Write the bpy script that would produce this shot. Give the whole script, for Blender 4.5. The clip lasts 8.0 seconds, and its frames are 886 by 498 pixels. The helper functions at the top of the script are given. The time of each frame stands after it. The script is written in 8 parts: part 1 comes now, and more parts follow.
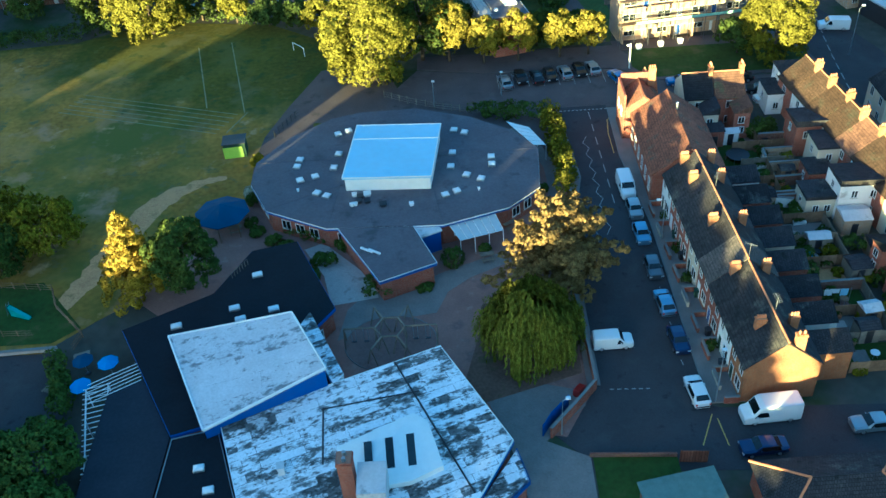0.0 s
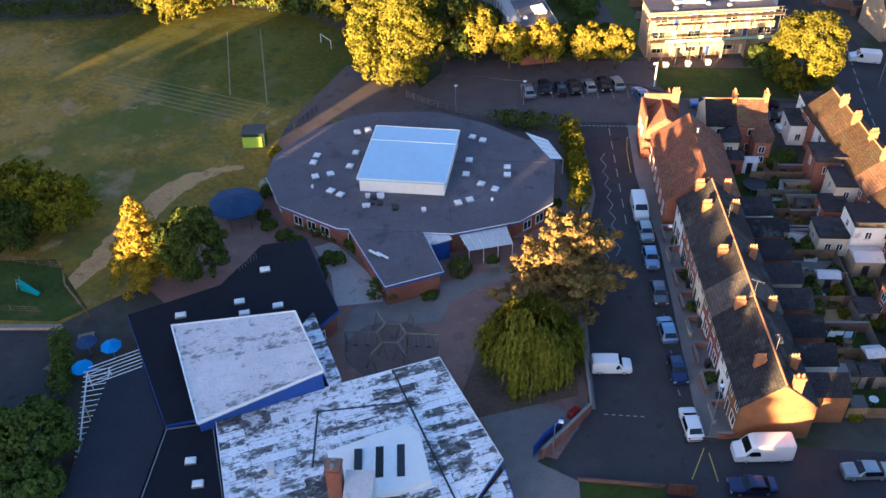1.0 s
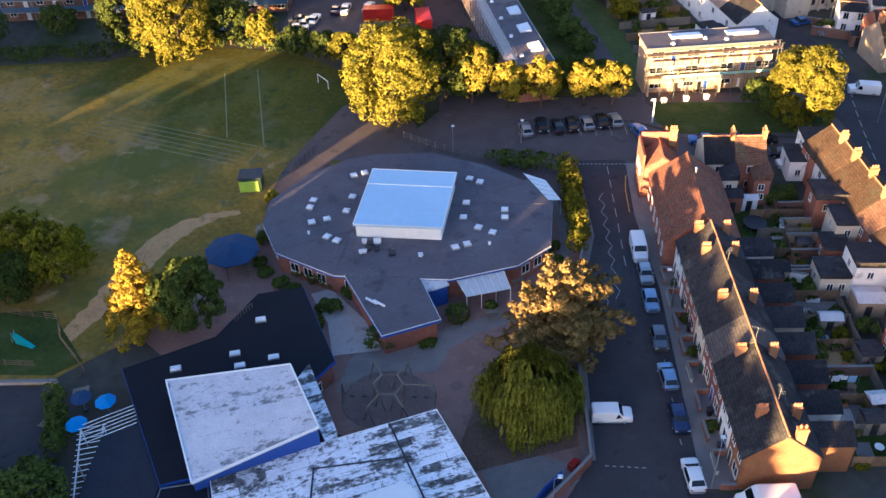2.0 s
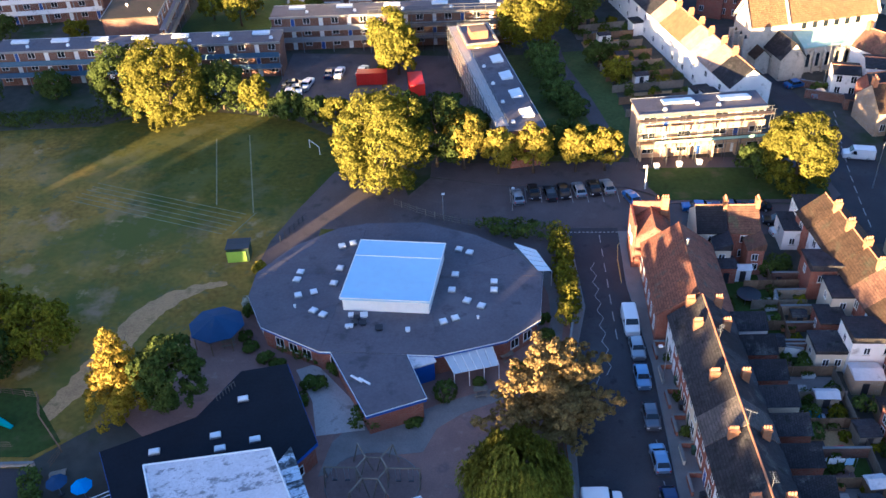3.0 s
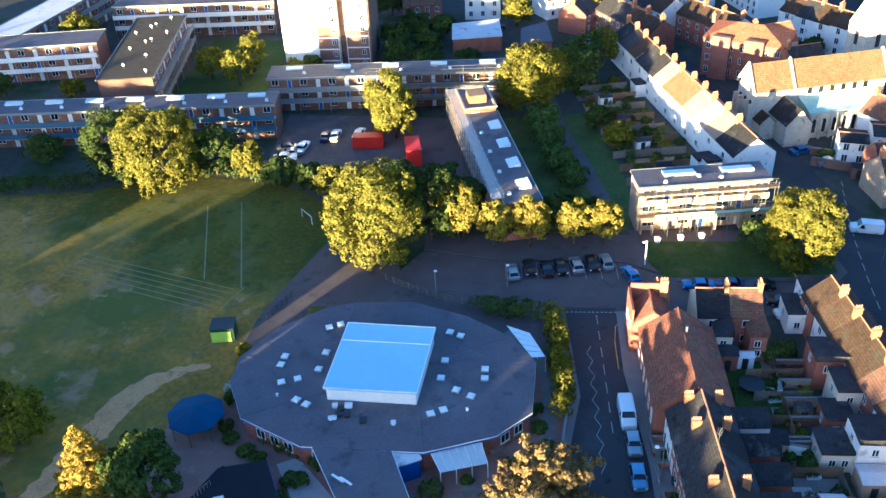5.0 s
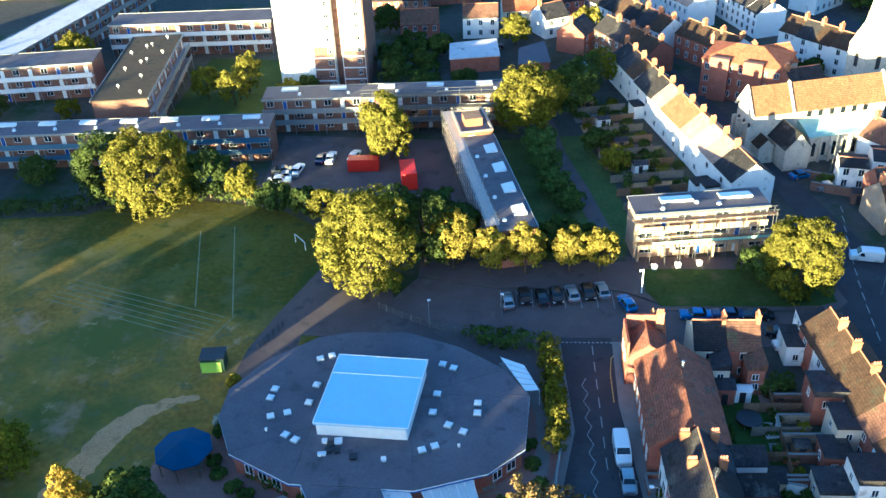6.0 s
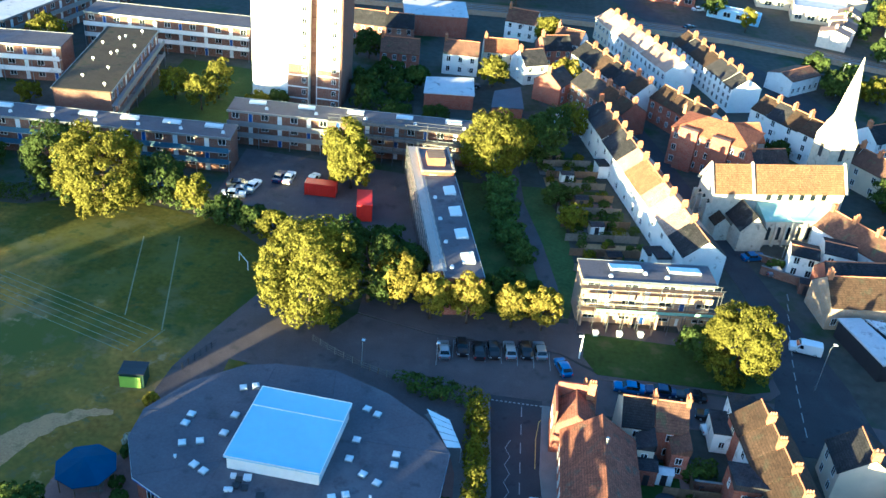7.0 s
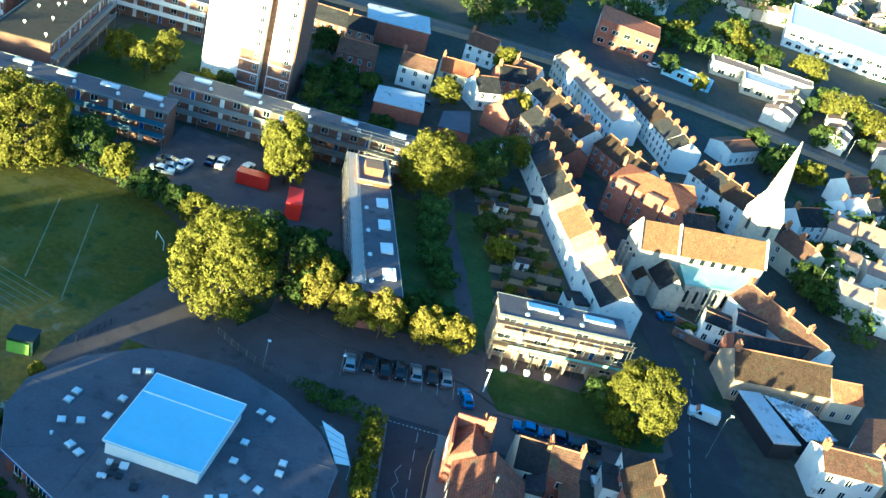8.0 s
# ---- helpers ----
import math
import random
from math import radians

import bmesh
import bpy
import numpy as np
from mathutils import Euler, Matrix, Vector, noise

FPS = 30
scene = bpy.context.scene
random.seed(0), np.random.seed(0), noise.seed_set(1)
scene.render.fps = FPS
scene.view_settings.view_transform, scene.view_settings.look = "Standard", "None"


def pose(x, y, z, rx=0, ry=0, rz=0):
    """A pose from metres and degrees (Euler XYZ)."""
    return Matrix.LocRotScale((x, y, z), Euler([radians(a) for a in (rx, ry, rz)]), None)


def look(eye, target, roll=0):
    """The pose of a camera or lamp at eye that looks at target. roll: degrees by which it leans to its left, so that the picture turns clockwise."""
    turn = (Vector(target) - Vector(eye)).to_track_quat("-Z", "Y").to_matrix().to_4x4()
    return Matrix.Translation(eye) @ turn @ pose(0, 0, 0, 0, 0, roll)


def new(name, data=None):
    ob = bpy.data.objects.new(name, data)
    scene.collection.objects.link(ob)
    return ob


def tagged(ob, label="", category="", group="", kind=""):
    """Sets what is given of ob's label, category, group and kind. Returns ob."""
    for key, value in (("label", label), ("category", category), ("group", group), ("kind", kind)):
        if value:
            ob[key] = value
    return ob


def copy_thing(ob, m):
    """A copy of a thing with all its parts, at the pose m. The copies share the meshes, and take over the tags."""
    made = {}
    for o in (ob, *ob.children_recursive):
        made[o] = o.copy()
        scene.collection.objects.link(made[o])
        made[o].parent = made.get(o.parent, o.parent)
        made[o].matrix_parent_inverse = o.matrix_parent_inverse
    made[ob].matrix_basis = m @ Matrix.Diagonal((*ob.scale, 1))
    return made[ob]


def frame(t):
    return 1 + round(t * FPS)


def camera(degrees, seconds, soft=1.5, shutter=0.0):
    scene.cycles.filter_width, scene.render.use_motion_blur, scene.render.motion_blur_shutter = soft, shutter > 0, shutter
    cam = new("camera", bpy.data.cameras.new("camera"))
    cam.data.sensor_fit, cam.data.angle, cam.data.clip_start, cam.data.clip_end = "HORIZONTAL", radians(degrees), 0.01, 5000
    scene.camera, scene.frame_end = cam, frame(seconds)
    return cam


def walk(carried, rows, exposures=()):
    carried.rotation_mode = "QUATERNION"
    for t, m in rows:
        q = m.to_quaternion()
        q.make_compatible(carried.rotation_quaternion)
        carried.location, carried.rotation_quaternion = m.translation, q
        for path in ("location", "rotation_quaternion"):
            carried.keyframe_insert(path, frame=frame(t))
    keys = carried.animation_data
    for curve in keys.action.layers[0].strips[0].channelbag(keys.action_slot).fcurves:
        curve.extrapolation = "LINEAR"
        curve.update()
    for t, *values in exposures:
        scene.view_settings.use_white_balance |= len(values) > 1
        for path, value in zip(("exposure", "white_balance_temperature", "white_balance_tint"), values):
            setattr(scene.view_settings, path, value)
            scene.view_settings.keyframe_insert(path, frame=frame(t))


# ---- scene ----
cam = camera(52.2, 8.0)
PATH = [
    (0, (-0.395, -0.307, 72.529), (-0.46, 1.245, 71.269), -4.8),
    (0.5, (0.201, 0.095, 73.661), (0.107, 1.643, 72.398), -3.0),
    (1, (0.734, 1.162, 74.719), (0.631, 2.695, 73.439), -1.2),
    (1.5, (1.505, 2.693, 75.833), (1.392, 4.244, 74.576), -2.2),
    (2, (1.872, 4.009, 76.58), (1.753, 5.569, 75.335), -2.4),
    (2.2, (2.643, 5.075, 76.832), (2.519, 6.66, 75.618), -0.9),
    (3.3, (4.115, 8.797, 78.777), (3.979, 10.42, 77.617), -3.3),
    (3.5, (4.274, 9.666, 78.964), (4.133, 11.294, 77.81), -3.3),
    (4, (4.957, 11.657, 79.94), (4.818, 13.299, 78.808), -3.6),
    (4.5, (5.846, 13.693, 80.763), (5.695, 15.343, 79.643), -3.1),
    (6, (7.749, 18.65, 82.907), (7.587, 20.318, 81.816), -2.9),
    (6.5, (8.491, 20.45, 83.728), (8.328, 22.112, 82.628), -2.9),
    (7, (10.111, 22.452, 84.742), (10.026, 24.152, 83.691), 5.9),
    (7.1, (10.287, 22.776, 84.74), (10.241, 24.512, 83.748), 10.9),
    (7.2, (10.394, 23.059, 84.734), (10.38, 24.816, 83.778), 14.9),
    (7.3, (10.449, 23.305, 84.728), (10.451, 25.075, 83.797), 17.8),
    (7.5, (10.472, 23.698, 84.72), (10.48, 25.469, 83.791), 20.8),
    (8, (10.462, 24.299, 84.954), (10.527, 26.029, 83.953), 17.7),
]
EXPOSURES = [(0, 3.3, 3850, -14), (0.5, 3.3, 4300, 2), (1, 3.35, 4900, 23), (2, 3.35, 4850, 26), (3.5, 3.35, 4100, 20), (4.5, 3.35, 3930, 13), (6.5, 3.37, 3760, 0), (7, 3.35, 3720, -2), (8, 3.22, 3560, -11)]
walk(cam, [(t, look(eye, target, roll)) for t, eye, target, roll in PATH], EXPOSURES)
# ---- place ----
# world, sun
SUN_AZ, SUN_EL = 214.0, 5.0   # compass bearing (from +y, clockwise) and height of the sun
world = bpy.data.worlds.new("world")
scene.world = world
world.use_nodes = True
_wn = world.node_tree
_sky = _wn.nodes.new("ShaderNodeTexSky")
_sky.sky_type, _sky.sun_disc = "NISHITA", False
_sky.sun_elevation, _sky.sun_rotation = radians(SUN_EL), radians(SUN_AZ)
_sky.altitude, _sky.air_density, _sky.dust_density, _sky.ozone_density = 60, 1.0, 1.8, 1.2
_bg = _wn.nodes["Background"]
_bg.inputs["Strength"].default_value = 0.054
_wn.links.new(_sky.outputs["Color"], _bg.inputs["Color"])
sun_data = bpy.data.lights.new("sun", "SUN")
sun_data.energy, sun_data.angle, sun_data.color = 5.0, radians(0.6), (1.0, 0.57, 0.15)
sun = new("sun", sun_data)
_to = Vector((math.sin(radians(SUN_AZ)) * math.cos(radians(SUN_EL)), math.cos(radians(SUN_AZ)) * math.cos(radians(SUN_EL)), math.sin(radians(SUN_EL))))
sun.matrix_world = look(Vector((0, 0, 150)) + _to * 200, (0, 0, 150))
scene.view_settings.exposure = 3.3


# ---- materials ----
def mat(name, colour, rough=0.8, metal=0.0, vary=0.25, scale=1.5, fine=18.0, bump=0.15, spots=None, object_vary=0.0, island_vary=0.0, coat=0.0, ior=1.45):
    """A surface with colour varied at two scales, a fine bump, and optional stains (colour, scale, amount)."""
    m = bpy.data.materials.new(name)
    m.use_nodes = True
    nt = m.node_tree
    n, l = nt.nodes, nt.links
    b = n["Principled BSDF"]
    b.inputs["Roughness"].default_value, b.inputs["Metallic"].default_value, b.inputs["IOR"].default_value = rough, metal, ior
    b.inputs["Coat Weight"].default_value = coat
    if rough >= 0.75:
        b.inputs["Specular IOR Level"].default_value = 0.2
    tc = n.new("ShaderNodeNewGeometry")
    big, small = n.new("ShaderNodeTexNoise"), n.new("ShaderNodeTexNoise")
    big.inputs["Scale"].default_value, big.inputs["Detail"].default_value = scale, 4
    small.inputs["Scale"].default_value, small.inputs["Detail"].default_value = fine, 3
    for t in (big, small):
        l.new(tc.outputs["Position"], t.inputs["Vector"])
    add = n.new("ShaderNodeMath")
    add.operation = "ADD"
    l.new(big.outputs["Fac"], add.inputs[0])
    l.new(small.outputs["Fac"], add.inputs[1])
    ramp = n.new("ShaderNodeMapRange")
    ramp.inputs["From Min"].default_value, ramp.inputs["From Max"].default_value = 0.65, 1.35
    ramp.inputs["To Min"].default_value, ramp.inputs["To Max"].default_value = 1 - vary, 1 + vary
    l.new(add.outputs[0], ramp.inputs["Value"])
    value = ramp.outputs["Result"]
    for on, amount in (("Object Info", object_vary), ("Geometry", island_vary)):
        if amount:
            src = n.new("ShaderNodeObjectInfo") if on == "Object Info" else tc
            r2, mul = n.new("ShaderNodeMapRange"), n.new("ShaderNodeMath")
            r2.inputs["To Min"].default_value, r2.inputs["To Max"].default_value = 1 - amount, 1 + amount
            mul.operation = "MULTIPLY"
            l.new(src.outputs["Random" if on == "Object Info" else "Random Per Island"], r2.inputs["Value"])
            l.new(r2.outputs["Result"], mul.inputs[0])
            l.new(value, mul.inputs[1])
            value = mul.outputs[0]
    tint = n.new("ShaderNodeVectorMath")
    tint.operation = "SCALE"
    tint.inputs[0].default_value = colour
    l.new(value, tint.inputs["Scale"])
    out = tint.outputs["Vector"]
    if spots:
        for s_col, s_scale, s_amount in spots:
            sn, sr, mix = n.new("ShaderNodeTexNoise"), n.new("ShaderNodeMapRange"), n.new("ShaderNodeMix")
            sn.inputs["Scale"].default_value, sn.inputs["Detail"].default_value, sn.inputs["Roughness"].default_value = s_scale, 5, 0.62
            l.new(tc.outputs["Position"], sn.inputs["Vector"])
            sr.inputs["From Min"].default_value, sr.inputs["From Max"].default_value = 0.62 - s_amount, 0.72 - s_amount * 0.8
            l.new(sn.outputs["Fac"], sr.inputs["Value"])
            mix.data_type = "RGBA"
            l.new(sr.outputs["Result"], mix.inputs["Factor"])
            l.new(out, mix.inputs["A"])
            mix.inputs["B"].default_value = (*s_col, 1)
            out = mix.outputs["Result"]
    l.new(out, b.inputs["Base Color"])
    if bump:
        bp = n.new("ShaderNodeBump")
        bp.inputs["Strength"].default_value, bp.inputs["Distance"].default_value = bump, 0.05
        l.new(small.outputs["Fac"], bp.inputs["Height"])
        l.new(bp.outputs["Normal"], b.inputs["Normal"])
    return m


def brick_mat(name, c1, c2, mortar, object_vary=0.12):
    """Brickwork at true size, on walls that face any way."""
    m = mat(name, c1, 0.85, vary=0.25, scale=0.8, fine=6, bump=0.1, object_vary=object_vary)
    nt = m.node_tree
    n, l = nt.nodes, nt.links
    b = n["Principled BSDF"]
    old = b.inputs["Base Color"].links[0].from_socket
    br, geo = n.new("ShaderNodeTexBrick"), n.new("ShaderNodeNewGeometry")
    sep, comb, addxy = n.new("ShaderNodeSeparateXYZ"), n.new("ShaderNodeCombineXYZ"), n.new("ShaderNodeMath")
    l.new(geo.outputs["Position"], sep.inputs[0])
    addxy.operation = "ADD"
    l.new(sep.outputs["X"], addxy.inputs[0])
    l.new(sep.outputs["Y"], addxy.inputs[1])
    l.new(addxy.outputs[0], comb.inputs["X"])
    l.new(sep.outputs["Z"], comb.inputs["Y"])
    l.new(comb.outputs[0], br.inputs["Vector"])
    br.inputs["Scale"].default_value, br.inputs["Mortar Size"].default_value = 1.0, 0.012
    br.inputs["Brick Width"].default_value, br.inputs["Row Height"].default_value = 0.225, 0.075
    br.inputs["Color1"].default_value, br.inputs["Color2"].default_value, br.inputs["Mortar"].default_value = (1, 1, 1, 1), (*[b_ / a_ for a_, b_ in zip(c1, c2)], 1), (*[min(2.5, b_ / a_) for a_, b_ in zip(c1, mortar)], 1)
    mul = n.new("ShaderNodeVectorMath")
    mul.operation = "MULTIPLY"
    l.new(old, mul.inputs[0])
    l.new(br.outputs["Color"], mul.inputs[1])
    l.new(mul.outputs["Vector"], b.inputs["Base Color"])
    return m


def course_mat(name, colour, row=0.3, rough=0.75, vary=0.3, spots=None, object_vary=0.2):
    """Roof covering: tiles or slates laid in courses, each a little different."""
    m = mat(name, colour, rough, vary=vary, scale=0.7, fine=5, bump=0.1, spots=spots, object_vary=object_vary)
    nt = m.node_tree
    n, l = nt.nodes, nt.links
    b = n["Principled BSDF"]
    old = b.inputs["Base Color"].links[0].from_socket
    br, co = n.new("ShaderNodeTexBrick"), n.new("ShaderNodeTexCoord")
    sep, comb = n.new("ShaderNodeSeparateXYZ"), n.new("ShaderNodeCombineXYZ")
    l.new(co.outputs["Object"], sep.inputs[0])
    l.new(sep.outputs["X"], comb.inputs["X"])
    l.new(sep.outputs["Y"], comb.inputs["Y"])
    l.new(comb.outputs[0], br.inputs["Vector"])
    br.inputs["Scale"].default_value, br.inputs["Mortar Size"].default_value = 1.0, 0.02
    br.inputs["Brick Width"].default_value, br.inputs["Row Height"].default_value = row * 0.9, row
    br.inputs["Color1"].default_value, br.inputs["Color2"].default_value, br.inputs["Mortar"].default_value = (1.25, 1.22, 1.2, 1), (0.8, 0.8, 0.82, 1), (0.45, 0.45, 0.45, 1)
    mul = n.new("ShaderNodeVectorMath")
    mul.operation = "MULTIPLY"
    l.new(old, mul.inputs[0])
    l.new(br.outputs["Color"], mul.inputs[1])
    l.new(mul.outputs["Vector"], b.inputs["Base Color"])
    return m


def felt_mat(name, colour, dark, turn, amount, row=1.0, length=4.4):
    """Roofing felt in staggered strips, each weathered differently, with moss and dirt that follow the strips."""
    m = mat(name, colour, 0.8, vary=0.14, scale=0.5, fine=4)
    nt = m.node_tree
    n, l = nt.nodes, nt.links
    b = n["Principled BSDF"]
    old = b.inputs["Base Color"].links[0].from_socket
    geo, mp, br = n.new("ShaderNodeNewGeometry"), n.new("ShaderNodeMapping"), n.new("ShaderNodeTexBrick")
    mp.inputs["Rotation"].default_value[2] = radians(turn)
    l.new(geo.outputs["Position"], mp.inputs["Vector"])
    l.new(mp.outputs[0], br.inputs["Vector"])
    br.offset, br.inputs["Scale"].default_value, br.inputs["Mortar Size"].default_value = 0.37, 1.0, 0.025
    br.inputs["Brick Width"].default_value, br.inputs["Row Height"].default_value = length, row
    br.inputs["Color1"].default_value, br.inputs["Color2"].default_value, br.inputs["Mortar"].default_value = (0, 0, 0, 1), (1, 1, 1, 1), (0.9, 0.9, 0.9, 1)
    st = n.new("ShaderNodeMapping")
    st.inputs["Scale"].default_value = (0.75, 1.25, 1.0)
    l.new(mp.outputs[0], st.inputs["Vector"])
    out = old
    for scale, hi, weight, col in ((0.4, 0.06, 0.16, [c * 0.6 + 0.05 for c in colour]), (2.4, 0.03, 0.16, [c * 1.6 for c in dark]), (0.9, 0.0, 0.18, dark)):
        no, mul, add, rng_, mix = n.new("ShaderNodeTexNoise"), n.new("ShaderNodeMath"), n.new("ShaderNodeMath"), n.new("ShaderNodeMapRange"), n.new("ShaderNodeMix")
        no.inputs["Scale"].default_value, no.inputs["Detail"].default_value, no.inputs["Roughness"].default_value = scale, 6, 0.65
        l.new(st.outputs[0], no.inputs["Vector"])
        mul.operation, mul.inputs[1].default_value = "MULTIPLY", weight
        l.new(br.outputs["Color"], mul.inputs[0])
        l.new(mul.outputs[0], add.inputs[0])
        l.new(no.outputs["Fac"], add.inputs[1])
        rng_.inputs["From Min"].default_value, rng_.inputs["From Max"].default_value = 0.74 - amount + hi, 0.84 - amount + hi
        rng_.inputs["To Max"].default_value = 0.85
        l.new(add.outputs[0], rng_.inputs["Value"])
        mix.data_type = "RGBA"
        l.new(rng_.outputs["Result"], mix.inputs["Factor"])
        l.new(out, mix.inputs["A"])
        mix.inputs["B"].default_value = (*col, 1)
        out = mix.outputs["Result"]
    l.new(out, b.inputs["Base Color"])
    return m


def leaf_mat(name, colour):
    m = mat(name, colour, 0.8, vary=0.28, scale=0.5, fine=2.0, bump=0, island_vary=0.35, object_vary=0.12)
    nt = m.node_tree
    n, l = nt.nodes, nt.links
    b = n["Principled BSDF"]
    tr, mx, outn = n.new("ShaderNodeBsdfTranslucent"), n.new("ShaderNodeMixShader"), n["Material Output"]
    src = b.inputs["Base Color"].links[0].from_socket
    l.new(src, tr.inputs["Color"])
    mx.inputs["Fac"].default_value = 0.14
    b.inputs["Specular IOR Level"].default_value = 0.05
    l.new(b.outputs[0], mx.inputs[1])
    l.new(tr.outputs[0], mx.inputs[2])
    l.new(mx.outputs[0], outn.inputs["Surface"])
    return m


def glass_mat(name, colour=(0.02, 0.025, 0.03), rough=0.08):
    return mat(name, colour, rough, vary=0.3, scale=0.4, fine=2, bump=0, object_vary=0.5, ior=1.5)


# ---- mesh helpers ----
def box(bm, x0, y0, z0, x1, y1, z1, m=None, slope=0.0):
    """A block; slope lowers the top at its y1 side."""
    vs = [bm.verts.new(v) for v in ((x0, y0, z0), (x1, y0, z0), (x1, y1, z0), (x0, y1, z0), (x0, y0, z1), (x1, y0, z1), (x1, y1, z1 - slope), (x0, y1, z1 - slope))]
    for f in ((3, 2, 1, 0), (4, 5, 6, 7), (0, 1, 5, 4), (1, 2, 6, 5), (2, 3, 7, 6), (3, 0, 4, 7)):
        bm.faces.new([vs[i] for i in f])
    if m is not None:
        bmesh.ops.transform(bm, matrix=m, verts=vs)
    return vs


def prism(bm, poly, z0, z1, m=None):
    """A flat polygon (anticlockwise) raised from z0 to z1; z1 may be a list."""
    tops = z1 if isinstance(z1, (list, tuple)) else [z1] * len(poly)
    lo = [bm.verts.new((x, y, z0)) for x, y in poly]
    hi = [bm.verts.new((x, y, z)) for (x, y), z in zip(poly, tops)]
    bm.faces.new(lo[::-1])
    bm.faces.new(hi)
    for i in range(len(poly)):
        j = (i + 1) % len(poly)
        bm.faces.new((lo[i], lo[j], hi[j], hi[i]))
    if m is not None:
        bmesh.ops.transform(bm, matrix=m, verts=lo + hi)
    return lo + hi


def rod(bm, a, b, r0, r1=None, sides=6):
    """A round bar from a to b."""
    a, b = Vector(a), Vector(b)
    q = (b - a).to_track_quat("Z", "Y").to_matrix()
    rings = []
    for p, r in ((a, r0), (b, r0 if r1 is None else r1)):
        rings.append([bm.verts.new(p + q @ Vector((r * math.cos(k * math.tau / sides), r * math.sin(k * math.tau / sides), 0))) for k in range(sides)])
    for k in range(sides):
        j = (k + 1) % sides
        bm.faces.new((rings[0][k], rings[0][j], rings[1][j], rings[1][k]))
    bm.faces.new(rings[0][::-1])
    bm.faces.new(rings[1])


def loft(bm, rings, caps=True):
    """Joins rings of points, each with the same count, into a skin."""
    vs = [[bm.verts.new(p) for p in ring] for ring in rings]
    k = len(vs[0])
    for a, b in zip(vs, vs[1:]):
        for i in range(k):
            j = (i + 1) % k
            bm.faces.new((a[i], a[j], b[j], b[i]))
    if caps:
        bm.faces.new(vs[0][::-1])
        bm.faces.new(vs[-1])
    return vs


def mesh_of(name, bm, material, smooth=False, bevel=0.0):
    if bevel:
        bmesh.ops.bevel(bm, geom=list(bm.edges), offset=bevel, segments=1, affect="EDGES", clamp_overlap=True)
    bmesh.ops.recalc_face_normals(bm, faces=bm.faces)
    me = bpy.data.meshes.new(name)
    bm.to_mesh(me)
    bm.free()
    me.materials.append(material)
    if smooth:
        me.polygons.foreach_set("use_smooth", [True] * len(me.polygons))
    return me


def part(name, bm, material, parent, label="", smooth=False, bevel=0.0, at=None):
    """Links a bmesh (or a ready mesh) as one object under a thing or a part."""
    me = bm if isinstance(bm, bpy.types.Mesh) else mesh_of(name, bm, material, smooth, bevel)
    ob = new(name, me)
    if parent is not None:
        ob.parent = parent
    if at is not None:
        ob.matrix_basis = at
    return tagged(ob, label)


def thing(name, m, label, category, group="", kind=""):
    e = new(name)
    e.empty_display_size = 0.3
    e.matrix_basis = m
    return tagged(e, label, category, group, kind)


def single(name, bm, material, label, category, group="", kind="", m=None, smooth=False, bevel=0.0):
    ob = new(name, mesh_of(name, bm, material, smooth, bevel))
    if m is not None:
        ob.matrix_basis = m
    return tagged(ob, label, category, group, kind)


def sheet(name, poly, z, material, label, category, thick=0.3):
    bm = bmesh.new()
    prism(bm, poly, z - thick, z)
    return single(name, bm, material, label, category, kind="structure")


def strip_poly(line, half):
    """The outline of a band along a line of points."""
    pts = [Vector((*p, 0)) for p in line]
    left, right = [], []
    for i, p in enumerate(pts):
        d = (pts[min(i + 1, len(pts) - 1)] - pts[max(i - 1, 0)]).normalized()
        s = Vector((-d.y, d.x, 0)) * half
        left.append((p.x + s.x, p.y + s.y))
        right.append((p.x - s.x, p.y - s.y))
    return right + left[::-1]


# ---- palette ----
M_BRICK = brick_mat("red_brick", (0.3, 0.09, 0.05), (0.21, 0.062, 0.038), (0.28, 0.17, 0.12))
M_BRICK2 = brick_mat("brown_brick", (0.2, 0.095, 0.06), (0.14, 0.065, 0.045), (0.22, 0.16, 0.12))
M_BUFF = brick_mat("buff_brick", (0.42, 0.29, 0.16), (0.34, 0.22, 0.12), (0.4, 0.36, 0.3))
M_RENDER = mat("white_render", (0.8, 0.78, 0.74), 0.85, vary=0.1, scale=0.5, spots=[((0.45, 0.42, 0.37), 0.6, 0.02)])
M_CREAM = mat("cream_render", (0.62, 0.54, 0.4), 0.85, vary=0.12, scale=0.5)
M_STONE = mat("pale_stone", (0.52, 0.46, 0.36), 0.85, vary=0.2, scale=1.2, spots=[((0.25, 0.22, 0.18), 0.8, 0.03)])
M_SLATE = course_mat("grey_slate", (0.036, 0.034, 0.037), 0.28, 0.8, spots=[((0.09, 0.085, 0.075), 0.35, 0.05), ((0.02, 0.021, 0.02), 0.8, 0.06)], object_vary=0.4)
M_PALESLATE = course_mat("weathered_pale_slate", (0.105, 0.092, 0.084), 0.28, 0.8, spots=[((0.06, 0.052, 0.046), 0.5, 0.06)])
M_BROWN = course_mat("dark_brown_tile", (0.065, 0.042, 0.026), 0.3, 0.85, spots=[((0.06, 0.055, 0.035), 0.5, 0.06)])
M_CHIM = brick_mat("orange_chimney_brick", (0.37, 0.145, 0.05), (0.29, 0.11, 0.04), (0.3, 0.2, 0.12))
M_ENDBRICK = brick_mat("warm_gable_brick", (0.27, 0.1, 0.034), (0.21, 0.075, 0.026), (0.24, 0.15, 0.08))
# tile paled so that the glare of low sun sits in its colour
M_GLARETILE = course_mat("pale_glare_tile", (0.42, 0.3, 0.22), 0.3, 0.75)
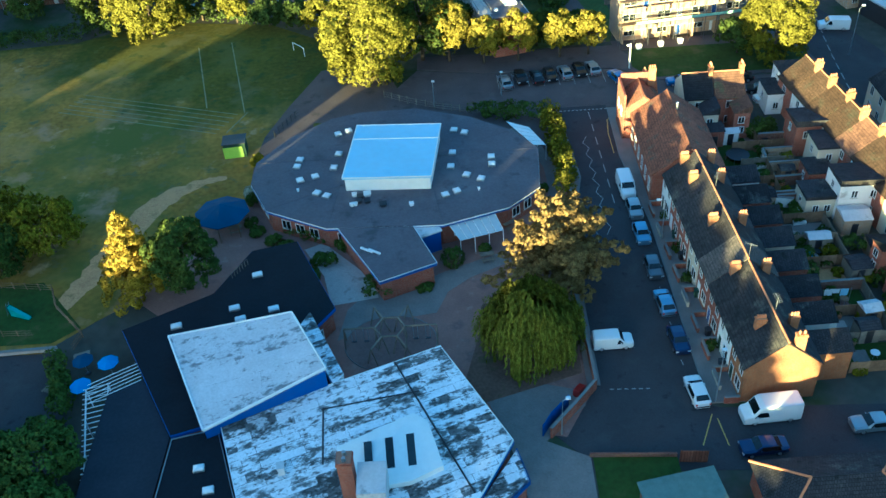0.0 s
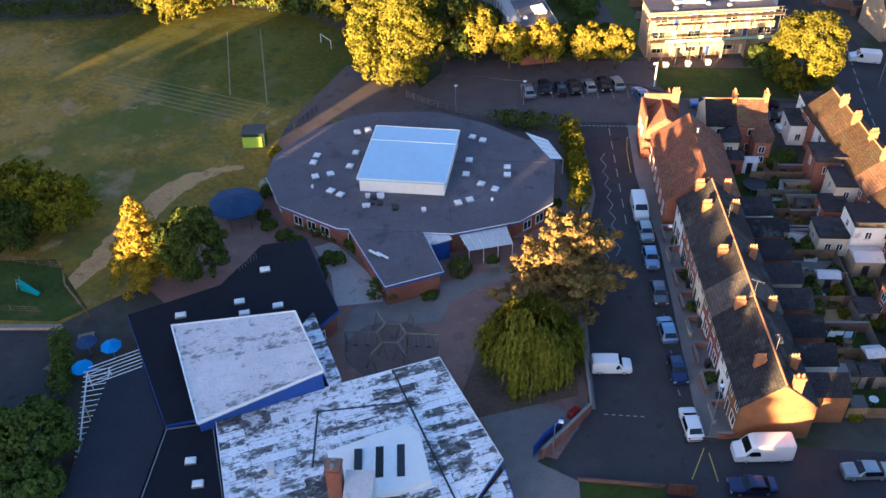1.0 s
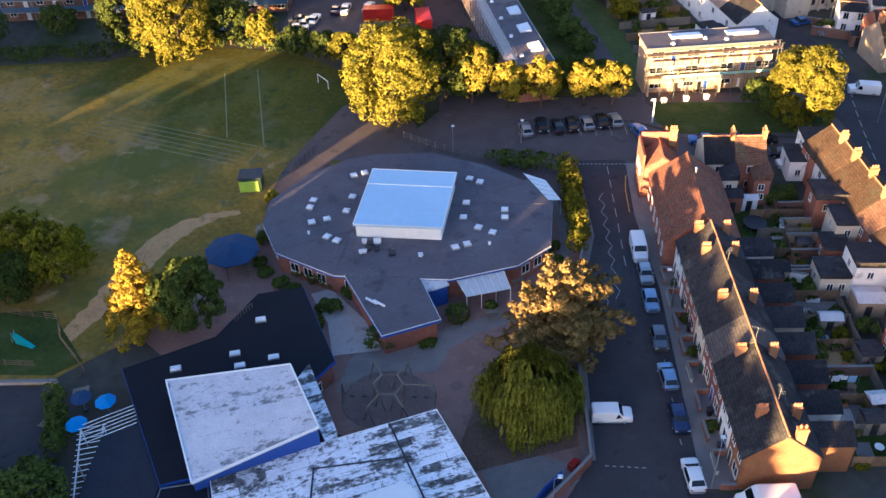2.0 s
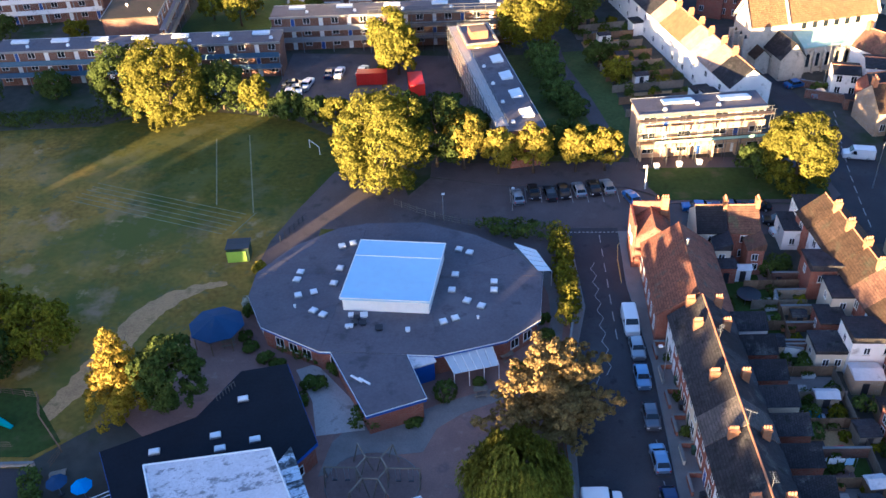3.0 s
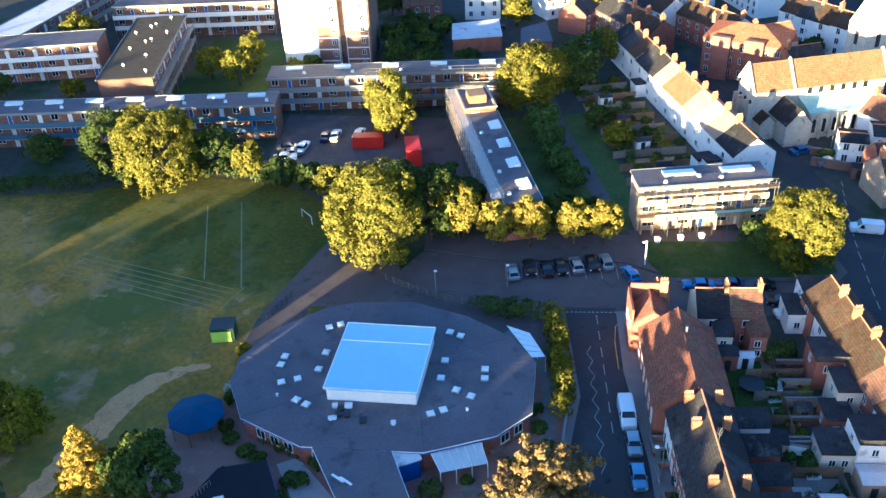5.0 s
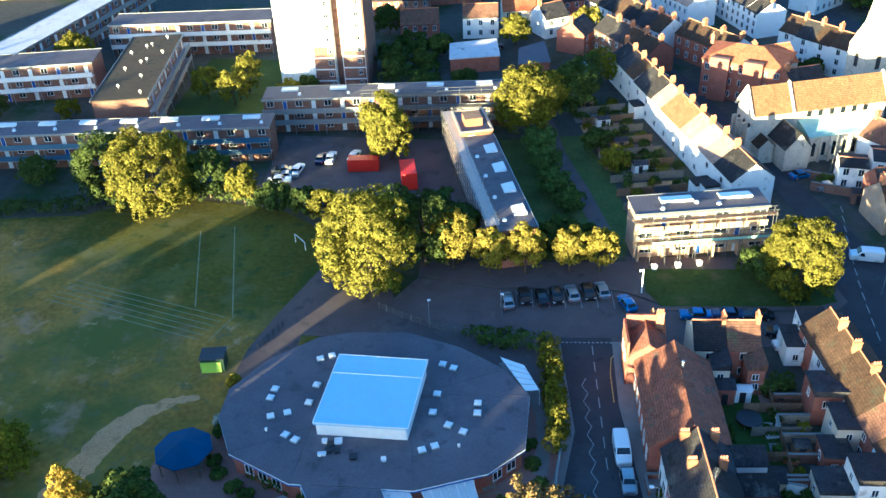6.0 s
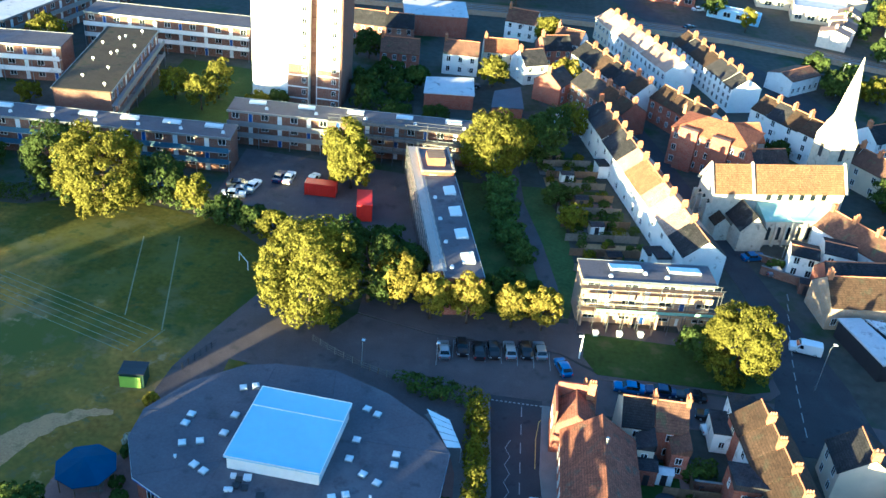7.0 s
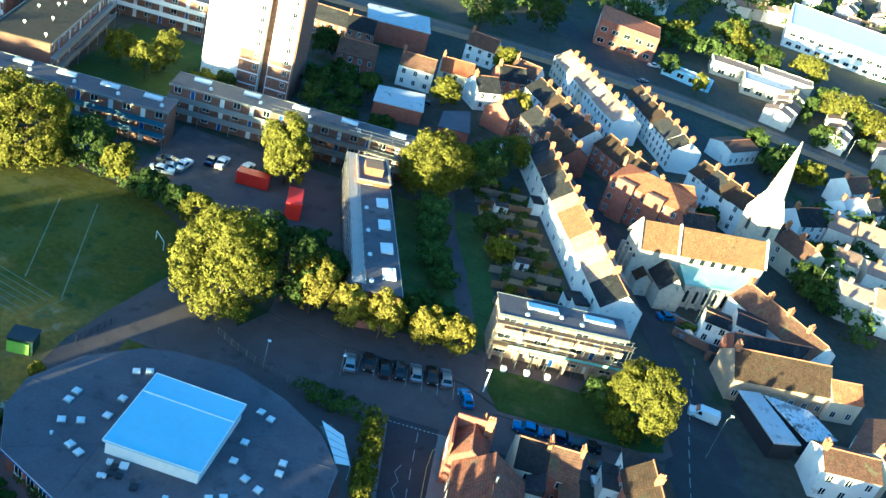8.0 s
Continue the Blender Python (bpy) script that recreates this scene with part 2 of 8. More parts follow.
M_PINK = mat("pinkish_render", (0.44, 0.31, 0.2), 0.85, vary=0.18, scale=0.5, spots=[((0.3, 0.2, 0.14), 0.5, 0.05)])
M_TILE = course_mat("brown_tile", (0.14, 0.078, 0.05), 0.3, 0.8, spots=[((0.12, 0.12, 0.06), 0.5, 0.05)])
M_RUST = course_mat("rust_tile", (0.2, 0.088, 0.052), 0.3, 0.8, spots=[((0.13, 0.1, 0.07), 0.5, 0.06)])
M_ORANGE = course_mat("orange_tile", (0.36, 0.13, 0.05), 0.3, 0.8)
M_TAWNY = course_mat("tawny_tile", (0.19, 0.105, 0.045), 0.26, 0.85, spots=[((0.14, 0.1, 0.05), 0.5, 0.05)])
M_COPPER = mat("green_copper_sheet", (0.33, 0.5, 0.43), 0.6, vary=0.18, scale=0.5, spots=[((0.5, 0.52, 0.48), 0.5, 0.05)])
M_FELT = mat("roof_felt", (0.112, 0.102, 0.117), 0.75, vary=0.18, scale=0.25, fine=3, spots=[((0.15, 0.138, 0.152), 0.1, 0.06), ((0.075, 0.069, 0.076), 0.35, 0.05)])
M_NAVYFELT = mat("dark_blue_felt", (0.028, 0.031, 0.042), 0.9, vary=0.2, scale=0.3, fine=3)
M_BROWNFELT = mat("mossy_brown_felt", (0.075, 0.06, 0.04), 0.9, vary=0.3, scale=0.4, fine=3, spots=[((0.04, 0.045, 0.025), 0.4, 0.06)])
M_BLACKFELT = mat("black_felt", (0.012, 0.014, 0.02), 0.95, vary=0.2, scale=0.3, fine=3)
M_PALEFELT = mat("mossy_pale_felt", (0.68, 0.68, 0.7), 0.8, vary=0.18, scale=0.4, fine=3, spots=[((0.04, 0.04, 0.038), 0.5, 0.09), ((0.07, 0.07, 0.065), 1.4, 0.07), ((0.3, 0.3, 0.3), 0.25, 0.06)])
M_MOSSFELT = felt_mat("mossy_felt_strips", (0.78, 0.78, 0.8), (0.04, 0.04, 0.038), -22, 0.17)
M_HALLFELT = felt_mat("stained_felt_strips", (0.58, 0.57, 0.59), (0.16, 0.16, 0.17), -12, 0.09, 2.4, 9.0)
M_LIGHTFELT = mat("pale_felt", (0.55, 0.54, 0.55), 0.75, vary=0.12, scale=0.4, fine=3, spots=[((0.25, 0.25, 0.26), 0.5, 0.03)])
# pale blue; on the white membrane roof it paints the reflected sky
M_BLUEROOF = mat("sky_blue_tint", (0.42, 0.6, 0.76), 0.28, vary=0.06, scale=0.2, fine=1.0, bump=0.03)
M_WHITE = mat("white_paint", (0.78, 0.78, 0.76), 0.5, vary=0.06)
M_BLUE = mat("blue_paint", (0.03, 0.08, 0.32), 0.5, vary=0.12)
M_BALCONY = mat("blue_grey_balcony", (0.07, 0.13, 0.2), 0.6, vary=0.2)
M_NET = mat("pale_green_net", (0.3, 0.5, 0.42), 0.7, vary=0.15)
M_GREY = mat("grey_metal", (0.32, 0.33, 0.34), 0.45, 0.6, vary=0.12)
M_TUBE = mat("dull_scaffold_tube", (0.13, 0.13, 0.13), 0.6, 0.3, vary=0.2)
M_DARK = mat("dark_paint", (0.025, 0.025, 0.03), 0.5, vary=0.15)
M_GLASS = glass_mat("window_glass")
M_SKYLIGHT = mat("skylight_dome", (0.7, 0.72, 0.74), 0.25, vary=0.1, bump=0)
M_POLY = mat("polycarbonate", (0.5, 0.53, 0.55), 0.3, vary=0.08, bump=0)
M_CLAY = mat("clay_pot", (0.5, 0.22, 0.1), 0.8, vary=0.2, scale=3)
M_WOOD = mat("weathered_wood", (0.19, 0.125, 0.072), 0.85, vary=0.3, scale=2, object_vary=0.3)
M_TIMBER = mat("grey_timber", (0.2, 0.17, 0.13), 0.85, vary=0.25, scale=2, object_vary=0.2)
M_ASPHALT = mat("asphalt", (0.054, 0.051, 0.054), 0.9, vary=0.2, scale=0.25, fine=8, spots=[((0.07, 0.067, 0.067), 0.15, 0.05), ((0.03, 0.03, 0.033), 0.6, 0.02)])
M_CARPARK = mat("worn_asphalt", (0.108, 0.088, 0.084), 0.9, vary=0.2, scale=0.25, fine=6, spots=[((0.075, 0.064, 0.062), 0.3, 0.05), ((0.14, 0.115, 0.105), 0.2, 0.04)])
M_PAVE = mat("pavement_slabs", (0.21, 0.188, 0.17), 0.9, vary=0.18, scale=0.6, fine=6)
M_PALEPAVE = mat("pale_concrete", (0.46, 0.41, 0.37), 0.9, vary=0.15, scale=0.4, fine=5, spots=[((0.27, 0.235, 0.21), 0.4, 0.05)])
M_REDPATH = mat("red_tarmac", (0.25, 0.155, 0.125), 0.9, vary=0.18, scale=0.3, fine=6, spots=[((0.165, 0.11, 0.095), 0.3, 0.06), ((0.3, 0.21, 0.17), 0.6, 0.03)])
M_KERB = mat("kerb_stone", (0.2, 0.195, 0.185), 0.9, vary=0.15)
M_LINE = mat("road_paint", (0.28, 0.275, 0.26), 0.7, vary=0.3, scale=3)
M_YELLOW = mat("yellow_road_paint", (0.5, 0.36, 0.08), 0.7, vary=0.3, scale=3)
M_GRASS = mat("dry_grass", (0.25, 0.16, 0.026), 0.95, vary=0.4, scale=0.09, fine=1.2, bump=0.5, spots=[((0.29, 0.2, 0.075), 0.045, 0.1), ((0.1, 0.108, 0.02), 0.03, 0.13), ((0.3, 0.2, 0.1), 0.1, 0.05), ((0.13, 0.12, 0.045), 0.35, 0.06), ((0.35, 0.25, 0.12), 0.22, 0.01)])
def far_end_tone(m, colour):
    """Mixes a darker, greener tone into grass towards the far end of the field, with a ragged edge."""
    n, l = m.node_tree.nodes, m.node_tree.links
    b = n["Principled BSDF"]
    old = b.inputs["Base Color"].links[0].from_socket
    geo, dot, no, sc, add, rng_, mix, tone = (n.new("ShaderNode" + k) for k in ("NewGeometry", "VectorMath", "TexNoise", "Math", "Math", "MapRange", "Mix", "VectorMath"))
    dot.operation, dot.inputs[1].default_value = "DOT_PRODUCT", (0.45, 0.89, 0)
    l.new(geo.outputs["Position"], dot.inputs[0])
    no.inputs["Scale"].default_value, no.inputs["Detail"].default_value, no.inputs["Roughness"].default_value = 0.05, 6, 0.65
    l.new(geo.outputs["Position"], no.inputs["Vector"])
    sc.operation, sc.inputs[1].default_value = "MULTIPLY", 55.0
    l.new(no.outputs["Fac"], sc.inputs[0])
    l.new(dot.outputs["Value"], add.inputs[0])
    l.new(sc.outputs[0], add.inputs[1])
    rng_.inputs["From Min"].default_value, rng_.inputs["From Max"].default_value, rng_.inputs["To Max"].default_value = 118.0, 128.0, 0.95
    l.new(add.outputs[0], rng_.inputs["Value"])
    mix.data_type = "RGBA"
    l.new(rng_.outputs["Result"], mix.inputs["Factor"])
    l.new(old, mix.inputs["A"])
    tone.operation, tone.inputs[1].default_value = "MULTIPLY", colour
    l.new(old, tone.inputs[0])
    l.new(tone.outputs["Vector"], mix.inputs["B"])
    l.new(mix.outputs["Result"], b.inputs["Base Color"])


far_end_tone(M_GRASS, (0.31, 0.5, 0.3))
M_LUSH = mat("lush_lawn_grass", (0.08, 0.1, 0.026), 0.95, vary=0.3, scale=0.2, fine=1.5, bump=0.4, spots=[((0.12, 0.12, 0.035), 0.2, 0.04)])
M_LAWN = mat("lawn_grass", (0.045, 0.067, 0.012), 0.95, vary=0.3, scale=0.2, fine=1.5, bump=0.4, spots=[((0.09, 0.085, 0.03), 0.2, 0.04)])
M_GROUND = mat("town_ground", (0.07, 0.068, 0.055), 0.95, vary=0.3, scale=0.05, fine=0.6, bump=0.3, spots=[((0.035, 0.055, 0.018), 0.05, 0.08), ((0.09, 0.085, 0.08), 0.08, 0.03)])
M_SOIL = mat("bare_soil", (0.42, 0.26, 0.115), 0.95, vary=0.3, scale=0.4, fine=4, spots=[((0.2, 0.145, 0.055), 0.4, 0.08), ((0.46, 0.28, 0.12), 0.2, 0.06)])
M_PAD = mat("rubber_pad", (0.17, 0.12, 0.105), 0.9, vary=0.2, scale=0.5, fine=4)
M_BED = mat("bark_bed", (0.15, 0.098, 0.068), 0.95, vary=0.3, scale=0.4, fine=3, spots=[((0.075, 0.085, 0.025), 0.25, 0.06)])
M_TYRE = mat("tyre_rubber", (0.015, 0.015, 0.016), 0.9, vary=0.1)
M_RIM = mat("alloy_rim", (0.5, 0.5, 0.52), 0.35, 0.8, vary=0.1)
M_CARGLASS = glass_mat("car_glass", (0.012, 0.015, 0.018), 0.06)
M_LAMP = mat("head_lamp_glass", (0.7, 0.7, 0.7), 0.15, bump=0)
M_TAIL = mat("tail_lamp_red", (0.35, 0.02, 0.02), 0.3, bump=0)
M_BARK = mat("tree_bark", (0.1, 0.075, 0.05), 0.95, vary=0.3, scale=2, fine=10, bump=0.5)
# leaf colours hold sun and shade: yellower for lit crowns, darker for shaded ones
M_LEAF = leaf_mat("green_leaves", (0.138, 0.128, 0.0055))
M_LEAF_DARK = leaf_mat("shade_green_leaves", (0.056, 0.075, 0.0125))
M_LEAF_YEL = leaf_mat("sun_yellow_leaves", (0.215, 0.178, 0.009))
# blue cedar needles, with the gold of low sun put into their colour
M_LEAF_CEDAR = leaf_mat("sun_gold_needles", (0.205, 0.142, 0.045))
M_LEAF_WILLOW = leaf_mat("willow_leaves", (0.14, 0.142, 0.013))
M_LEAF_BIRCH = leaf_mat("birch_leaves", (0.3, 0.215, 0.011))
M_LEAF_FRESH = leaf_mat("fresh_green_leaves", (0.085, 0.115, 0.021))
M_LEAF_PALE = leaf_mat("pale_blossom", (0.4, 0.4, 0.3))
M_LEAF_HEDGE = leaf_mat("hedge_leaves", (0.075, 0.1, 0.017))
M_RED = mat("red_container_paint", (0.55, 0.025, 0.012), 0.45, vary=0.12)
M_BLUECLOTH = mat("blue_cloth", (0.03, 0.25, 0.6), 0.7, vary=0.1)
M_NAVYCLOTH = mat("navy_canvas", (0.03, 0.06, 0.13), 0.8, vary=0.15, scale=0.6)
M_LIME = mat("lime_cloth", (0.42, 0.62, 0.05), 0.7, vary=0.1)
M_DKGREEN = mat("dark_green_paint", (0.02, 0.05, 0.03), 0.6, vary=0.15)


def car_paint(name, colour, metal=0.3):
    return mat(name, colour, 0.3, metal, vary=0.04, scale=1, bump=0, coat=0.6)


P_WHITE, P_SILVER, P_BLACK = car_paint("white_car_paint", (0.75, 0.75, 0.74), 0), car_paint("silver_car_paint", (0.33, 0.35, 0.37), 0.6), car_paint("black_car_paint", (0.014, 0.014, 0.017))
P_BLUE, P_NAVY, P_GREY = car_paint("blue_car_paint", (0.04, 0.13, 0.36)), car_paint("navy_car_paint", (0.012, 0.025, 0.09)), car_paint("grey_car_paint", (0.12, 0.13, 0.15), 0.6)
P_RED = car_paint("red_car_paint", (0.3, 0.02, 0.02))
P_LBLUE = car_paint("light_blue_car_paint", (0.2, 0.3, 0.45), 0.5)


# ---- ground, roads, pavements ----
sheet("ground", [(-3000, -2000), (3000, -2000), (3000, 4000), (-3000, 4000)], 0.0, M_GROUND, "mottled town ground of grass, soil and yards", "ground", 1.0)
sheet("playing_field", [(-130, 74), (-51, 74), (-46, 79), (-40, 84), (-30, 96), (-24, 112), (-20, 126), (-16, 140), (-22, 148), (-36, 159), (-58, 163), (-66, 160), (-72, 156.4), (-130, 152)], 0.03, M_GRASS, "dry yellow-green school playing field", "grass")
sheet("street", [(12.3, 54), (22.8, 54), (22.6, 92), (21.2, 108), (21.4, 122), (14.0, 122), (14.6, 112), (15.2, 103), (13.4, 94), (12.3, 80)], 0.05, M_ASPHALT, "dark asphalt residential street with parked cars", "road")
sheet("side_street", [(9.4, 55.4), (9.4, 53.6), (90, 50.5), (90, 58.4), (24, 60.8), (22.8, 61.2), (12.3, 66), (11.6, 64.2), (6.9, 58.2)], 0.045, M_ASPHALT, "dark asphalt side street beside the gable end", "road")
sheet("cross_street", [(-14, 126.5), (-6, 124.6), (0, 122.6), (8, 121.2), (24, 121), (58, 120), (110, 113), (110, 121), (70, 126), (56, 128.5), (32, 128.2), (24, 133.4), (4, 134.2), (-8, 137)], 0.04, M_CARPARK, "worn asphalt cross street with a parking bay", "road")
sheet("main_road", [(53, 118), (70, 118), (68, 134), (65, 145), (61, 160), (56.5, 178), (48, 212), (40, 240), (35, 240), (43, 208), (51.5, 176), (56, 158), (58, 144), (56, 130)], 0.055, M_ASPHALT, "wide asphalt main road climbing past a church", "road")
sheet("far_road", [(98, 196), (150, 150), (160, 160), (112, 214), (100, 240), (92, 262), (60, 318), (36, 372), (24, 372), (50, 318), (78, 268), (92, 232)], 0.05, M_ASPHALT, "broad asphalt road through the town", "road")
sheet("pavement_east", [(22.8, 61.4), (26.6, 61.4), (25.6, 96), (23.6, 110), (23.4, 121), (21.4, 121), (21.2, 108), (22.6, 92)], 0.16, M_PAVE, "grey slab pavement before the terrace", "pavement")
sheet("pavement_west", [(10.9, 64.6), (12.3, 64.6), (12.3, 80), (13.4, 94), (15.2, 103), (14.6, 112), (14.0, 121), (12.6, 121), (13.2, 112), (13.8, 103), (12.0, 94), (10.9, 80)], 0.15, M_PAVE, "grey slab pavement beside the school wall", "pavement")
sheet("pavement_north", [(-8, 137.2), (4, 134.4), (24, 133.6), (30, 130.2), (30, 133), (25.5, 141.5), (-8, 141.5)], 0.14, M_CARPARK, "grey-brown pavement under a row of small trees", "pavement")
sheet("verge", [(29.6, 129.6), (52, 129.8), (55.5, 131), (55.5, 136), (52, 139.5), (28, 139.5), (27.5, 133.5)], 0.17, M_LAWN, "green grass verge beside the road", "grass")
sheet("pavement_verge", [(27.6, 128.6), (55, 129.0), (57, 131), (55.8, 140), (54.5, 140), (55.5, 131), (52, 129.8), (29.6, 129.6)], 0.13, M_CARPARK, "narrow grey pavement round a grass verge", "pavement")
sheet("pavement_flats", [(25.5, 139.5), (54.5, 139.5), (53.8, 143), (25.5, 143)], 0.12, M_CARPARK, "tarmac forecourt before rendered flats", "pavement")
sheet("hall_path", strip_poly([(10.6, 95.5), (11.4, 101), (11.2, 106), (9.6, 111.5), (6.0, 116.5)], 0.9), 0.075, M_PAVE, "narrow grey path between hall and hedge", "path")
# school grounds
sheet("playground", [(-31.2, 118.7), (-31.8, 112.6), (-31.5, 106.8), (-24, 112), (-24, 122), (-14, 121), (0, 118), (12, 108), (12.4, 121.6), (2, 123.0), (-6, 125.6), (-10, 127), (-12, 134), (-18, 141), (-24.4, 139), (-28.6, 127.4)], 0.06, M_CARPARK, "grey tarmac playground round the school hall", "pavement")
sheet("school_path", [(-44, 84), (-30, 72), (-10, 66), (0, 60), (8, 58), (12, 65), (12, 80), (13, 98), (12, 108), (2, 114), (-20, 116), (-29, 108), (-31.5, 101), (-37.5, 97.5), (-38, 90)], 0.05, M_REDPATH, "reddish tarmac paths between the school buildings", "pavement")
sheet("school_apron", [(-1.0, 67.5), (10.4, 64.0), (10.4, 62), (5.9, 57.6), (10, 55.4), (10, 44), (0, 44), (3.5, 51), (2.6, 56)], 0.075, M_PAVE, "grey paved school entrance apron", "pavement")
sheet("link_path", [(-17.6, 79.4), (-12.0, 80.4), (-12.6, 83.4), (-14.4, 85.6), (-19.6, 91.6), (-22.0, 90.4), (-19.0, 85.0)], 0.08, M_PALEPAVE, "pale concrete path linking two school buildings", "pavement")
sheet("flower_lawn", [(-3, 62), (10.6, 66.5), (10.6, 77), (4, 80), (0, 74)], 0.085, M_BED, "bare bark-strewn ground under a willow", "ground")
sheet("front_garden", [(10.2, 55.3), (18.3, 55.0), (18.6, 44), (10.2, 44)], 0.09, M_LAWN, "walled front lawn by the side street", "grass")
sheet("play_lawn", [(-66, 75.6), (-50.4, 75.6), (-47.6, 78), (-55, 86.8), (-66, 86)], 0.07, M_LAWN, "small fenced play lawn", "grass")
sheet("yard", [(-75, 40), (-44, 40), (-44.5, 63), (-50, 73.9), (-75, 73.2)], 0.06, M_ASPHALT, "dark tarmac school yard", "pavement")
sheet("flats_car_park", [(-41, 168), (-32, 160), (-10, 156), (0, 160), (-3, 186), (-41, 189)], 0.06, M_CARPARK, "asphalt car park between the flats", "pavement")
sheet("flats_green", [(10, 142), (25.4, 143.2), (27.6, 152), (25.4, 172), (20.6, 188), (4.5, 186)], 0.06, M_LUSH, "shaded lawn beside a block of flats", "grass")
sheet("footpath", strip_poly([(23.2, 143), (22.2, 152), (19.6, 165), (15.8, 180), (14, 196)], 1.5), 0.09, M_CARPARK, "grey footpath across the lawn", "path")
_track = [(-35.4, 108.5, 0.45), (-39.0, 107.2, 1.0), (-42.2, 105.0, 1.5), (-45.1, 100.8, 1.9), (-46.8, 95.0, 2.0), (-48.5, 89.5, 1.8), (-50.3, 84.4, 1.5), (-51.8, 80.2, 0.9)]
_left, _right = [], []
for (xa, ya, ha), (xb, yb, hb) in zip(_track, _track[1:]):
    for q in range(8):
        f = q / 8
        cx, cy, hh = xa + (xb - xa) * f, ya + (yb - ya) * f, ha + (hb - ha) * f
        n2 = Vector((ya - yb, xb - xa)).normalized()
        jit = noise.noise(Vector((cx * 0.9, cy * 0.9, 3.0)))
        _left.append((cx + n2.x * (hh + 0.7 * jit), cy + n2.y * (hh + 0.7 * jit)))
        jit = noise.noise(Vector((cx * 0.9, cy * 0.9, 9.0)))
        _right.append((cx - n2.x * (hh + 0.7 * jit), cy - n2.y * (hh + 0.7 * jit)))
sheet("worn_track", _right + _left[::-1], 0.05, M_SOIL, "curved worn earth track over the field", "path")
sheet("inner_court", [(-70, 196), (-46, 194), (-50, 232), (-70, 234)], 0.06, M_LAWN, "green court enclosed by flats", "grass")
sheet("school_court", [(-16.4, 73.4), (-15.6, 78.4), (-12.6, 82.8), (-9.6, 81.4), (-3.8, 84.6), (2.6, 87.4), (4.4, 85.8), (-0.8, 83.2), (-3.6, 80.8), (-5.0, 77.2), (-10.2, 76.4)], 0.07, M_PAVE, "grey paved court between school wings", "pavement")


# ---- small building parts shared by many ----
def window_meshes(w, h, frame=0.07):
    """A casement: frame, glass. Faces -y, standing on z = 0, its back on y = 0."""
    fb = bmesh.new()
    for x0, z0, x1, z1 in ((0, 0, w, frame), (0, h - frame, w, h), (0, frame, frame, h - frame), (w - frame, frame, w, h - frame), (w / 2 - frame / 2, frame, w / 2 + frame / 2, h - frame)):
        box(fb, x0, -0.05, z0, x1, 0.03, z1)
    gb = bmesh.new()
    box(gb, frame, -0.015, frame, w - frame, 0.02, h - frame)
    sb = bmesh.new()
    box(sb, -0.06, -0.12, -0.08, w + 0.06, 0.03, 0)
    return mesh_of("window_frame", fb, M_WHITE), mesh_of("pane", gb, M_GLASS), mesh_of("sill", sb, M_STONE)


_windows = {}


def window(parent, x, y, z, w, h, face=0.0, sill=True):
    """A window on a wall: x, y, z of its lower left seen from outside; face: degrees the wall is turned (0 faces -y)."""
    key = (round(w, 2), round(h, 2))
    if key not in _windows:
        _windows[key] = window_meshes(*key)
    f, g, s = _windows[key]
    ob = part("window", f, M_WHITE, parent, at=pose(x, y, z, 0, 0, face))
    part("pane", g, M_GLASS, ob)
    if sill:
        part("sill", s, M_STONE, ob)
    return ob


_doors = {}


def door(parent, x, y, z, w, h, material, face=0.0):
    key = (round(w, 2), round(h, 2), material.name)
    if key not in _doors:
        fb, lb = bmesh.new(), bmesh.new()
        for x0, z0, x1, z1 in ((0, h - 0.08, w, h), (0, 0, 0.08, h - 0.08), (w - 0.08, 0, w, h - 0.08)):
            box(fb, x0, -0.05, z0, x1, 0.03, z1)
        box(lb, 0.08, -0.02, 0.0, w - 0.08, 0.02, h - 0.08)
        for i in range(2):
            for j in range(2):
                box(lb, 0.16 + i * (w - 0.26) / 2, -0.035, 0.2 + j * 0.85, 0.08 + (i + 1) * (w - 0.26) / 2, -0.021, 0.9 + j * 0.85)
        _doors[key] = mesh_of("door_frame", fb, M_WHITE), mesh_of("leaf", lb, material)
    f, leaf = _doors[key]
    ob = part("door", f, M_WHITE, parent, at=pose(x, y, z, 0, 0, face))
    part("leaf", leaf, material, ob)
    return ob


def wall_windows(parent, a, b, z, w, h, step, inset=0.8, sill=True):
    """A row of windows along the wall from a to b, seen from outside with a on the left."""
    a, b = Vector((*a, 0)), Vector((*b, 0))
    d = b - a
    n = int((d.length - 2 * inset + (step - w)) // step)
    if n < 1:
        return
    u = d.normalized()
    face = math.degrees(math.atan2(u.y, u.x))
    start = (d.length - (n - 1) * step - w) / 2
    for i in range(n):
        p = a + u * (start + i * step)
        window(parent, p.x, p.y, z, w, h, face, sill)


def ring_wall(parent, poly, z0, z1, thick, material, name="wall"):
    """Each wall of a building as a part of its own, mitred at the corners."""
    k = len(poly)
    inner = []
    for i in range(k):
        p, a, b = (Vector((*poly[j % k], 0)) for j in (i, i - 1, i + 1))
        d1, d2 = (p - a).normalized(), (b - p).normalized()
        n1, n2 = Vector((-d1.y, d1.x, 0)), Vector((-d2.y, d2.x, 0))
        s = (n1 + n2).normalized()
        inner.append(p + s * (thick / max(0.3, s.dot(n1))))
    for i in range(k):
        j = (i + 1) % k
        bm = bmesh.new()
        prism(bm, [poly[i], poly[j], inner[j].xy, inner[i].xy], z0, z1)
        part(name, bm, material, parent)


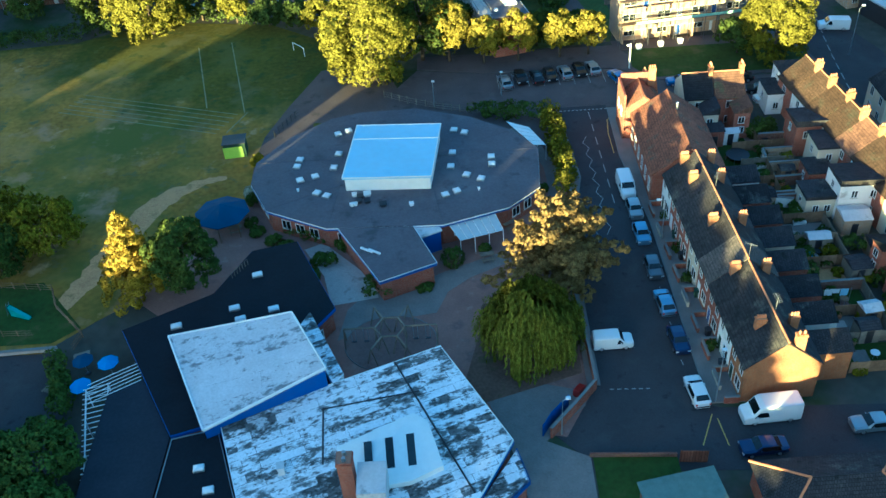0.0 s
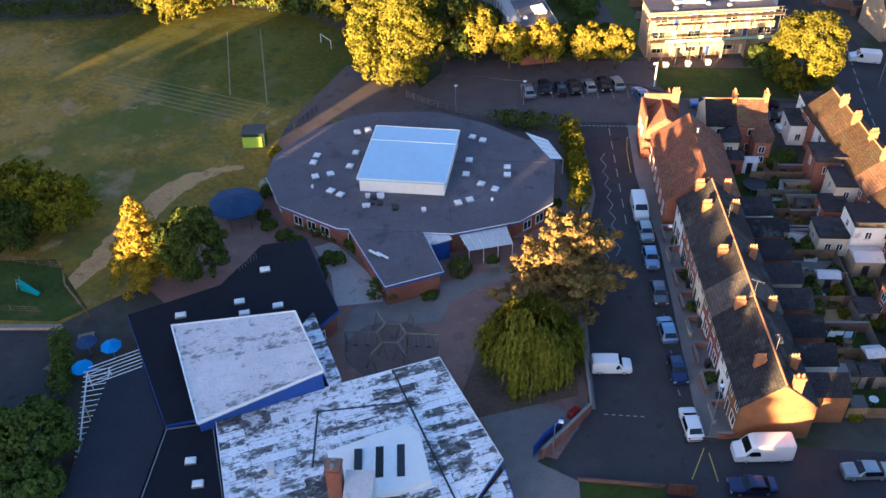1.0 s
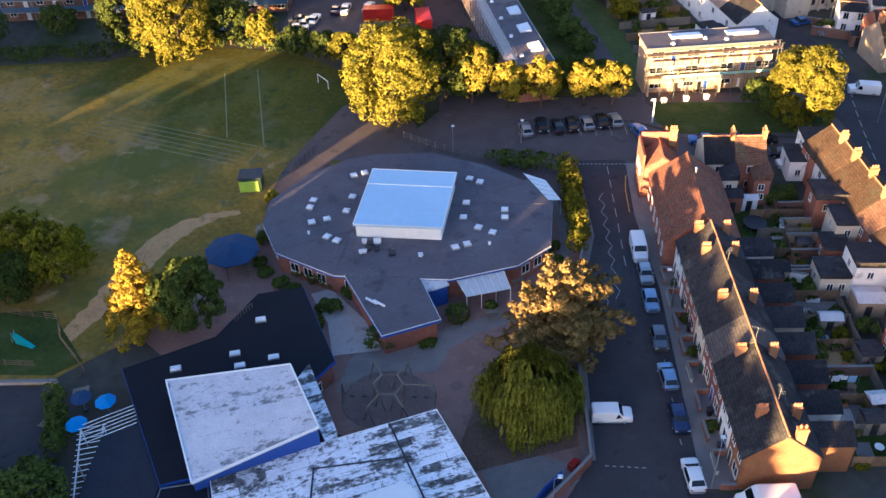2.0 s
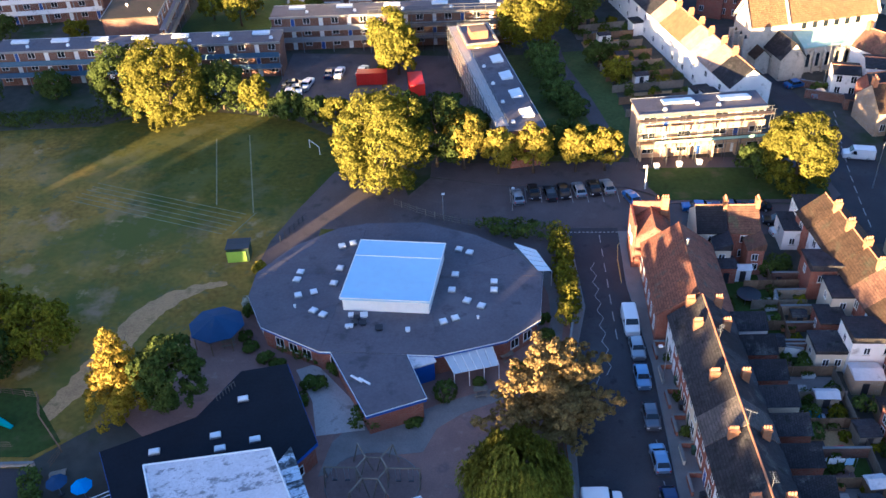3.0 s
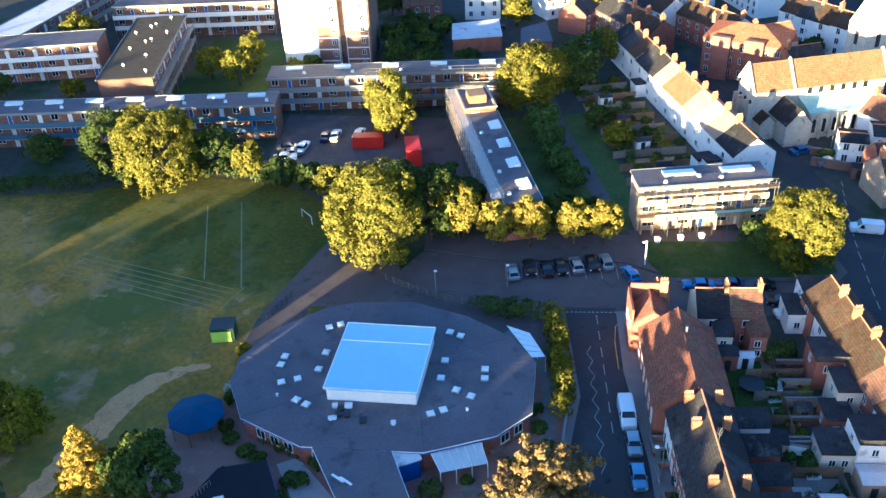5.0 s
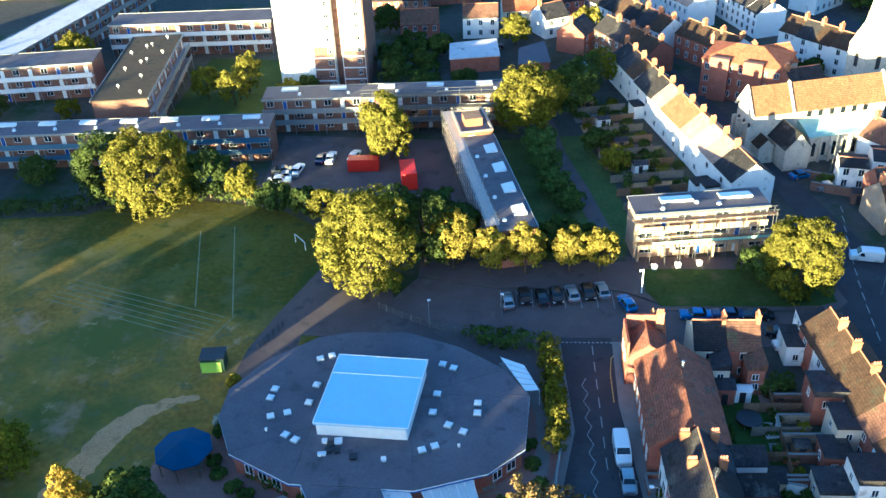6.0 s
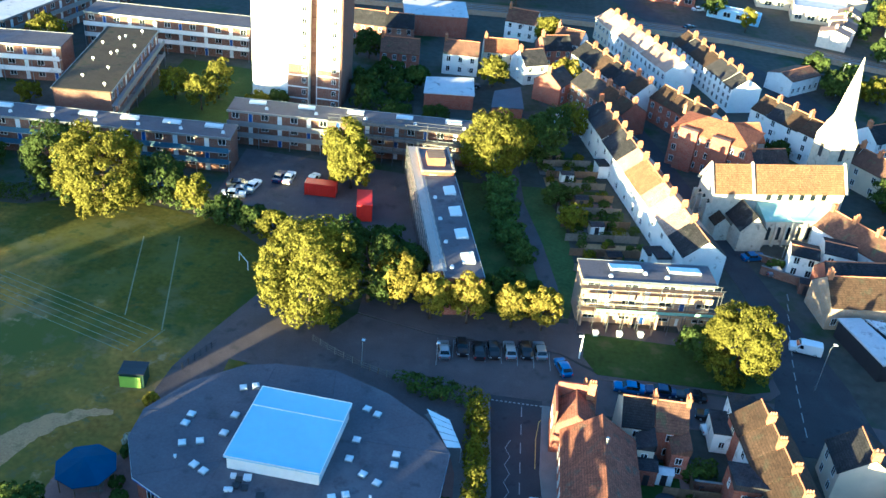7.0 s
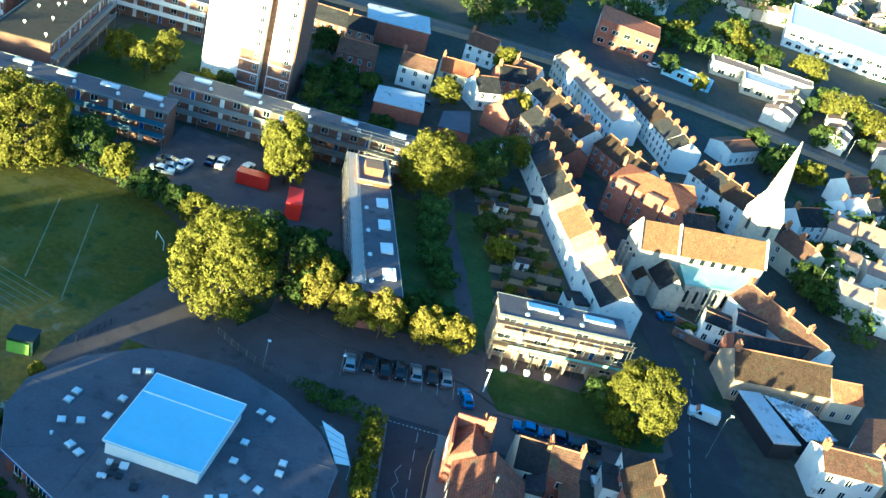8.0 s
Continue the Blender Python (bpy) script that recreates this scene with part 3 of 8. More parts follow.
def scaled_poly(poly, extra):
    """The outline pushed outwards by extra metres."""
    k, out = len(poly), []
    for i in range(k):
        p, a, b = (Vector((*poly[j % k], 0)) for j in (i, i - 1, i + 1))
        d1, d2 = (p - a).normalized(), (b - p).normalized()
        n1, n2 = Vector((d1.y, -d1.x, 0)), Vector((d2.y, -d2.x, 0))
        s = (n1 + n2).normalized()
        q = p + s * (extra / max(0.3, s.dot(n1)))
        out.append((q.x, q.y))
    return out


def fascia(parent, poly, z0, z1, material, thick=0.08, name="fascia"):
    ring_wall(parent, poly, z0, z1, thick, material, name)


def skylight(x, y, z, w, d, rz, parent=None):
    """A domed rooflight on its upstand."""
    kb, db = bmesh.new(), bmesh.new()
    box(kb, -w / 2, -d / 2, 0, w / 2, d / 2, 0.22)
    loft(db, [[(sx * w / 2 * k, sy * d / 2 * k, 0.221 + zz) for sx, sy in ((-1, -1), (1, -1), (1, 1), (-1, 1))] for k, zz in ((0.94, 0), (0.9, 0.12), (0.6, 0.22), (0.2, 0.26))])
    up = part("rooflight", kb, M_GREY, parent, "domed white rooflight", at=pose(x, y, z, 0, 0, rz))
    part("dome", db, M_SKYLIGHT, up, smooth=False)
    return up


# ---- the school hall: a many-sided building with a raised centre ----
hall = thing("school_hall", pose(-10.3, 104, 0), "many-sided brick school hall with dark roof and white centre", "school")
HALL = [(-16.3, -9.0), (-8.2, -13.4), (6.3, -14.0), (14.6, -11.2), (18.7, -7.4), (19.3, 1.6), (16.0, 6.6), (10.2, 10.8), (2.6, 14.0), (-5.6, 13.8), (-9.6, 12.6), (-15.4, 8.0), (-19.2, 2.0), (-19.2, -3.0)]
ring_wall(hall, HALL, 0.05, 3.1, 0.3, M_BRICK)
for a, b in zip(HALL, HALL[1:] + HALL[:1]):
    wall_windows(hall, a, b, 1.0, 1.4, 1.4, 2.2)
bm = bmesh.new()
prism(bm, scaled_poly(HALL, 0.48), 3.3, 3.55)
part("roof", bm, M_FELT, hall, "dark grey felt flat roof")
fascia(hall, scaled_poly(HALL, 0.5), 3.1, 3.34, M_BLUE)
fascia(hall, scaled_poly(HALL, 0.5), 3.342, 3.5, M_WHITE, 0.03, "roof_edge")
for a, b in ((0, 6), (1, 9), (2, 8), (5, 12)):  # raised seams
    pa, pb = Vector((*HALL[a], 3.56)), Vector((*HALL[b], 3.56))
    for q0, q1 in ((pa, pa.lerp(pb, 0.33)), (pb, pb.lerp(pa, 0.33))):
        bm = bmesh.new()
        rod(bm, q0, q1, 0.035, sides=4)
        part("seam", bm, M_FELT, hall)
# raised centre
CEN = [(-6.4, -5.9), (4.9, -6.6), (6.2, 5.3), (-5.2, 6.2)]
ring_wall(hall, CEN, 3.56, 5.45, 0.25, M_WHITE, "clerestory_wall")
bm = bmesh.new()
ex = scaled_poly(CEN, 0.25)
prism(bm, ex, 5.45, [5.75, 5.75, 6.05, 6.05])
part("upper_roof", bm, M_BLUEROOF, hall, "smooth white membrane roof with sky blue put into its colour")
bm = bmesh.new()
pa, pb = Vector((*ex[0], 5.78)).lerp(Vector((*ex[3], 6.08)), 0.72), Vector((*ex[1], 5.78)).lerp(Vector((*ex[2], 6.08)), 0.72)
rod(bm, pa, pb, 0.09)
part("ridge_seam", bm, M_WHITE, hall)
for i in range(4):
    bm = bmesh.new()
    a, b = Vector((*ex[i], 5.77 if i < 2 else 6.07)), Vector((*ex[(i + 1) % 4], 5.77 if (i + 1) % 4 < 2 else 6.07))
    rod(bm, a, b, 0.08, sides=5)
    part("roof_edge", bm, M_WHITE, hall)
for x, y, rz in ((-8.6, 8.3, 20), (-7.1, 9.0, 20), (-8.1, 3.0, 80), (-8.5, -0.4, 80), (-13.5, 2.1, 80), (-13.7, 0.4, 80), (-12.9, -3.0, 20), (-10.9, -2.3, 20), (-10.3, -6.2, -25), (-8.9, -7.0, -25),
                 (8.2, 7.5, -15), (9.7, 6.7, -15), (7.9, 1.6, 85), (7.6, -1.8, 85), (13.2, 0.0, 88), (13.2, -1.8, 88), (9.7, -4.0, -20), (11.6, -5.1, -20), (6.8, -8.3, 20), (8.3, -7.6, 20)):
    skylight(x, y, 3.55, 1.0, 1.0, rz, hall)
for x, y, s, dark in ((-5.2, -7.2, 0.5, 0), (-4.4, -7.7, 0.6, 1), (-3.5, -7.2, 0.7, 0), (-4.5, -8.7, 0.6, 1), (-3.4, -8.8, 0.6, 1), (-5.4, -9.4, 0.4, 0), (-1.3, -9.7, 0.7, 1), (2.4, -10.0, 0.45, 0), (-4.9, -9.3, 0.4, 0), (-12.9, -5.4, 0.25, 0), (11.2, -7.5, 0.25, 0)):
    bm = bmesh.new()
    box(bm, -s / 2, -s / 2, 0, s / 2, s / 2, 0.3)
    box(bm, -s * 0.7, -s * 0.7, 0.3, s * 0.7, s * 0.7, 0.42)
    part("roof_vent", bm, M_DARK if dark else M_SKYLIGHT, hall, at=pose(x, y, 3.55, 0, 0, 8))

# entrance wing
wing = thing("school_wing", pose(0, 0, 0), "brick entrance wing with dark felt roof and blue doors", "school")
WING = [(-11.4, 79.4), (-4.8, 82.3), (-8.0, 90.4), (-17.6, 90.9)]
ring_wall(wing, scaled_poly(WING, -0.3), 0.05, 3.0, 0.3, M_BRICK)
bm = bmesh.new()
prism(bm, WING, 3.2, 3.5)
part("roof", bm, M_FELT, wing)
fascia(wing, scaled_poly(WING, 0.06), 3.0, 3.44, M_BLUE)
fascia(wing, scaled_poly(WING, 0.1), 3.42, 3.52, M_WHITE, 0.05, "roof_edge")
window(wing, -7.4, 81.62, 1.0, 1.3, 1.3, 24)
door(wing, -10.6, 80.2, 0.06, 1.8, 2.3, M_BLUE, 24)
for p in ((-13.3, 85.3), (-12.3, 84.9)):
    bm = bmesh.new()
    box(bm, -0.9, -0.12, 0, 0.9, 0.12, 0.18)
    part("roof_duct", bm, M_SKYLIGHT, wing, at=pose(*p, 3.5, 0, 0, -35))
# porch beside the wing
porch = thing("porch", pose(0, 0, 0), "small porch with pale flat roof and blue walls", "porch")
PORCH = [(-6.9, 87.4), (-4.0, 88.8), (-5.4, 91.6), (-9.0, 90.6)]
bm = bmesh.new()
prism(bm, PORCH, 3.05, 3.25)
part("roof", bm, M_LIGHTFELT, porch)
ring_wall(porch, scaled_poly(PORCH, -0.2), 0.06, 3.05, 0.2, M_BLUE)
# glazed veranda
ver = thing("veranda", pose(0, 0, 0), "white framed veranda with clear ribbed roof", "veranda")
VER = [Vector((-3.4, 90.5, 3.1)), Vector((2.6, 92.2, 3.1)), Vector((3.6, 89.0, 2.5)), Vector((-1.8, 87.4, 2.5))]
for i in range(6):
    a, b = VER[0].lerp(VER[1], i / 6), VER[3].lerp(VER[2], i / 6)
    c, d = VER[0].lerp(VER[1], (i + 0.94) / 6), VER[3].lerp(VER[2], (i + 0.94) / 6)
    bm = bmesh.new()
    prism(bm, [b.xy, d.xy, c.xy, a.xy], 2.4, [2.5, 2.5, 3.1, 3.1])
    for v in bm.verts:
        if v.co.z < 2.45:
            v.co.z = (2.47 if (v.co.xy - b.xy).length < 0.05 or (v.co.xy - d.xy).length < 0.05 else 3.07)
    part("roof_panel", bm, M_POLY, ver)
for i in range(7):
    bm = bmesh.new()
    rod(bm, VER[0].lerp(VER[1], i / 6) + Vector((0, 0, 0.04)), VER[3].lerp(VER[2], i / 6) + Vector((0, 0, 0.04)), 0.05, sides=4)
    part("rafter", bm, M_WHITE, ver)
for i in (0, 2, 4, 6):
    p = VER[3].lerp(VER[2], i / 6)
    bm = bmesh.new()
    rod(bm, (p.x, p.y, 0.05), p, 0.05)
    part("post", bm, M_WHITE, ver)
# white awning at the far side
awn = thing("awning", pose(0, 0, 0), "white ribbed awning leaning on the hall", "awning")
AW = [Vector((5.6, 113.6, 3.3)), Vector((9.0, 106.8, 3.3)), Vector((10.8, 107.8, 2.6)), Vector((8.8, 112.8, 2.6))]
for i in range(5):
    a, b = AW[0].lerp(AW[1], i / 5), AW[3].lerp(AW[2], i / 5)
    c, d = AW[0].lerp(AW[1], (i + 0.9) / 5), AW[3].lerp(AW[2], (i + 0.9) / 5)
    bm = bmesh.new()
    vs = [bm.verts.new(v) for v in (a, b, d, c)] + [bm.verts.new(v - Vector((0, 0, 0.05))) for v in (a, b, d, c)]
    for f in ((0, 1, 2, 3), (7, 6, 5, 4), (0, 4, 5, 1), (1, 5, 6, 2), (2, 6, 7, 3), (3, 7, 4, 0)):
        bm.faces.new([vs[q] for q in f])
    part("panel", bm, M_WHITE, awn)
for i in (0, 2, 4):
    p = AW[3].lerp(AW[2], i / 4)
    bm = bmesh.new()
    rod(bm, (p.x, p.y, 0.05), p - Vector((0, 0, 0.05)), 0.04)
    part("post", bm, M_WHITE, awn)

# ---- older school buildings with flat roofs ----
dark = thing("school_block", pose(0, 0, 0), "low brick school block with black felt roof", "school")
DARK = [(-40.4, 73.6), (-31.4, 58.0), (-26.6, 59.6), (-16.4, 75.4), (-22.2, 88.0), (-27.6, 86.6), (-31, 79)]
ring_wall(dark, scaled_poly(DARK, -0.3), 0.05, 2.9, 0.3, M_BRICK)
bm = bmesh.new()
prism(bm, DARK, 3.1, 3.4)
part("roof", bm, M_BLACKFELT, dark)
fascia(dark, scaled_poly(DARK, 0.06), 2.9, 3.34, M_BLUE)
wall_windows(dark, (-25.9, 60.3), (-16.7, 74.8), 1.0, 1.3, 1.3, 2.4)
for x, y in ((-26.2, 81.8), (-23.4, 75.6), (-28.0, 76.1), (-27.0, 74.2), (-34.2, 73.6)):
    skylight(x, y, 3.4, 1.25, 0.8, 15, dark)
bm = bmesh.new()
for i in range(7):
    rod(bm, (-29.2 + i * 0.25, 81.6 + i * 0.4, 3.4), (-29.2 + i * 0.25, 81.6 + i * 0.4, 4.2), 0.03, sides=4)
    if i:
        rod(bm, (-29.2 + i * 0.25, 81.6 + i * 0.4, 4.2), (-28.95 + (i - 2) * 0.25, 81.2 + i * 0.4, 4.2), 0.03, sides=4)
part("roof_guard", bm, M_TIMBER, dark, "weathered timber guard frame")

asm = thing("assembly_hall", pose(0, 0, 0), "taller school hall with pale sloping felt roof", "school")
ASM = [(-27.7, 57.3), (-15.8, 62.9), (-20.4, 71.8), (-33.8, 70.0)]
ASM_TOP = (4.7, 6.7, 6.4, 5.5)
bm = bmesh.new()
wall_ring = scaled_poly(ASM, -0.12)
prism(bm, wall_ring, 0.05, [z - 0.32 for z in ASM_TOP])
part("wall", bm, M_BLUE, asm)
bm = bmesh.new()
loft(bm, [[(x, y, z - d) for (x, y), z in zip(ASM, ASM_TOP)] for d in (0.3, 0.0)])
part("roof", bm, M_HALLFELT, asm, "pale stained felt roof")
for i in range(4):
    bm = bmesh.new()
    rod(bm, (*ASM[i], ASM_TOP[i] + 0.02), (*ASM[(i + 1) % 4], ASM_TOP[(i + 1) % 4] + 0.02), 0.16 if i == 0 else 0.11, sides=5)
    part("roof_edge", bm, M_WHITE, asm)
bm = bmesh.new()
prism(bm, [(-15.4, 63.0), (-14.4, 64.3), (-19.0, 74.2), (-20.0, 71.9)], 3.45, 4.1)
part("lower_roof", bm, M_MOSSFELT, asm)
bm = bmesh.new()
prism(bm, [(-15.5, 63.4), (-14.7, 64.4), (-19.1, 73.8), (-19.8, 71.9)], 0.05, 3.45)
part("lower_wall", bm, M_BRICK, asm)

flat = thing("school_block", pose(0, 0, 0), "brick school block with mossy pale felt roof", "school")
FLAT = [(-21.6, 45.0), (-2.0, 46.8), (2.4, 54.8), (-4.4, 67.8), (-16.0, 63.0), (-26.4, 58.8)]
ring_wall(flat, scaled_poly(FLAT, -0.3), 0.05, 3.4, 0.3, M_BRICK)
bm = bmesh.new()
prism(bm, FLAT, 3.6, 4.0)
part("roof", bm, M_MOSSFELT, flat, "pale felt roof mottled with dark moss")
fascia(flat, scaled_poly(FLAT, 0.06), 3.4, 4.05, M_WHITE)
fascia(flat, scaled_poly(FLAT, 0.1), 3.35, 3.7, M_BLUE, 0.05)
for a, b in (((-9.2, 65.8), (-1.4, 49.0)), ((-16.4, 59.8), (-6.6, 61.6)), ((-16.2, 60), (-15.6, 53.0))):
    bm = bmesh.new()
    rod(bm, (*a, 4.02), (*b, 4.02), 0.1, sides=4)
    part("gutter", bm, M_DARK, flat)
# side annexe, a step lower
annex = thing("school_annex", pose(0, 0, 0), "lower school annexe with mossy pale roof", "school")
ring_wall(annex, scaled_poly([(-1.7, 46.6), (3.4, 50.6), (2.9, 54.0), (-1.9, 47.2)], -0.05), 0.05, 3.0, 0.25, M_BRICK)
bm = bmesh.new()
prism(bm, [(-7.8, 45.2), (-1.7, 45.2), (3.6, 50.6), (2.7, 54.2), (-2.2, 46.6), (-7.8, 46.2)], 3.0, 3.3)
part("roof", bm, M_MOSSFELT, annex)
fascia(annex, [(-1.6, 45.0), (3.72, 50.56), (2.75, 54.35), (2.6, 54.2), (3.5, 50.6), (-1.7, 45.2)], 2.75, 3.36, M_BLUE, 0.02)
# big white rooflight of the block
rl = thing("roof_lantern", pose(0, 0, 4.0), "white roof lantern with dark glass strips", "roof lantern")
LAN = [(-14.4, 54.6), (-12.9, 49.4), (-7.2, 50.2), (-4.2, 51.7), (-5.6, 56.6), (-7.0, 57.6)]
bm = bmesh.new()
prism(bm, LAN, 0.0, [0.5, 0.55, 0.6, 0.7, 1.3, 1.4])
part("casing", bm, M_WHITE, rl)
for k in range(3):
    bm = bmesh.new()
    x = -11.4 + k * 2.0
    prism(bm, [(x, 51.4 + k * 0.2), (x + 0.75, 51.5 + k * 0.2), (x + 0.45, 54.6 + k * 0.35), (x - 0.3, 54.5 + k * 0.35)], 0.3, [0.78, 0.79, 1.16, 1.15])
    part("glass_strip", bm, M_GLASS, rl)
bs = thing("boiler_stack", pose(-12.6, 49.8, 4.0), "brick boiler chimney with white tank housing", "chimney")
bm = bmesh.new()
box(bm, -0.75, -0.7, 0, 0.55, 0.7, 5.0)
box(bm, -0.85, -0.8, 4.6, 0.65, 0.8, 4.8)
part("brick_shaft", bm, M_BRICK, bs)
for q in (-0.35, 0.3):
    bm = bmesh.new()
    rod(bm, (-0.1, q, 5.0), (-0.1, q, 5.4), 0.22, 0.18, 8)
    part("flue", bm, M_GREY, bs)
bm = bmesh.new()
box(bm, 0.8, -2.2, 0, 3.4, 0.9, 2.6, slope=-0.5)
part("tank_housing", bm, M_LIGHTFELT, bs)
bm = bmesh.new()
box(bm, -0.3, -0.4, 0, 0.3, 0.4, 0.9)
box(bm, -0.36, -0.46, 0.9, 0.36, 0.46, 1.0)
single("roof_vent", bm, M_LIGHTFELT, "small pale box vent on the school roof", "vent", m=pose(-19.4, 52.4, 4.0, 0, 0, 10))

# low dark block with the pergola
low = thing("school_block", pose(0, 0, 0), "low school block with dark felt roof and rooflights", "school")
LOW = [(-31.2, 40), (-21.8, 40), (-21.8, 44.8), (-26.8, 58.6), (-31.2, 57.6)]
ring_wall(low, scaled_poly(LOW, -0.2), 0.05, 2.8, 0.3, M_BRICK)
bm = bmesh.new()
prism(bm, LOW, 2.9, 3.2)
part("roof", bm, M_BLACKFELT, low)
fascia(low, scaled_poly(LOW, 0.05), 2.8, 3.3, M_GREY)
for x, y in ((-27.7, 53.8), (-26.3, 51.2)):
    skylight(x, y, 3.2, 1.1, 0.8, 10, low)
low2 = thing("school_block", pose(0, 0, 0), "long low school block with blue-grey felt roof", "school")
LOW2 = [(-38.6, 40), (-31.6, 40), (-31.6, 58), (-35.4, 66.6), (-39.6, 64.6)]
ring_wall(low2, scaled_poly(LOW2, -0.2), 0.05, 2.6, 0.3, M_BRICK)
bm = bmesh.new()
prism(bm, LOW2, 2.7, 3.0)
part("roof", bm, M_NAVYFELT, low2)


# ---- houses ----
def chimney(parent, x, y, z0, z1, pots=3, w=0.55, d=1.0, material=None):
    bm = bmesh.new()
    box(bm, -w / 2, -d / 2, z0, w / 2, d / 2, z1)
    box(bm, -w / 2 - 0.06, -d / 2 - 0.06, z1 - 0.25, w / 2 + 0.06, d / 2 + 0.06, z1 - 0.1)
    st = part("chimney", bm, material or M_CHIM, parent, at=pose(x, y, 0))
    for i in range(pots):
        bm = bmesh.new()
        y0 = (i - (pots - 1) / 2) * d / max(pots, 1)
        rod(bm, (0, y0, z1), (0, y0, z1 + 0.4), 0.13, 0.1, 7)
        part("chimney_pot", bm, M_CLAY, st)
    return st


def aerial(parent, x, y, z, turn=0):
    bm = bmesh.new()
    rod(bm, (0, 0, 0), (0, 0, 1.6), 0.02, sides=4)
    rod(bm, (-0.7, 0, 1.5), (0.7, 0, 1.5), 0.015, sides=4)
    for i in range(6):
        rod(bm, (-0.6 + i * 0.24, -0.3, 1.5), (-0.6 + i * 0.24, 0.3, 1.5), 0.012, sides=4)
    part("aerial", bm, M_GREY, parent, at=pose(x, y, z, 0, 0, turn))


def gable_roof(parent, w, d, eave, ridge, material, over=0.25, end=0.0, thick=0.14, tiles=None):
    """Two slopes and a ridge; the ridge runs along x from 0 to w, the house lies over y from 0 to d."""
    for side in (0, 1):
        y0, y1 = (-over, d / 2) if side == 0 else (d + over, d / 2)
        ze = eave - over * (ridge - eave) / (d / 2)
        bm = bmesh.new()
        vs = [bm.verts.new(v) for v in ((-end, y0, ze), (w + end, y0, ze), (w + end, y1, ridge), (-end, y1, ridge), (-end, y0, ze - thick), (w + end, y0, ze - thick), (w + end, y1, ridge - thick), (-end, y1, ridge - thick))]
        for f in ((0, 1, 2, 3), (7, 6, 5, 4), (0, 4, 5, 1), (1, 5, 6, 2), (2, 6, 7, 3), (3, 7, 4, 0)):
            bm.faces.new([vs[i] for i in f])
        part("roof_slope", bm, material, parent)
    bm = bmesh.new()
    rod(bm, (-end, d / 2, ridge + 0.02), (w + end, d / 2, ridge + 0.02), 0.11, sides=6)
    part("ridge_tiles", bm, tiles or M_CLAY, parent)


def house_body(parent, w, d, eave, ridge, material, thick=0.28):
    """Front, back and gable walls, each a part."""
    for y0 in (0, d - thick):
        bm = bmesh.new()
        box(bm, 0, y0, 0, w, y0 + thick, eave - 0.14)
        part("wall", bm, material, parent)
    for x0 in (0, w - thick):
        bm = bmesh.new()
        k = (ridge - eave) / (d / 2)
        pts = [(thick, 0), (d - thick, 0), (d - thick, eave - 0.18 + thick * k), (d / 2, ridge - 0.18), (thick, eave - 0.18 + thick * k)]
        a, b = [bm.verts.new((x0, y, z)) for y, z in pts], [bm.verts.new((x0 + thick, y, z)) for y, z in pts]
        bm.faces.new(a[::-1])
        bm.faces.new(b)
        for i in range(5):
            j = (i + 1) % 5
            bm.faces.new((a[i], a[j], b[j], b[i]))
        part("gable_wall", bm, material, parent)


def house(m, w, d, eave, ridge, wall, roof, label, group="", chim=(1,), rear=True, rear_wall=None, rear_roof=None, front="door", name="house", floors=2, back_windows=True, pots=3, tiles=None, rear_len=4.5):
    """A house with its ridge along x; its front looks to -y, its yard lies beyond y = d."""
    h = thing(name, m, label, "house", group)
    house_body(h, w, d, eave, ridge, wall)
    gable_roof(h, w, d, eave, ridge, roof, tiles=tiles)
    step = (eave - 0.3) / floors
    for f in range(floors):
        z = 0.85 + f * step
        if f == 0 and front == "door":
            door(h, 0.5, 0, 0.1, 0.95, 2.1, random.choice((M_BLUE, M_DARK, M_WHITE, M_DKGREEN)))
            window(h, w - 2.1, 0, z, 1.5, 1.4)
        else:
            n = max(1, int(w // 2.1))
            for i in range(n):
                window(h, (i + 0.5) * w / n - 0.5, 0, z, 1.0, 1.35, sill=False)
        if back_windows:
            window(h, w * 0.62, d, z, 0.95, 1.2, 180, sill=False)
    for c in chim:
        chimney(h, c * w, d / 2 + random.uniform(-0.3, 0.3), ridge - 0.9, ridge + 1.15, pots)
    if rear:
        rw, rl, rz = w * 0.52, rear_len, eave - 1.0
        bm = bmesh.new()
        box(bm, 0.05, d, 0, rw, d + rl, rz)
        part("rear_wing", bm, rear_wall or wall, h)
        bm = bmesh.new()
        vs = [bm.verts.new(v) for v in ((-0.05, d, rz + 0.02), (rw + 0.15, d, rz + 0.02), (rw + 0.15, d + rl + 0.15, rz + 0.02), (-0.05, d + rl + 0.15, rz + 0.02), (-0.05, d, rz + 1.2), (-0.05, d + rl + 0.15, rz + 1.2))]
        for f in ((3, 2, 1, 0), (1, 2, 5, 4), (0, 1, 4), (2, 3, 5), (3, 0, 4, 5)):
            bm.faces.new([vs[i] for i in f])
        part("rear_roof", bm, rear_roof or roof, h)
        window(h, rw * 0.7, d + rl, 0.9, 0.9, 1.1, 180, sill=False)
        window(h, rw * 0.75, d + rl, rz - 1.7, 0.9, 1.1, 180, sill=False)
    return h


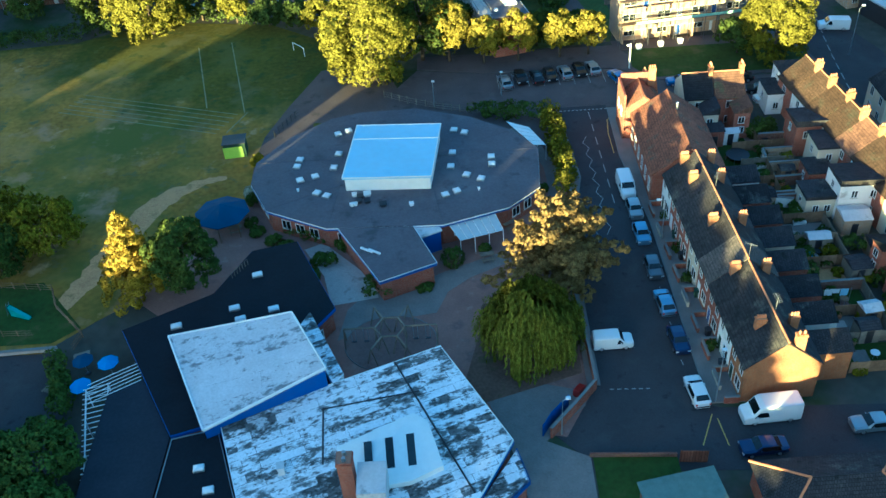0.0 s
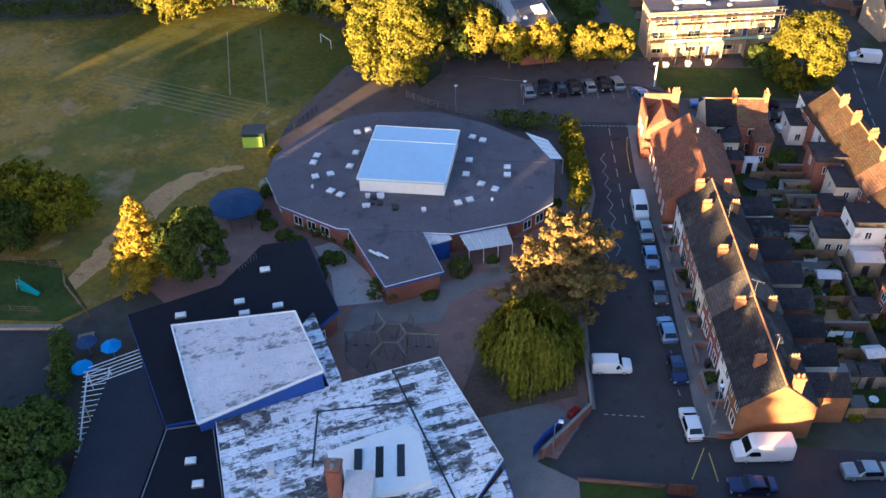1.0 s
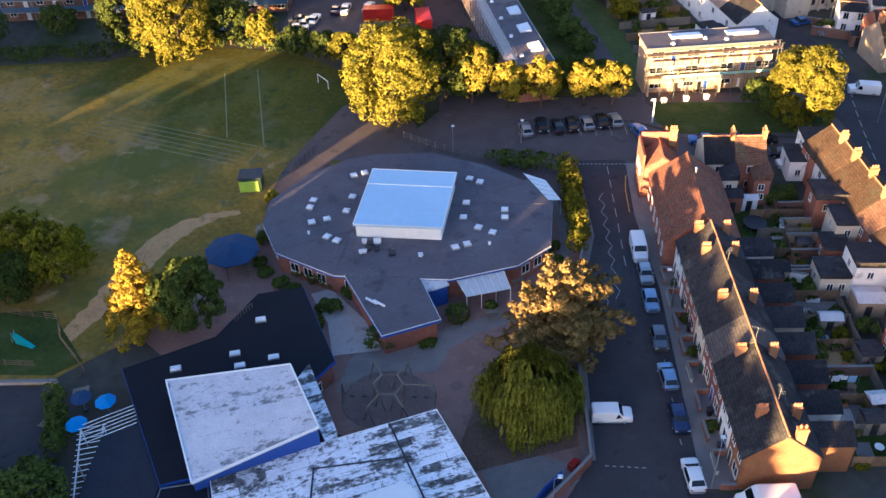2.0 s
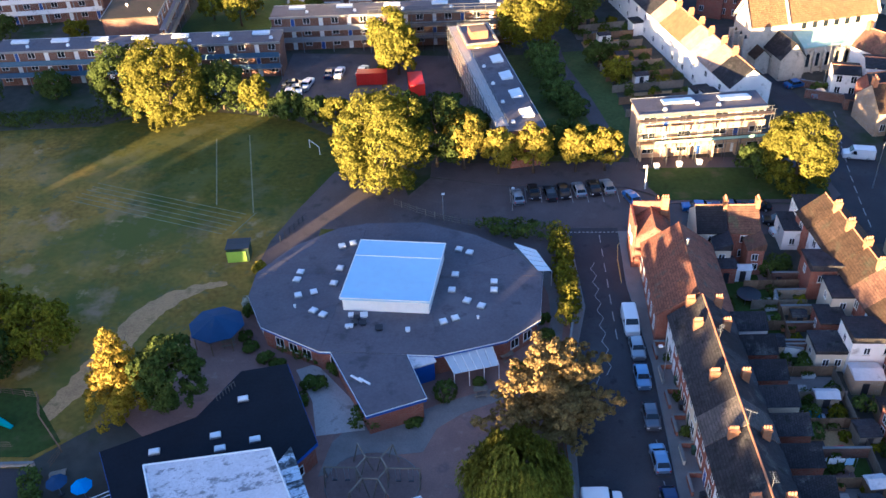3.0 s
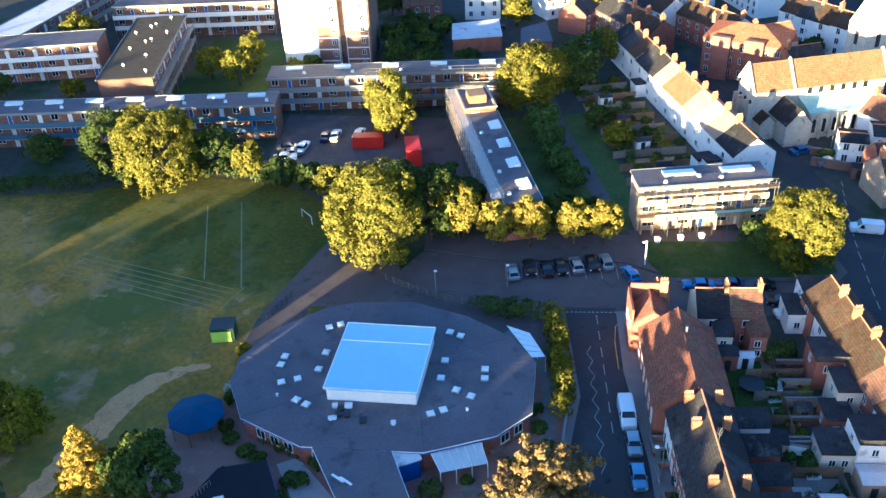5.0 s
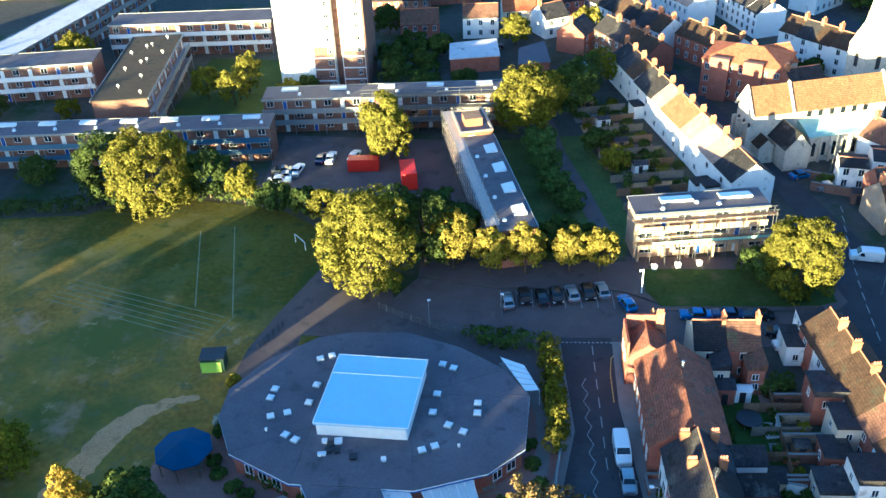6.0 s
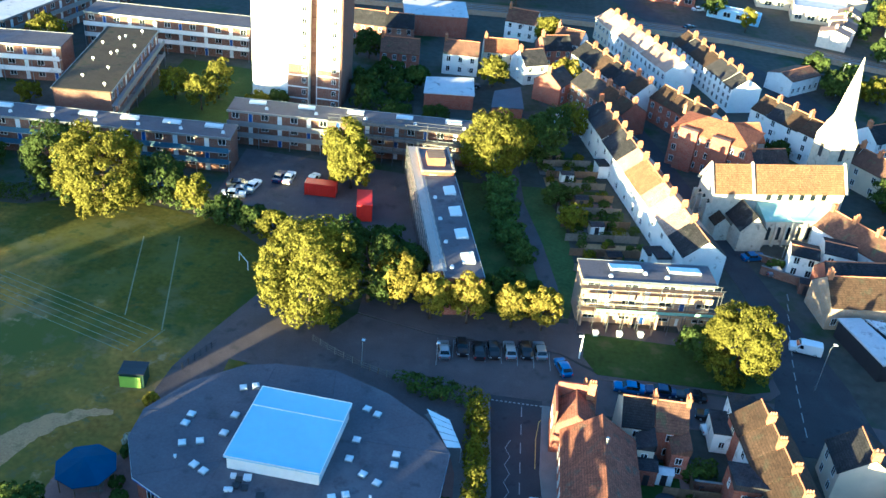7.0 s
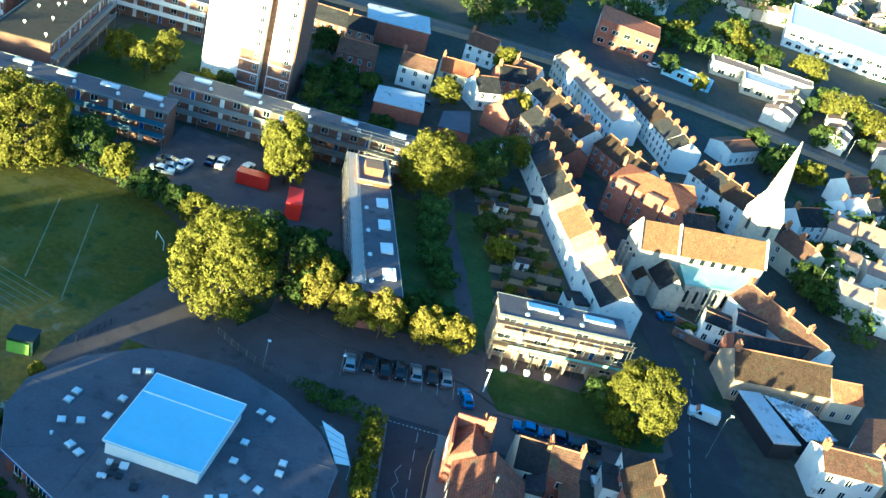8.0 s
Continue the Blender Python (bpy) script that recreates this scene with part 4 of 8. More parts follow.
# near terrace: its fronts look on the street, to -x; local x runs along the street to +y... turned by 90 degrees
TER0, TER_TURN = Vector((26.0, 61.4)), 2.2
ter_dir = Vector((-math.sin(radians(TER_TURN)), math.cos(radians(TER_TURN))))
ter_w = (4.3, 4.2, 4.3, 4.2, 4.3, 4.2, 4.4, 4.3)
ter_wall = (M_ENDBRICK, M_RENDER, M_BRICK, M_BRICK, M_CREAM, M_BRICK, M_BRICK, M_RENDER)
ter_label = {M_ENDBRICK.name: "orange brick end-of-terrace house with slate roof", M_BRICK.name: "red brick terraced house with slate roof", M_RENDER.name: "white rendered terraced house with slate roof", M_CREAM.name: "cream painted terraced house with slate roof"}
run = 0.0
for i, (w, wm) in enumerate(zip(ter_w, ter_wall)):
    run += w
    p = TER0 + ter_dir * run
    lift = 0.0 if i < 3 else 0.15
    # local +x points back down the street, so the front looks to -x
    h = house(pose(p.x, p.y, lift, 0, 0, -90 + TER_TURN), w, 7.5, 5.0, 8.1, wm, M_PALESLATE if i == 3 else M_SLATE, ter_label[wm.name], "terrace along the street", chim=(), rear_len=4.2, rear_roof=M_SLATE)
    if i % 2 == 0 or i == 7:
        chimney(h, 0.35, 2.3, 5.9, 7.95, 4, 0.6, 1.0)
        chimney(h, 0.35, 5.7, 5.6, 7.95, 3, 0.6, 0.9)
    if i in (0, 2, 5):
        aerial(h, 0.3, 3.6, 8.9, 30 * i)
    if i == 0:
        chimney(h, w - 0.4, 5.0, 6.6, 8.9, 2)

# hall with the rust-coloured roof
rust = thing("chapel_hall", pose(23.4, 111.8, 0, 0, 0, -90), "long brick hall with rust-coloured tiled roof", "hall")
house_body(rust, 15.6, 9.4, 4.6, 8.0, M_BRICK)
gable_roof(rust, 15.6, 9.4, 4.6, 8.0, M_RUST, tiles=M_RUST)
wall_windows(rust, (0, 0), (15.6, 0), 1.2, 1.0, 1.9, 2.5)
bm = bmesh.new()
rod(bm, (5.2, 5.0, 7.9), (5.2, 5.0, 8.8), 0.16, 0.14, 8)
rod(bm, (5.2, 5.0, 8.8), (5.2, 5.0, 8.9), 0.24, 0.2, 8)
part("roof_vent", bm, M_GREY, rust)
corner = thing("corner_house", pose(22.6, 117.2, 0, 0, 0, -90), "brick corner house with parapet and lit tiled roof", "house")
house_body(corner, 5.2, 5.0, 5.2, 7.0, M_BRICK)
gable_roof(corner, 5.2, 5.0, 5.2, 7.0, M_RUST, tiles=M_RUST)
for x0, y0, x1, y1 in ((-0.2, -0.35, 5.2, -0.05), (-0.3, 0, -0.02, 5.0)):
    bm = bmesh.new()
    box(bm, x0, y0, 0, x1, y1, 7.3 if y1 < 1 else 7.9)
    part("parapet", bm, M_BRICK, corner)
chimney(corner, 0.3, 4.4, 6.0, 8.8, 3)
wall_windows(corner, (0, -0.36), (5.2, -0.36), 3.4, 1.0, 1.4, 2.2)

# pair of houses with dark roofs behind the corner; their backs look to -y
for x, w, wm, rm in ((31.2, 4.3, M_CREAM, M_SLATE), (35.6, 4.4, M_BRICK, M_TILE)):
    h = house(pose(x + w, 119.8, 0, 0, 0, 180), w, 6.2, 5.2, 7.6, wm, rm, "dark-roofed semi-detached house with rear extension", chim=(0.05,), rear_len=3.2)
h = house(pose(28.0, 119.9, 0, 0, 0, 180), 3.4, 3.4, 4.6, 6.4, M_BRICK, M_ORANGE, "small brick house with orange ridge", chim=(0.5,), rear=False)
# white rendered houses and outbuildings round the back gardens
for x, y, w, d, e, r, turn, wm, rm in ((44.2, 116.4, 3.8, 4.6, 3.4, 3.5, 0, M_RENDER, M_SLATE), (46.6, 118.2, 3.6, 4.6, 5.2, 5.3, 0, M_RENDER, M_SLATE), (45.8, 99.6, 4.4, 4.4, 4.6, 4.8, 0, M_CREAM, M_SLATE), (43.8, 96.4, 3.2, 3.6, 3.0, 3.1, 0, M_BRICK, M_SLATE),
                                       (45.4, 90.4, 5.8, 4.6, 5.2, 5.9, 0, M_RENDER, M_SLATE), (41.8, 91.0, 3.6, 4.0, 2.9, 3.3, 0, M_CREAM, M_SLATE), (44.6, 105.0, 4.2, 4.6, 4.8, 5.6, 0, M_BRICK, M_SLATE)):
    h = thing("rear_extension", pose(x, y, 0, 0, 0, turn), "two-storey rear extension with a lean-to slate roof" if e > 4 else "single-storey rear extension with slate roof", "house")
    bm = bmesh.new()
    box(bm, 0, 0, 0, w, d, e)
    part("wall", bm, wm, h)
    bm = bmesh.new()
    box(bm, -0.15, -0.2, e + 0.01, w + 0.15, d + 0.2, e + 0.12 + abs(r - e), slope=abs(r - e))
    part("roof", bm, rm, h)
    for fx in (0.25, 0.65):
        window(h, fx * w, 0, 0.9 if e < 4 else e - 1.9, 0.8, 1.1)
    window(h, 0, d * 0.6, e - 1.8, 0.8, 1.1, -90)

# second terrace, beyond the gardens: ridge along y
TER2 = [(50.2, 119.6), (50.8, 115.2), (51.3, 110.8), (51.9, 106.4), (52.4, 102.0), (52.9, 97.6), (53.3, 93.2), (53.8, 88.8), (54.2, 84.4), (54.6, 80.0), (55.0, 75.6), (55.4, 71.2)]
for i, (x, y) in enumerate(TER2):
    h = house(pose(x + 3.5, y - 4.4, 0, 0, 0, 96.1), 4.4, 7.0, 5.2, 8.0, (M_BRICK, M_RENDER, M_BRICK, M_CREAM)[i % 4], M_BROWN if i % 5 < 4 else M_TILE, "brown-tiled terraced house backing on gardens", "terrace beyond the gardens", chim=(0.03,), rear=i > 7 and i % 2 == 0, rear_len=4.5, rear_roof=M_SLATE)

# white terrace on the hill road, gable towards the verge
WT0, WT_DIR = Vector((44.6, 157.4)), Vector((-15.2, 57.5)).normalized()
wt_turn = math.degrees(math.atan2(WT_DIR.y, WT_DIR.x))
# the pale roofs of the row have sun glare painted into the tile
WT_ROOF = (M_SLATE, M_GLARETILE, M_GLARETILE, M_GLARETILE, M_ORANGE, M_ORANGE, M_GLARETILE, M_SLATE, M_SLATE, M_BROWN, M_SLATE, M_SLATE)
run = 0.0
for i, rm in enumerate(WT_ROOF):
    w = 7.2 if i == 0 else 4.9
    right = Vector((WT_DIR.y, -WT_DIR.x))
    p = WT0 + WT_DIR * run + right * 7.8
    run += w
    h = house(pose(p.x, p.y, 0, 0, 0, wt_turn), w, 7.8, 6.0 if i < 9 else 6.3, 9.0, M_RENDER, rm, "white rendered terraced house on the hill road", "white terrace", chim=(0.97,), rear=False, pots=4)


# ---- flats, tower, church ----
def flats(m, w, d, floors, wall, label, group="", roof=None, rails=True, lights=6, band=None, storey=2.75, balcony=1.6, both=False):
    """A flat-roofed block; its long front looks to -y and carries access balconies."""
    b = thing("block_of_flats", m, label, "flats", group)
    top = floors * storey
    for x0, y0, x1, y1 in ((0, 0, w, 0.3), (0, d - 0.3, w, d), (0, 0.3, 0.3, d - 0.3), (w - 0.3, 0.3, w, d - 0.3)):
        bm = bmesh.new()
        box(bm, x0, y0, 0, x1, y1, top)
        part("wall", bm, wall, b)
    bm = bmesh.new()
    box(bm, -0.2, -0.4, top, w + 0.2, d + 0.2, top + 0.25)
    part("roof", bm, roof or M_FELT, b)
    for x0, y0, x1, y1 in ((-0.25, -0.5, w + 0.25, -0.4), (-0.25, d + 0.2, w + 0.25, d + 0.3)):
        bm = bmesh.new()
        box(bm, x0, y0, top - 0.1, x1, y1, top + 0.35)
        part("roof_edge", bm, M_GREY, b)
    for f in range(floors):
        z = f * storey
        n = int(w // 3.0)
        for i in range(n):
            x = (i + 0.5) * w / n
            if i % 2 == 0:
                window(b, x - 0.8, 0, z + 0.9, 1.5 if balcony or both else 2.2, 1.35, sill=False)
            else:
                door(b, x - 0.45, 0, z + 0.1, 0.9, 2.1, M_WHITE if (i + f) % 3 else M_BLUE)
        nb = int(w // 3.4) if both else 0
        for i in range(nb):
            window(b, (i + 0.5) * w / nb + 0.7, d, z + 0.9, 1.5, 1.35, 180, sill=False)
        if f and balcony:
            bm = bmesh.new()
            box(bm, 0, -balcony, z - 0.12, w, 0, z)
            part("balcony_slab", bm, M_PALEPAVE, b)
            bm = bmesh.new()
            box(bm, 0, -balcony, z, w, -balcony + 0.08, z + 1.05)
            part("balcony_front", bm, band or M_GREY, b)
            for i in range(int(w // 6) + 1):
                bm = bmesh.new()
                x = min(w - 0.12, i * w / max(1, int(w // 6)))
                box(bm, x, -balcony + 0.1, 0, x + 0.12, -balcony + 0.24, z - 0.12)
                part("post", bm, M_GREY, b)
    for i in range(lights):
        x = (i + 0.5) * w / lights
        bm = bmesh.new()
        box(bm, x - 1.75, d * 0.62, top + 0.25, x + 1.75, d * 0.62 + 1.1, top + 0.62, slope=-0.15)
        part("roof_monitor", bm, M_SKYLIGHT, b)
        bm = bmesh.new()
        rod(bm, (x + 2.4, d * 0.3, top + 0.25), (x + 2.4, d * 0.3, top + 0.7), 0.4, 0.3, 8)
        part("roof_vent", bm, M_SKYLIGHT, b)
    return b


def scaffold(m, w, h, label, lifts=3, depth=1.3, net=None, boards=None, deck=4):
    """Tube scaffolding before a front that looks to -y."""
    s = thing("scaffold", m, label, "scaffold")
    n = max(2, int(w // 2.2))
    for i in range(n + 1):
        for y in (-0.2, -depth):
            bm = bmesh.new()
            rod(bm, (i * w / n, y, 0), (i * w / n, y, h + (0.9 if i % 2 else 0.4)), 0.05, sides=5)
            part("standard", bm, M_TUBE, s)
    for k in range(1, lifts + 1):
        z = k * h / lifts
        for y in (-0.2, -depth):
            for dz in (0, 1.0):
                bm = bmesh.new()
                rod(bm, (-0.3, y, z + dz), (w + 0.3, y, z + dz), 0.045, sides=5)
                part("ledger", bm, M_TUBE, s)
        for j in range(deck):
            bm = bmesh.new()
            box(bm, -0.2, -depth + 0.1 + j * 0.27, z + 0.05, w + 0.2, -depth + 0.34 + j * 0.27, z + 0.1)
            part("board", bm, boards or M_TIMBER, s)
        if net and k == lifts - 1:
            bm = bmesh.new()
            box(bm, w * 0.12, -depth - 0.06, z + 0.1, w, -depth - 0.04, z + 0.6)
            part("netting", bm, net, s)
    return s


flats(pose(-99, 174.6, 0, 0, 0, 3.2), 58.2, 5.8, 3, M_BRICK2, "long three-storey brick flats with blue-grey balconies", lights=7, band=M_BALCONY, storey=2.42)
flats(pose(-45.2, 190.6, 0, 0, 0, 3.0), 51.5, 6.2, 3, M_BRICK2, "three-storey brick flats partly scaffolded", lights=5, band=M_GREY, storey=2.45)
long_block = flats(pose(10.7, 140.8, 0, 0, 0, 103.2), 33.6, 5.6, 3, M_BRICK, "narrow brick flats with grey roof and white rooflights", both=True, lights=0, band=M_GREY, storey=2.4, balcony=0)
for i in range(4):
    bm = bmesh.new()
    box(bm, 3.6 + i * 7.55, 0.45, 7.46, 6.6 + i * 7.55, 2.5, 7.95, slope=0.3)
    part("roof_monitor", bm, M_SKYLIGHT, long_block, "white raised rooflight")
    bm = bmesh.new()
    rod(bm, (2.6 + i * 7.55, 4.4, 7.45), (2.6 + i * 7.55, 4.4, 7.8), 0.4, 0.3, 8)
    part("roof_vent", bm, M_SKYLIGHT, long_block)
# stair head at the far end, a storey higher
bm = bmesh.new()
box(bm, 33.9, -0.2, 0, 43.6, 5.8, 8.2)
part("stair_head", bm, M_CHIM, long_block, "taller orange brick stair head")
for x0, y0, x1, y1 in ((33.7, -0.4, 43.8, 0.0), (33.7, 5.6, 43.8, 6.0), (33.7, 0.01, 34.1, 5.59), (43.4, 0.01, 43.8, 5.59)):
    bm = bmesh.new()
    box(bm, x0, y0, 8.21, x1, y1, 8.55)
    part("parapet", bm, M_BUFF, long_block)
bm = bmesh.new()
box(bm, 34.12, 0.02, 8.21, 43.38, 5.58, 8.3)
part("upper_roof", bm, M_FELT, long_block)
bm = bmesh.new()
box(bm, 36.2, 1.2, 8.31, 39.6, 4.6, 9.9)
part("plant_room", bm, M_CHIM, long_block)
for z in (2.2, 4.6, 7.0):
    window(long_block, 33.88, 4.4, z - 0.6, 1.3, 1.2, -90, sill=False)
scaffold(pose(-4.9, 184.2, 0, 0, 0, -76.8), 44, 7.4, "tube scaffolding with pale boards along narrow flats", depth=2.3, boards=M_PALEPAVE, deck=8)
scaffold(pose(-24, 190.3, 0, 0, 0, 3), 29, 8.6, "tube scaffolding with timber boards before flats", depth=1.8)
dish_block = flats(pose(-69.4, 189.2, 0, 0, 0, 97), 38.5, 11.5, 3, M_BRICK2, "flats block with satellite dishes on its roof", both=True, lights=0, storey=2.9, roof=M_BROWNFELT)
for i in range(11):
    bm = bmesh.new()
    x, y = 2 + (i * 29 % 34) + 0.7 * math.sin(i * 3.1), 1.6 + (i * 37 % 83) / 10
    rod(bm, (x, y, 8.94), (x, y, 9.6), 0.04, sides=4)
    loft(bm, [[(x - q, y + r * math.cos(k * math.tau / 8), 9.7 + r * math.sin(k * math.tau / 8)) for k in range(8)] for r, q in ((0.04, 0.07), (0.24, 0.04), (0.32, 0.1))])
    part("satellite_dish", bm, M_WHITE, dish_block)
flats(pose(-122, 206.6, 0, 0, 0, 8), 32, 8.5, 3, M_BRICK2, "three-storey flats with white balcony fronts", lights=0, band=M_RENDER)
flats(pose(-96, 236.2, 0, 0, 0, 3), 41.5, 8.5, 3, M_BRICK2, "long flats with white balcony fronts", lights=0, band=M_RENDER)
flats(pose(-112, 216, 0, 0, 0, 78), 60, 9, 3, M_BRICK2, "flats block with a pale blue roof", both=True, lights=0, roof=M_LIGHTFELT)
cream = flats(pose(26.6, 142.8, 0, 0, 0, 7.6), 21.2, 5.2, 3, M_PINK, "three-storey rendered flats wrapped in scaffolding", lights=0, band=M_PINK, storey=2.75, balcony=0)
for x0 in (4.6, 14.2):
    bm = bmesh.new()
    box(bm, x0, 2.4, 8.51, x0 + 5.2, 4.3, 9.0, slope=0.3)
    part("roof_monitor", bm, M_SKYLIGHT, cream, "white raised rooflight")
for x0, y0 in ((4.4, 0.8), (13.6, 1.2), (18.6, 3.2), (10.2, 2.0)):
    bm = bmesh.new()
    rod(bm, (x0, y0, 8.5), (x0, y0, 8.85), 0.42, 0.3, 8)
    part("roof_vent", bm, M_SKYLIGHT, cream)
for z, y0, y1 in ((2.72, -1.5, -0.02), (5.47, -1.1, -0.02)):
    bm = bmesh.new()
    box(bm, 0.2, y0, z - 0.16, 21.0, y1, z)
    part("balcony_slab", bm, M_PALEPAVE, cream)
    for k in range(5):
        bm = bmesh.new()
        box(bm, 0.3 + k * 4.2, y0 - 0.06, z + 0.01, 4.2 + k * 4.2, y0 + 0.02, z + 0.95)
        part("balcony_panel", bm, M_PINK, cream)
for k in range(6):
    bm = bmesh.new()
    box(bm, 0.3 + k * 4.1, -1.3, 0, 0.6 + k * 4.1, -0.02, 2.55)
    part("porch_wall", bm, M_PINK, cream)
scaffold(pose(26.3, 141.2, 0, 0, 0, 7.6), 22.0, 8.2, "tube scaffolding with green netting before flats", lifts=2, net=M_NET, boards=M_WOOD)
for x, y in ((29.6, 139.4), (33.4, 140.0), (36.8, 140.6)):
    bm = bmesh.new()
    loft(bm, [[(sx * w, sy * w * 0.8, z) for sx, sy in ((-1, -1), (1, -1), (1, 1), (-1, 1))] for w, z in ((0.36, 0.0), (0.45, 0.8), (0.47, 0.85), (0.34, 1.0))])
    single("builders_bag", bm, M_RENDER, "white bulk bag before scaffolded flats", "builders bag", m=pose(x, y, 0.13, 0, 0, 12), bevel=0.05)

tower = thing("tower_block", pose(-46.6, 213, 0, 0, 0, 0), "pale ten-storey tower block with dark recessed bay", "tower block")
for x0, x1, y0, zt in ((0, 12.9, 0, 31), (14.5, 19.8, 1.0, 30.4)):
    bm = bmesh.new()
    box(bm, x0, y0, 0, x1, 15, zt)
    part("wall", bm, M_RENDER, tower)
    bm = bmesh.new()
    box(bm, x0 + 0.2, y0 + 0.2, zt, x1 - 0.2, 14.8, zt + 0.5)
    part("parapet", bm, M_RENDER, tower)
bm = bmesh.new()
box(bm, 12.9, 2.4, 0, 14.5, 14, 29.6)
part("recess_wall", bm, M_BRICK2, tower)
bm = bmesh.new()
box(bm, 19.8, 1.2, 0, 20.2, 14.8, 30.2)
part("side_wall", bm, M_BRICK2, tower)
for x0, x1, y0 in ((8.2, 12.8, 0), (14.7, 19.7, 1.0)):
    bm = bmesh.new()
    box(bm, x0, y0 - 0.06, 0.2, x1, y0 - 0.02, 10.6 if x0 < 10 else 9.2)
    part("brick_panel", bm, M_BRICK2, tower)
for k in range(11):
    for x0, x1, y0 in ((8.2, 12.8, 0), (14.7, 19.7, 1.0)):
        bm = bmesh.new()
        box(bm, x0, y0 - 0.16, 2.2 + k * 2.75, x1, y0 - 0.07, 2.5 + k * 2.75)
        part("floor_band", bm, M_WHITE, tower)
    for x0, y0 in ((11.4, 0), (18.0, 1.0)):
        window(tower, x0, y0 - 0.07, 0.6 + k * 2.75, 1.0, 1.2, sill=False)
    bm = bmesh.new()
    box(bm, 13.1, 2.0, 1.0 + k * 2.7, 14.3, 2.38, 1.9 + k * 2.7)
    part("recess_balcony", bm, M_BRICK2, tower)
for x, y in ((6, 6), (10, 8)):
    bm = bmesh.new()
    box(bm, x, y, 31, x + 3, y + 4, 33.4)
    part("plant_room", bm, M_BRICK2, tower)

# church with its spire
CH = pose(52.1, 177.7, 0, 0, 0, 14.2)
church = thing("church", CH, "pale stone church with tawny tiled roof", "church")
house_body(church, 27, 6.6, 9.0, 13.2, M_STONE, 0.6)
gable_roof(church, 27, 6.6, 9.0, 13.2, M_TAWNY, over=0.2, tiles=M_TAWNY)
for x in (-0.3, 8.0, 27.2):
    bm = bmesh.new()
    for q in (-0.35, 6.95):
        rod(bm, (x, q, 8.7), (x, 3.3, 13.6), 0.34, sides=4)
    part("gable_coping", bm, M_STONE, church)
bm = bmesh.new()
box(bm, 9.4, -4.4, 0, 24.4, -0.01, 5.2)
part("aisle_wall", bm, M_STONE, church)
bm = bmesh.new()
prism(bm, [(9.2, -4.7), (24.6, -4.7), (24.6, -0.01), (9.2, -0.01)], 5.21, [5.4, 5.4, 6.9, 6.9])
part("aisle_roof", bm, M_COPPER, church, "pale green copper lean-to roof")
for i in range(7):
    bm = bmesh.new()
    box(bm, 10.2 + i * 2.05, -4.55, 1.2, 10.9 + i * 2.05, -4.35, 3.6)
    rod(bm, (10.55 + i * 2.05, -4.55, 3.6), (10.55 + i * 2.05, -4.35, 3.6), 0.35, sides=10)
    part("lancet_window", bm, M_GLASS, church)
    bm = bmesh.new()
    box(bm, 9.5 + i * 2.05, -5.0, 0, 9.9 + i * 2.05, -4.41, 4.2, slope=-0.9)
    part("buttress", bm, M_STONE, church)
for i in range(6):
    bm = bmesh.new()
    box(bm, 10.8 + i * 2.3, -0.08, 7.3, 11.7 + i * 2.3, 0.05, 8.5)
    part("clerestory_window", bm, M_GLASS, church)
# east end with its buttresses
for k, q in enumerate((0.0, 2.2, 4.4, 6.2)):
    bm = bmesh.new()
    box(bm, -0.9, q, 0, -0.01, q + 0.5, 6.4, slope=0.0)
    part("buttress", bm, M_STONE, church)
for q in (0.9, 2.95, 5.0):
    bm = bmesh.new()
    box(bm, -0.1, q, 2.6, 0.08, q + 0.8, 6.4)
    rod(bm, (-0.1, q + 0.4, 6.4), (0.08, q + 0.4, 6.4), 0.4, sides=10)
    part("lancet_window", bm, M_GLASS, church)
for x0, w, y0, e, r, rm in ((3.6, 5.0, -6.6, 4.6, 7.6, M_SLATE), (0.4, 3.0, -2.8, 3.6, 5.2, M_BROWN)):
    bm = bmesh.new()
    pts = [(x0, 0), (x0 + w, 0), (x0 + w, e), (x0 + w / 2, r - 0.15), (x0, e)]
    a, b = [bm.verts.new((x, y0, z)) for x, z in pts], [bm.verts.new((x, -0.02, z)) for x, z in pts]
    bm.faces.new(a[::-1])
    bm.faces.new(b)
    for k in range(5):
        bm.faces.new((a[k], a[(k + 1) % 5], b[(k + 1) % 5], b[k]))
    part("chapel_wall", bm, M_STONE, church)
    for k in (0, 1):
        bm = bmesh.new()
        xe, xm = (x0 - 0.25 if k == 0 else x0 + w + 0.25), x0 + w / 2
        vs = [bm.verts.new(v) for v in ((xe, y0 - 0.3, e - 0.1), (xm, y0 - 0.3, r), (xm, -0.02, r), (xe, -0.02, e - 0.1))]
        vs += [bm.verts.new(v.co - Vector((0, 0, 0.14))) for v in vs]
        for f in ((0, 1, 2, 3), (7, 6, 5, 4), (0, 4, 5, 1), (1, 5, 6, 2), (2, 6, 7, 3), (3, 7, 4, 0)):
            bm.faces.new([vs[q] for q in f])
        part("chapel_roof", bm, rm, church)
spire = thing("church_spire", pose(79.5, 200.5, 0, 0, 0, 19), "tall white stone broach spire on its tower", "spire")
bm = bmesh.new()
box(bm, -2.9, -2.9, 0, 2.9, 2.9, 13.5)
part("tower_wall", bm, M_STONE, spire)
bm = bmesh.new()
loft(bm, [[(r * math.cos((k + 0.5) * math.tau / 8), r * math.sin((k + 0.5) * math.tau / 8), z) for k in range(8)] for r, z in ((3.1, 13.5), (2.15, 18.6), (0.1, 30.8))])
part("spire_cone", bm, M_STONE, spire)
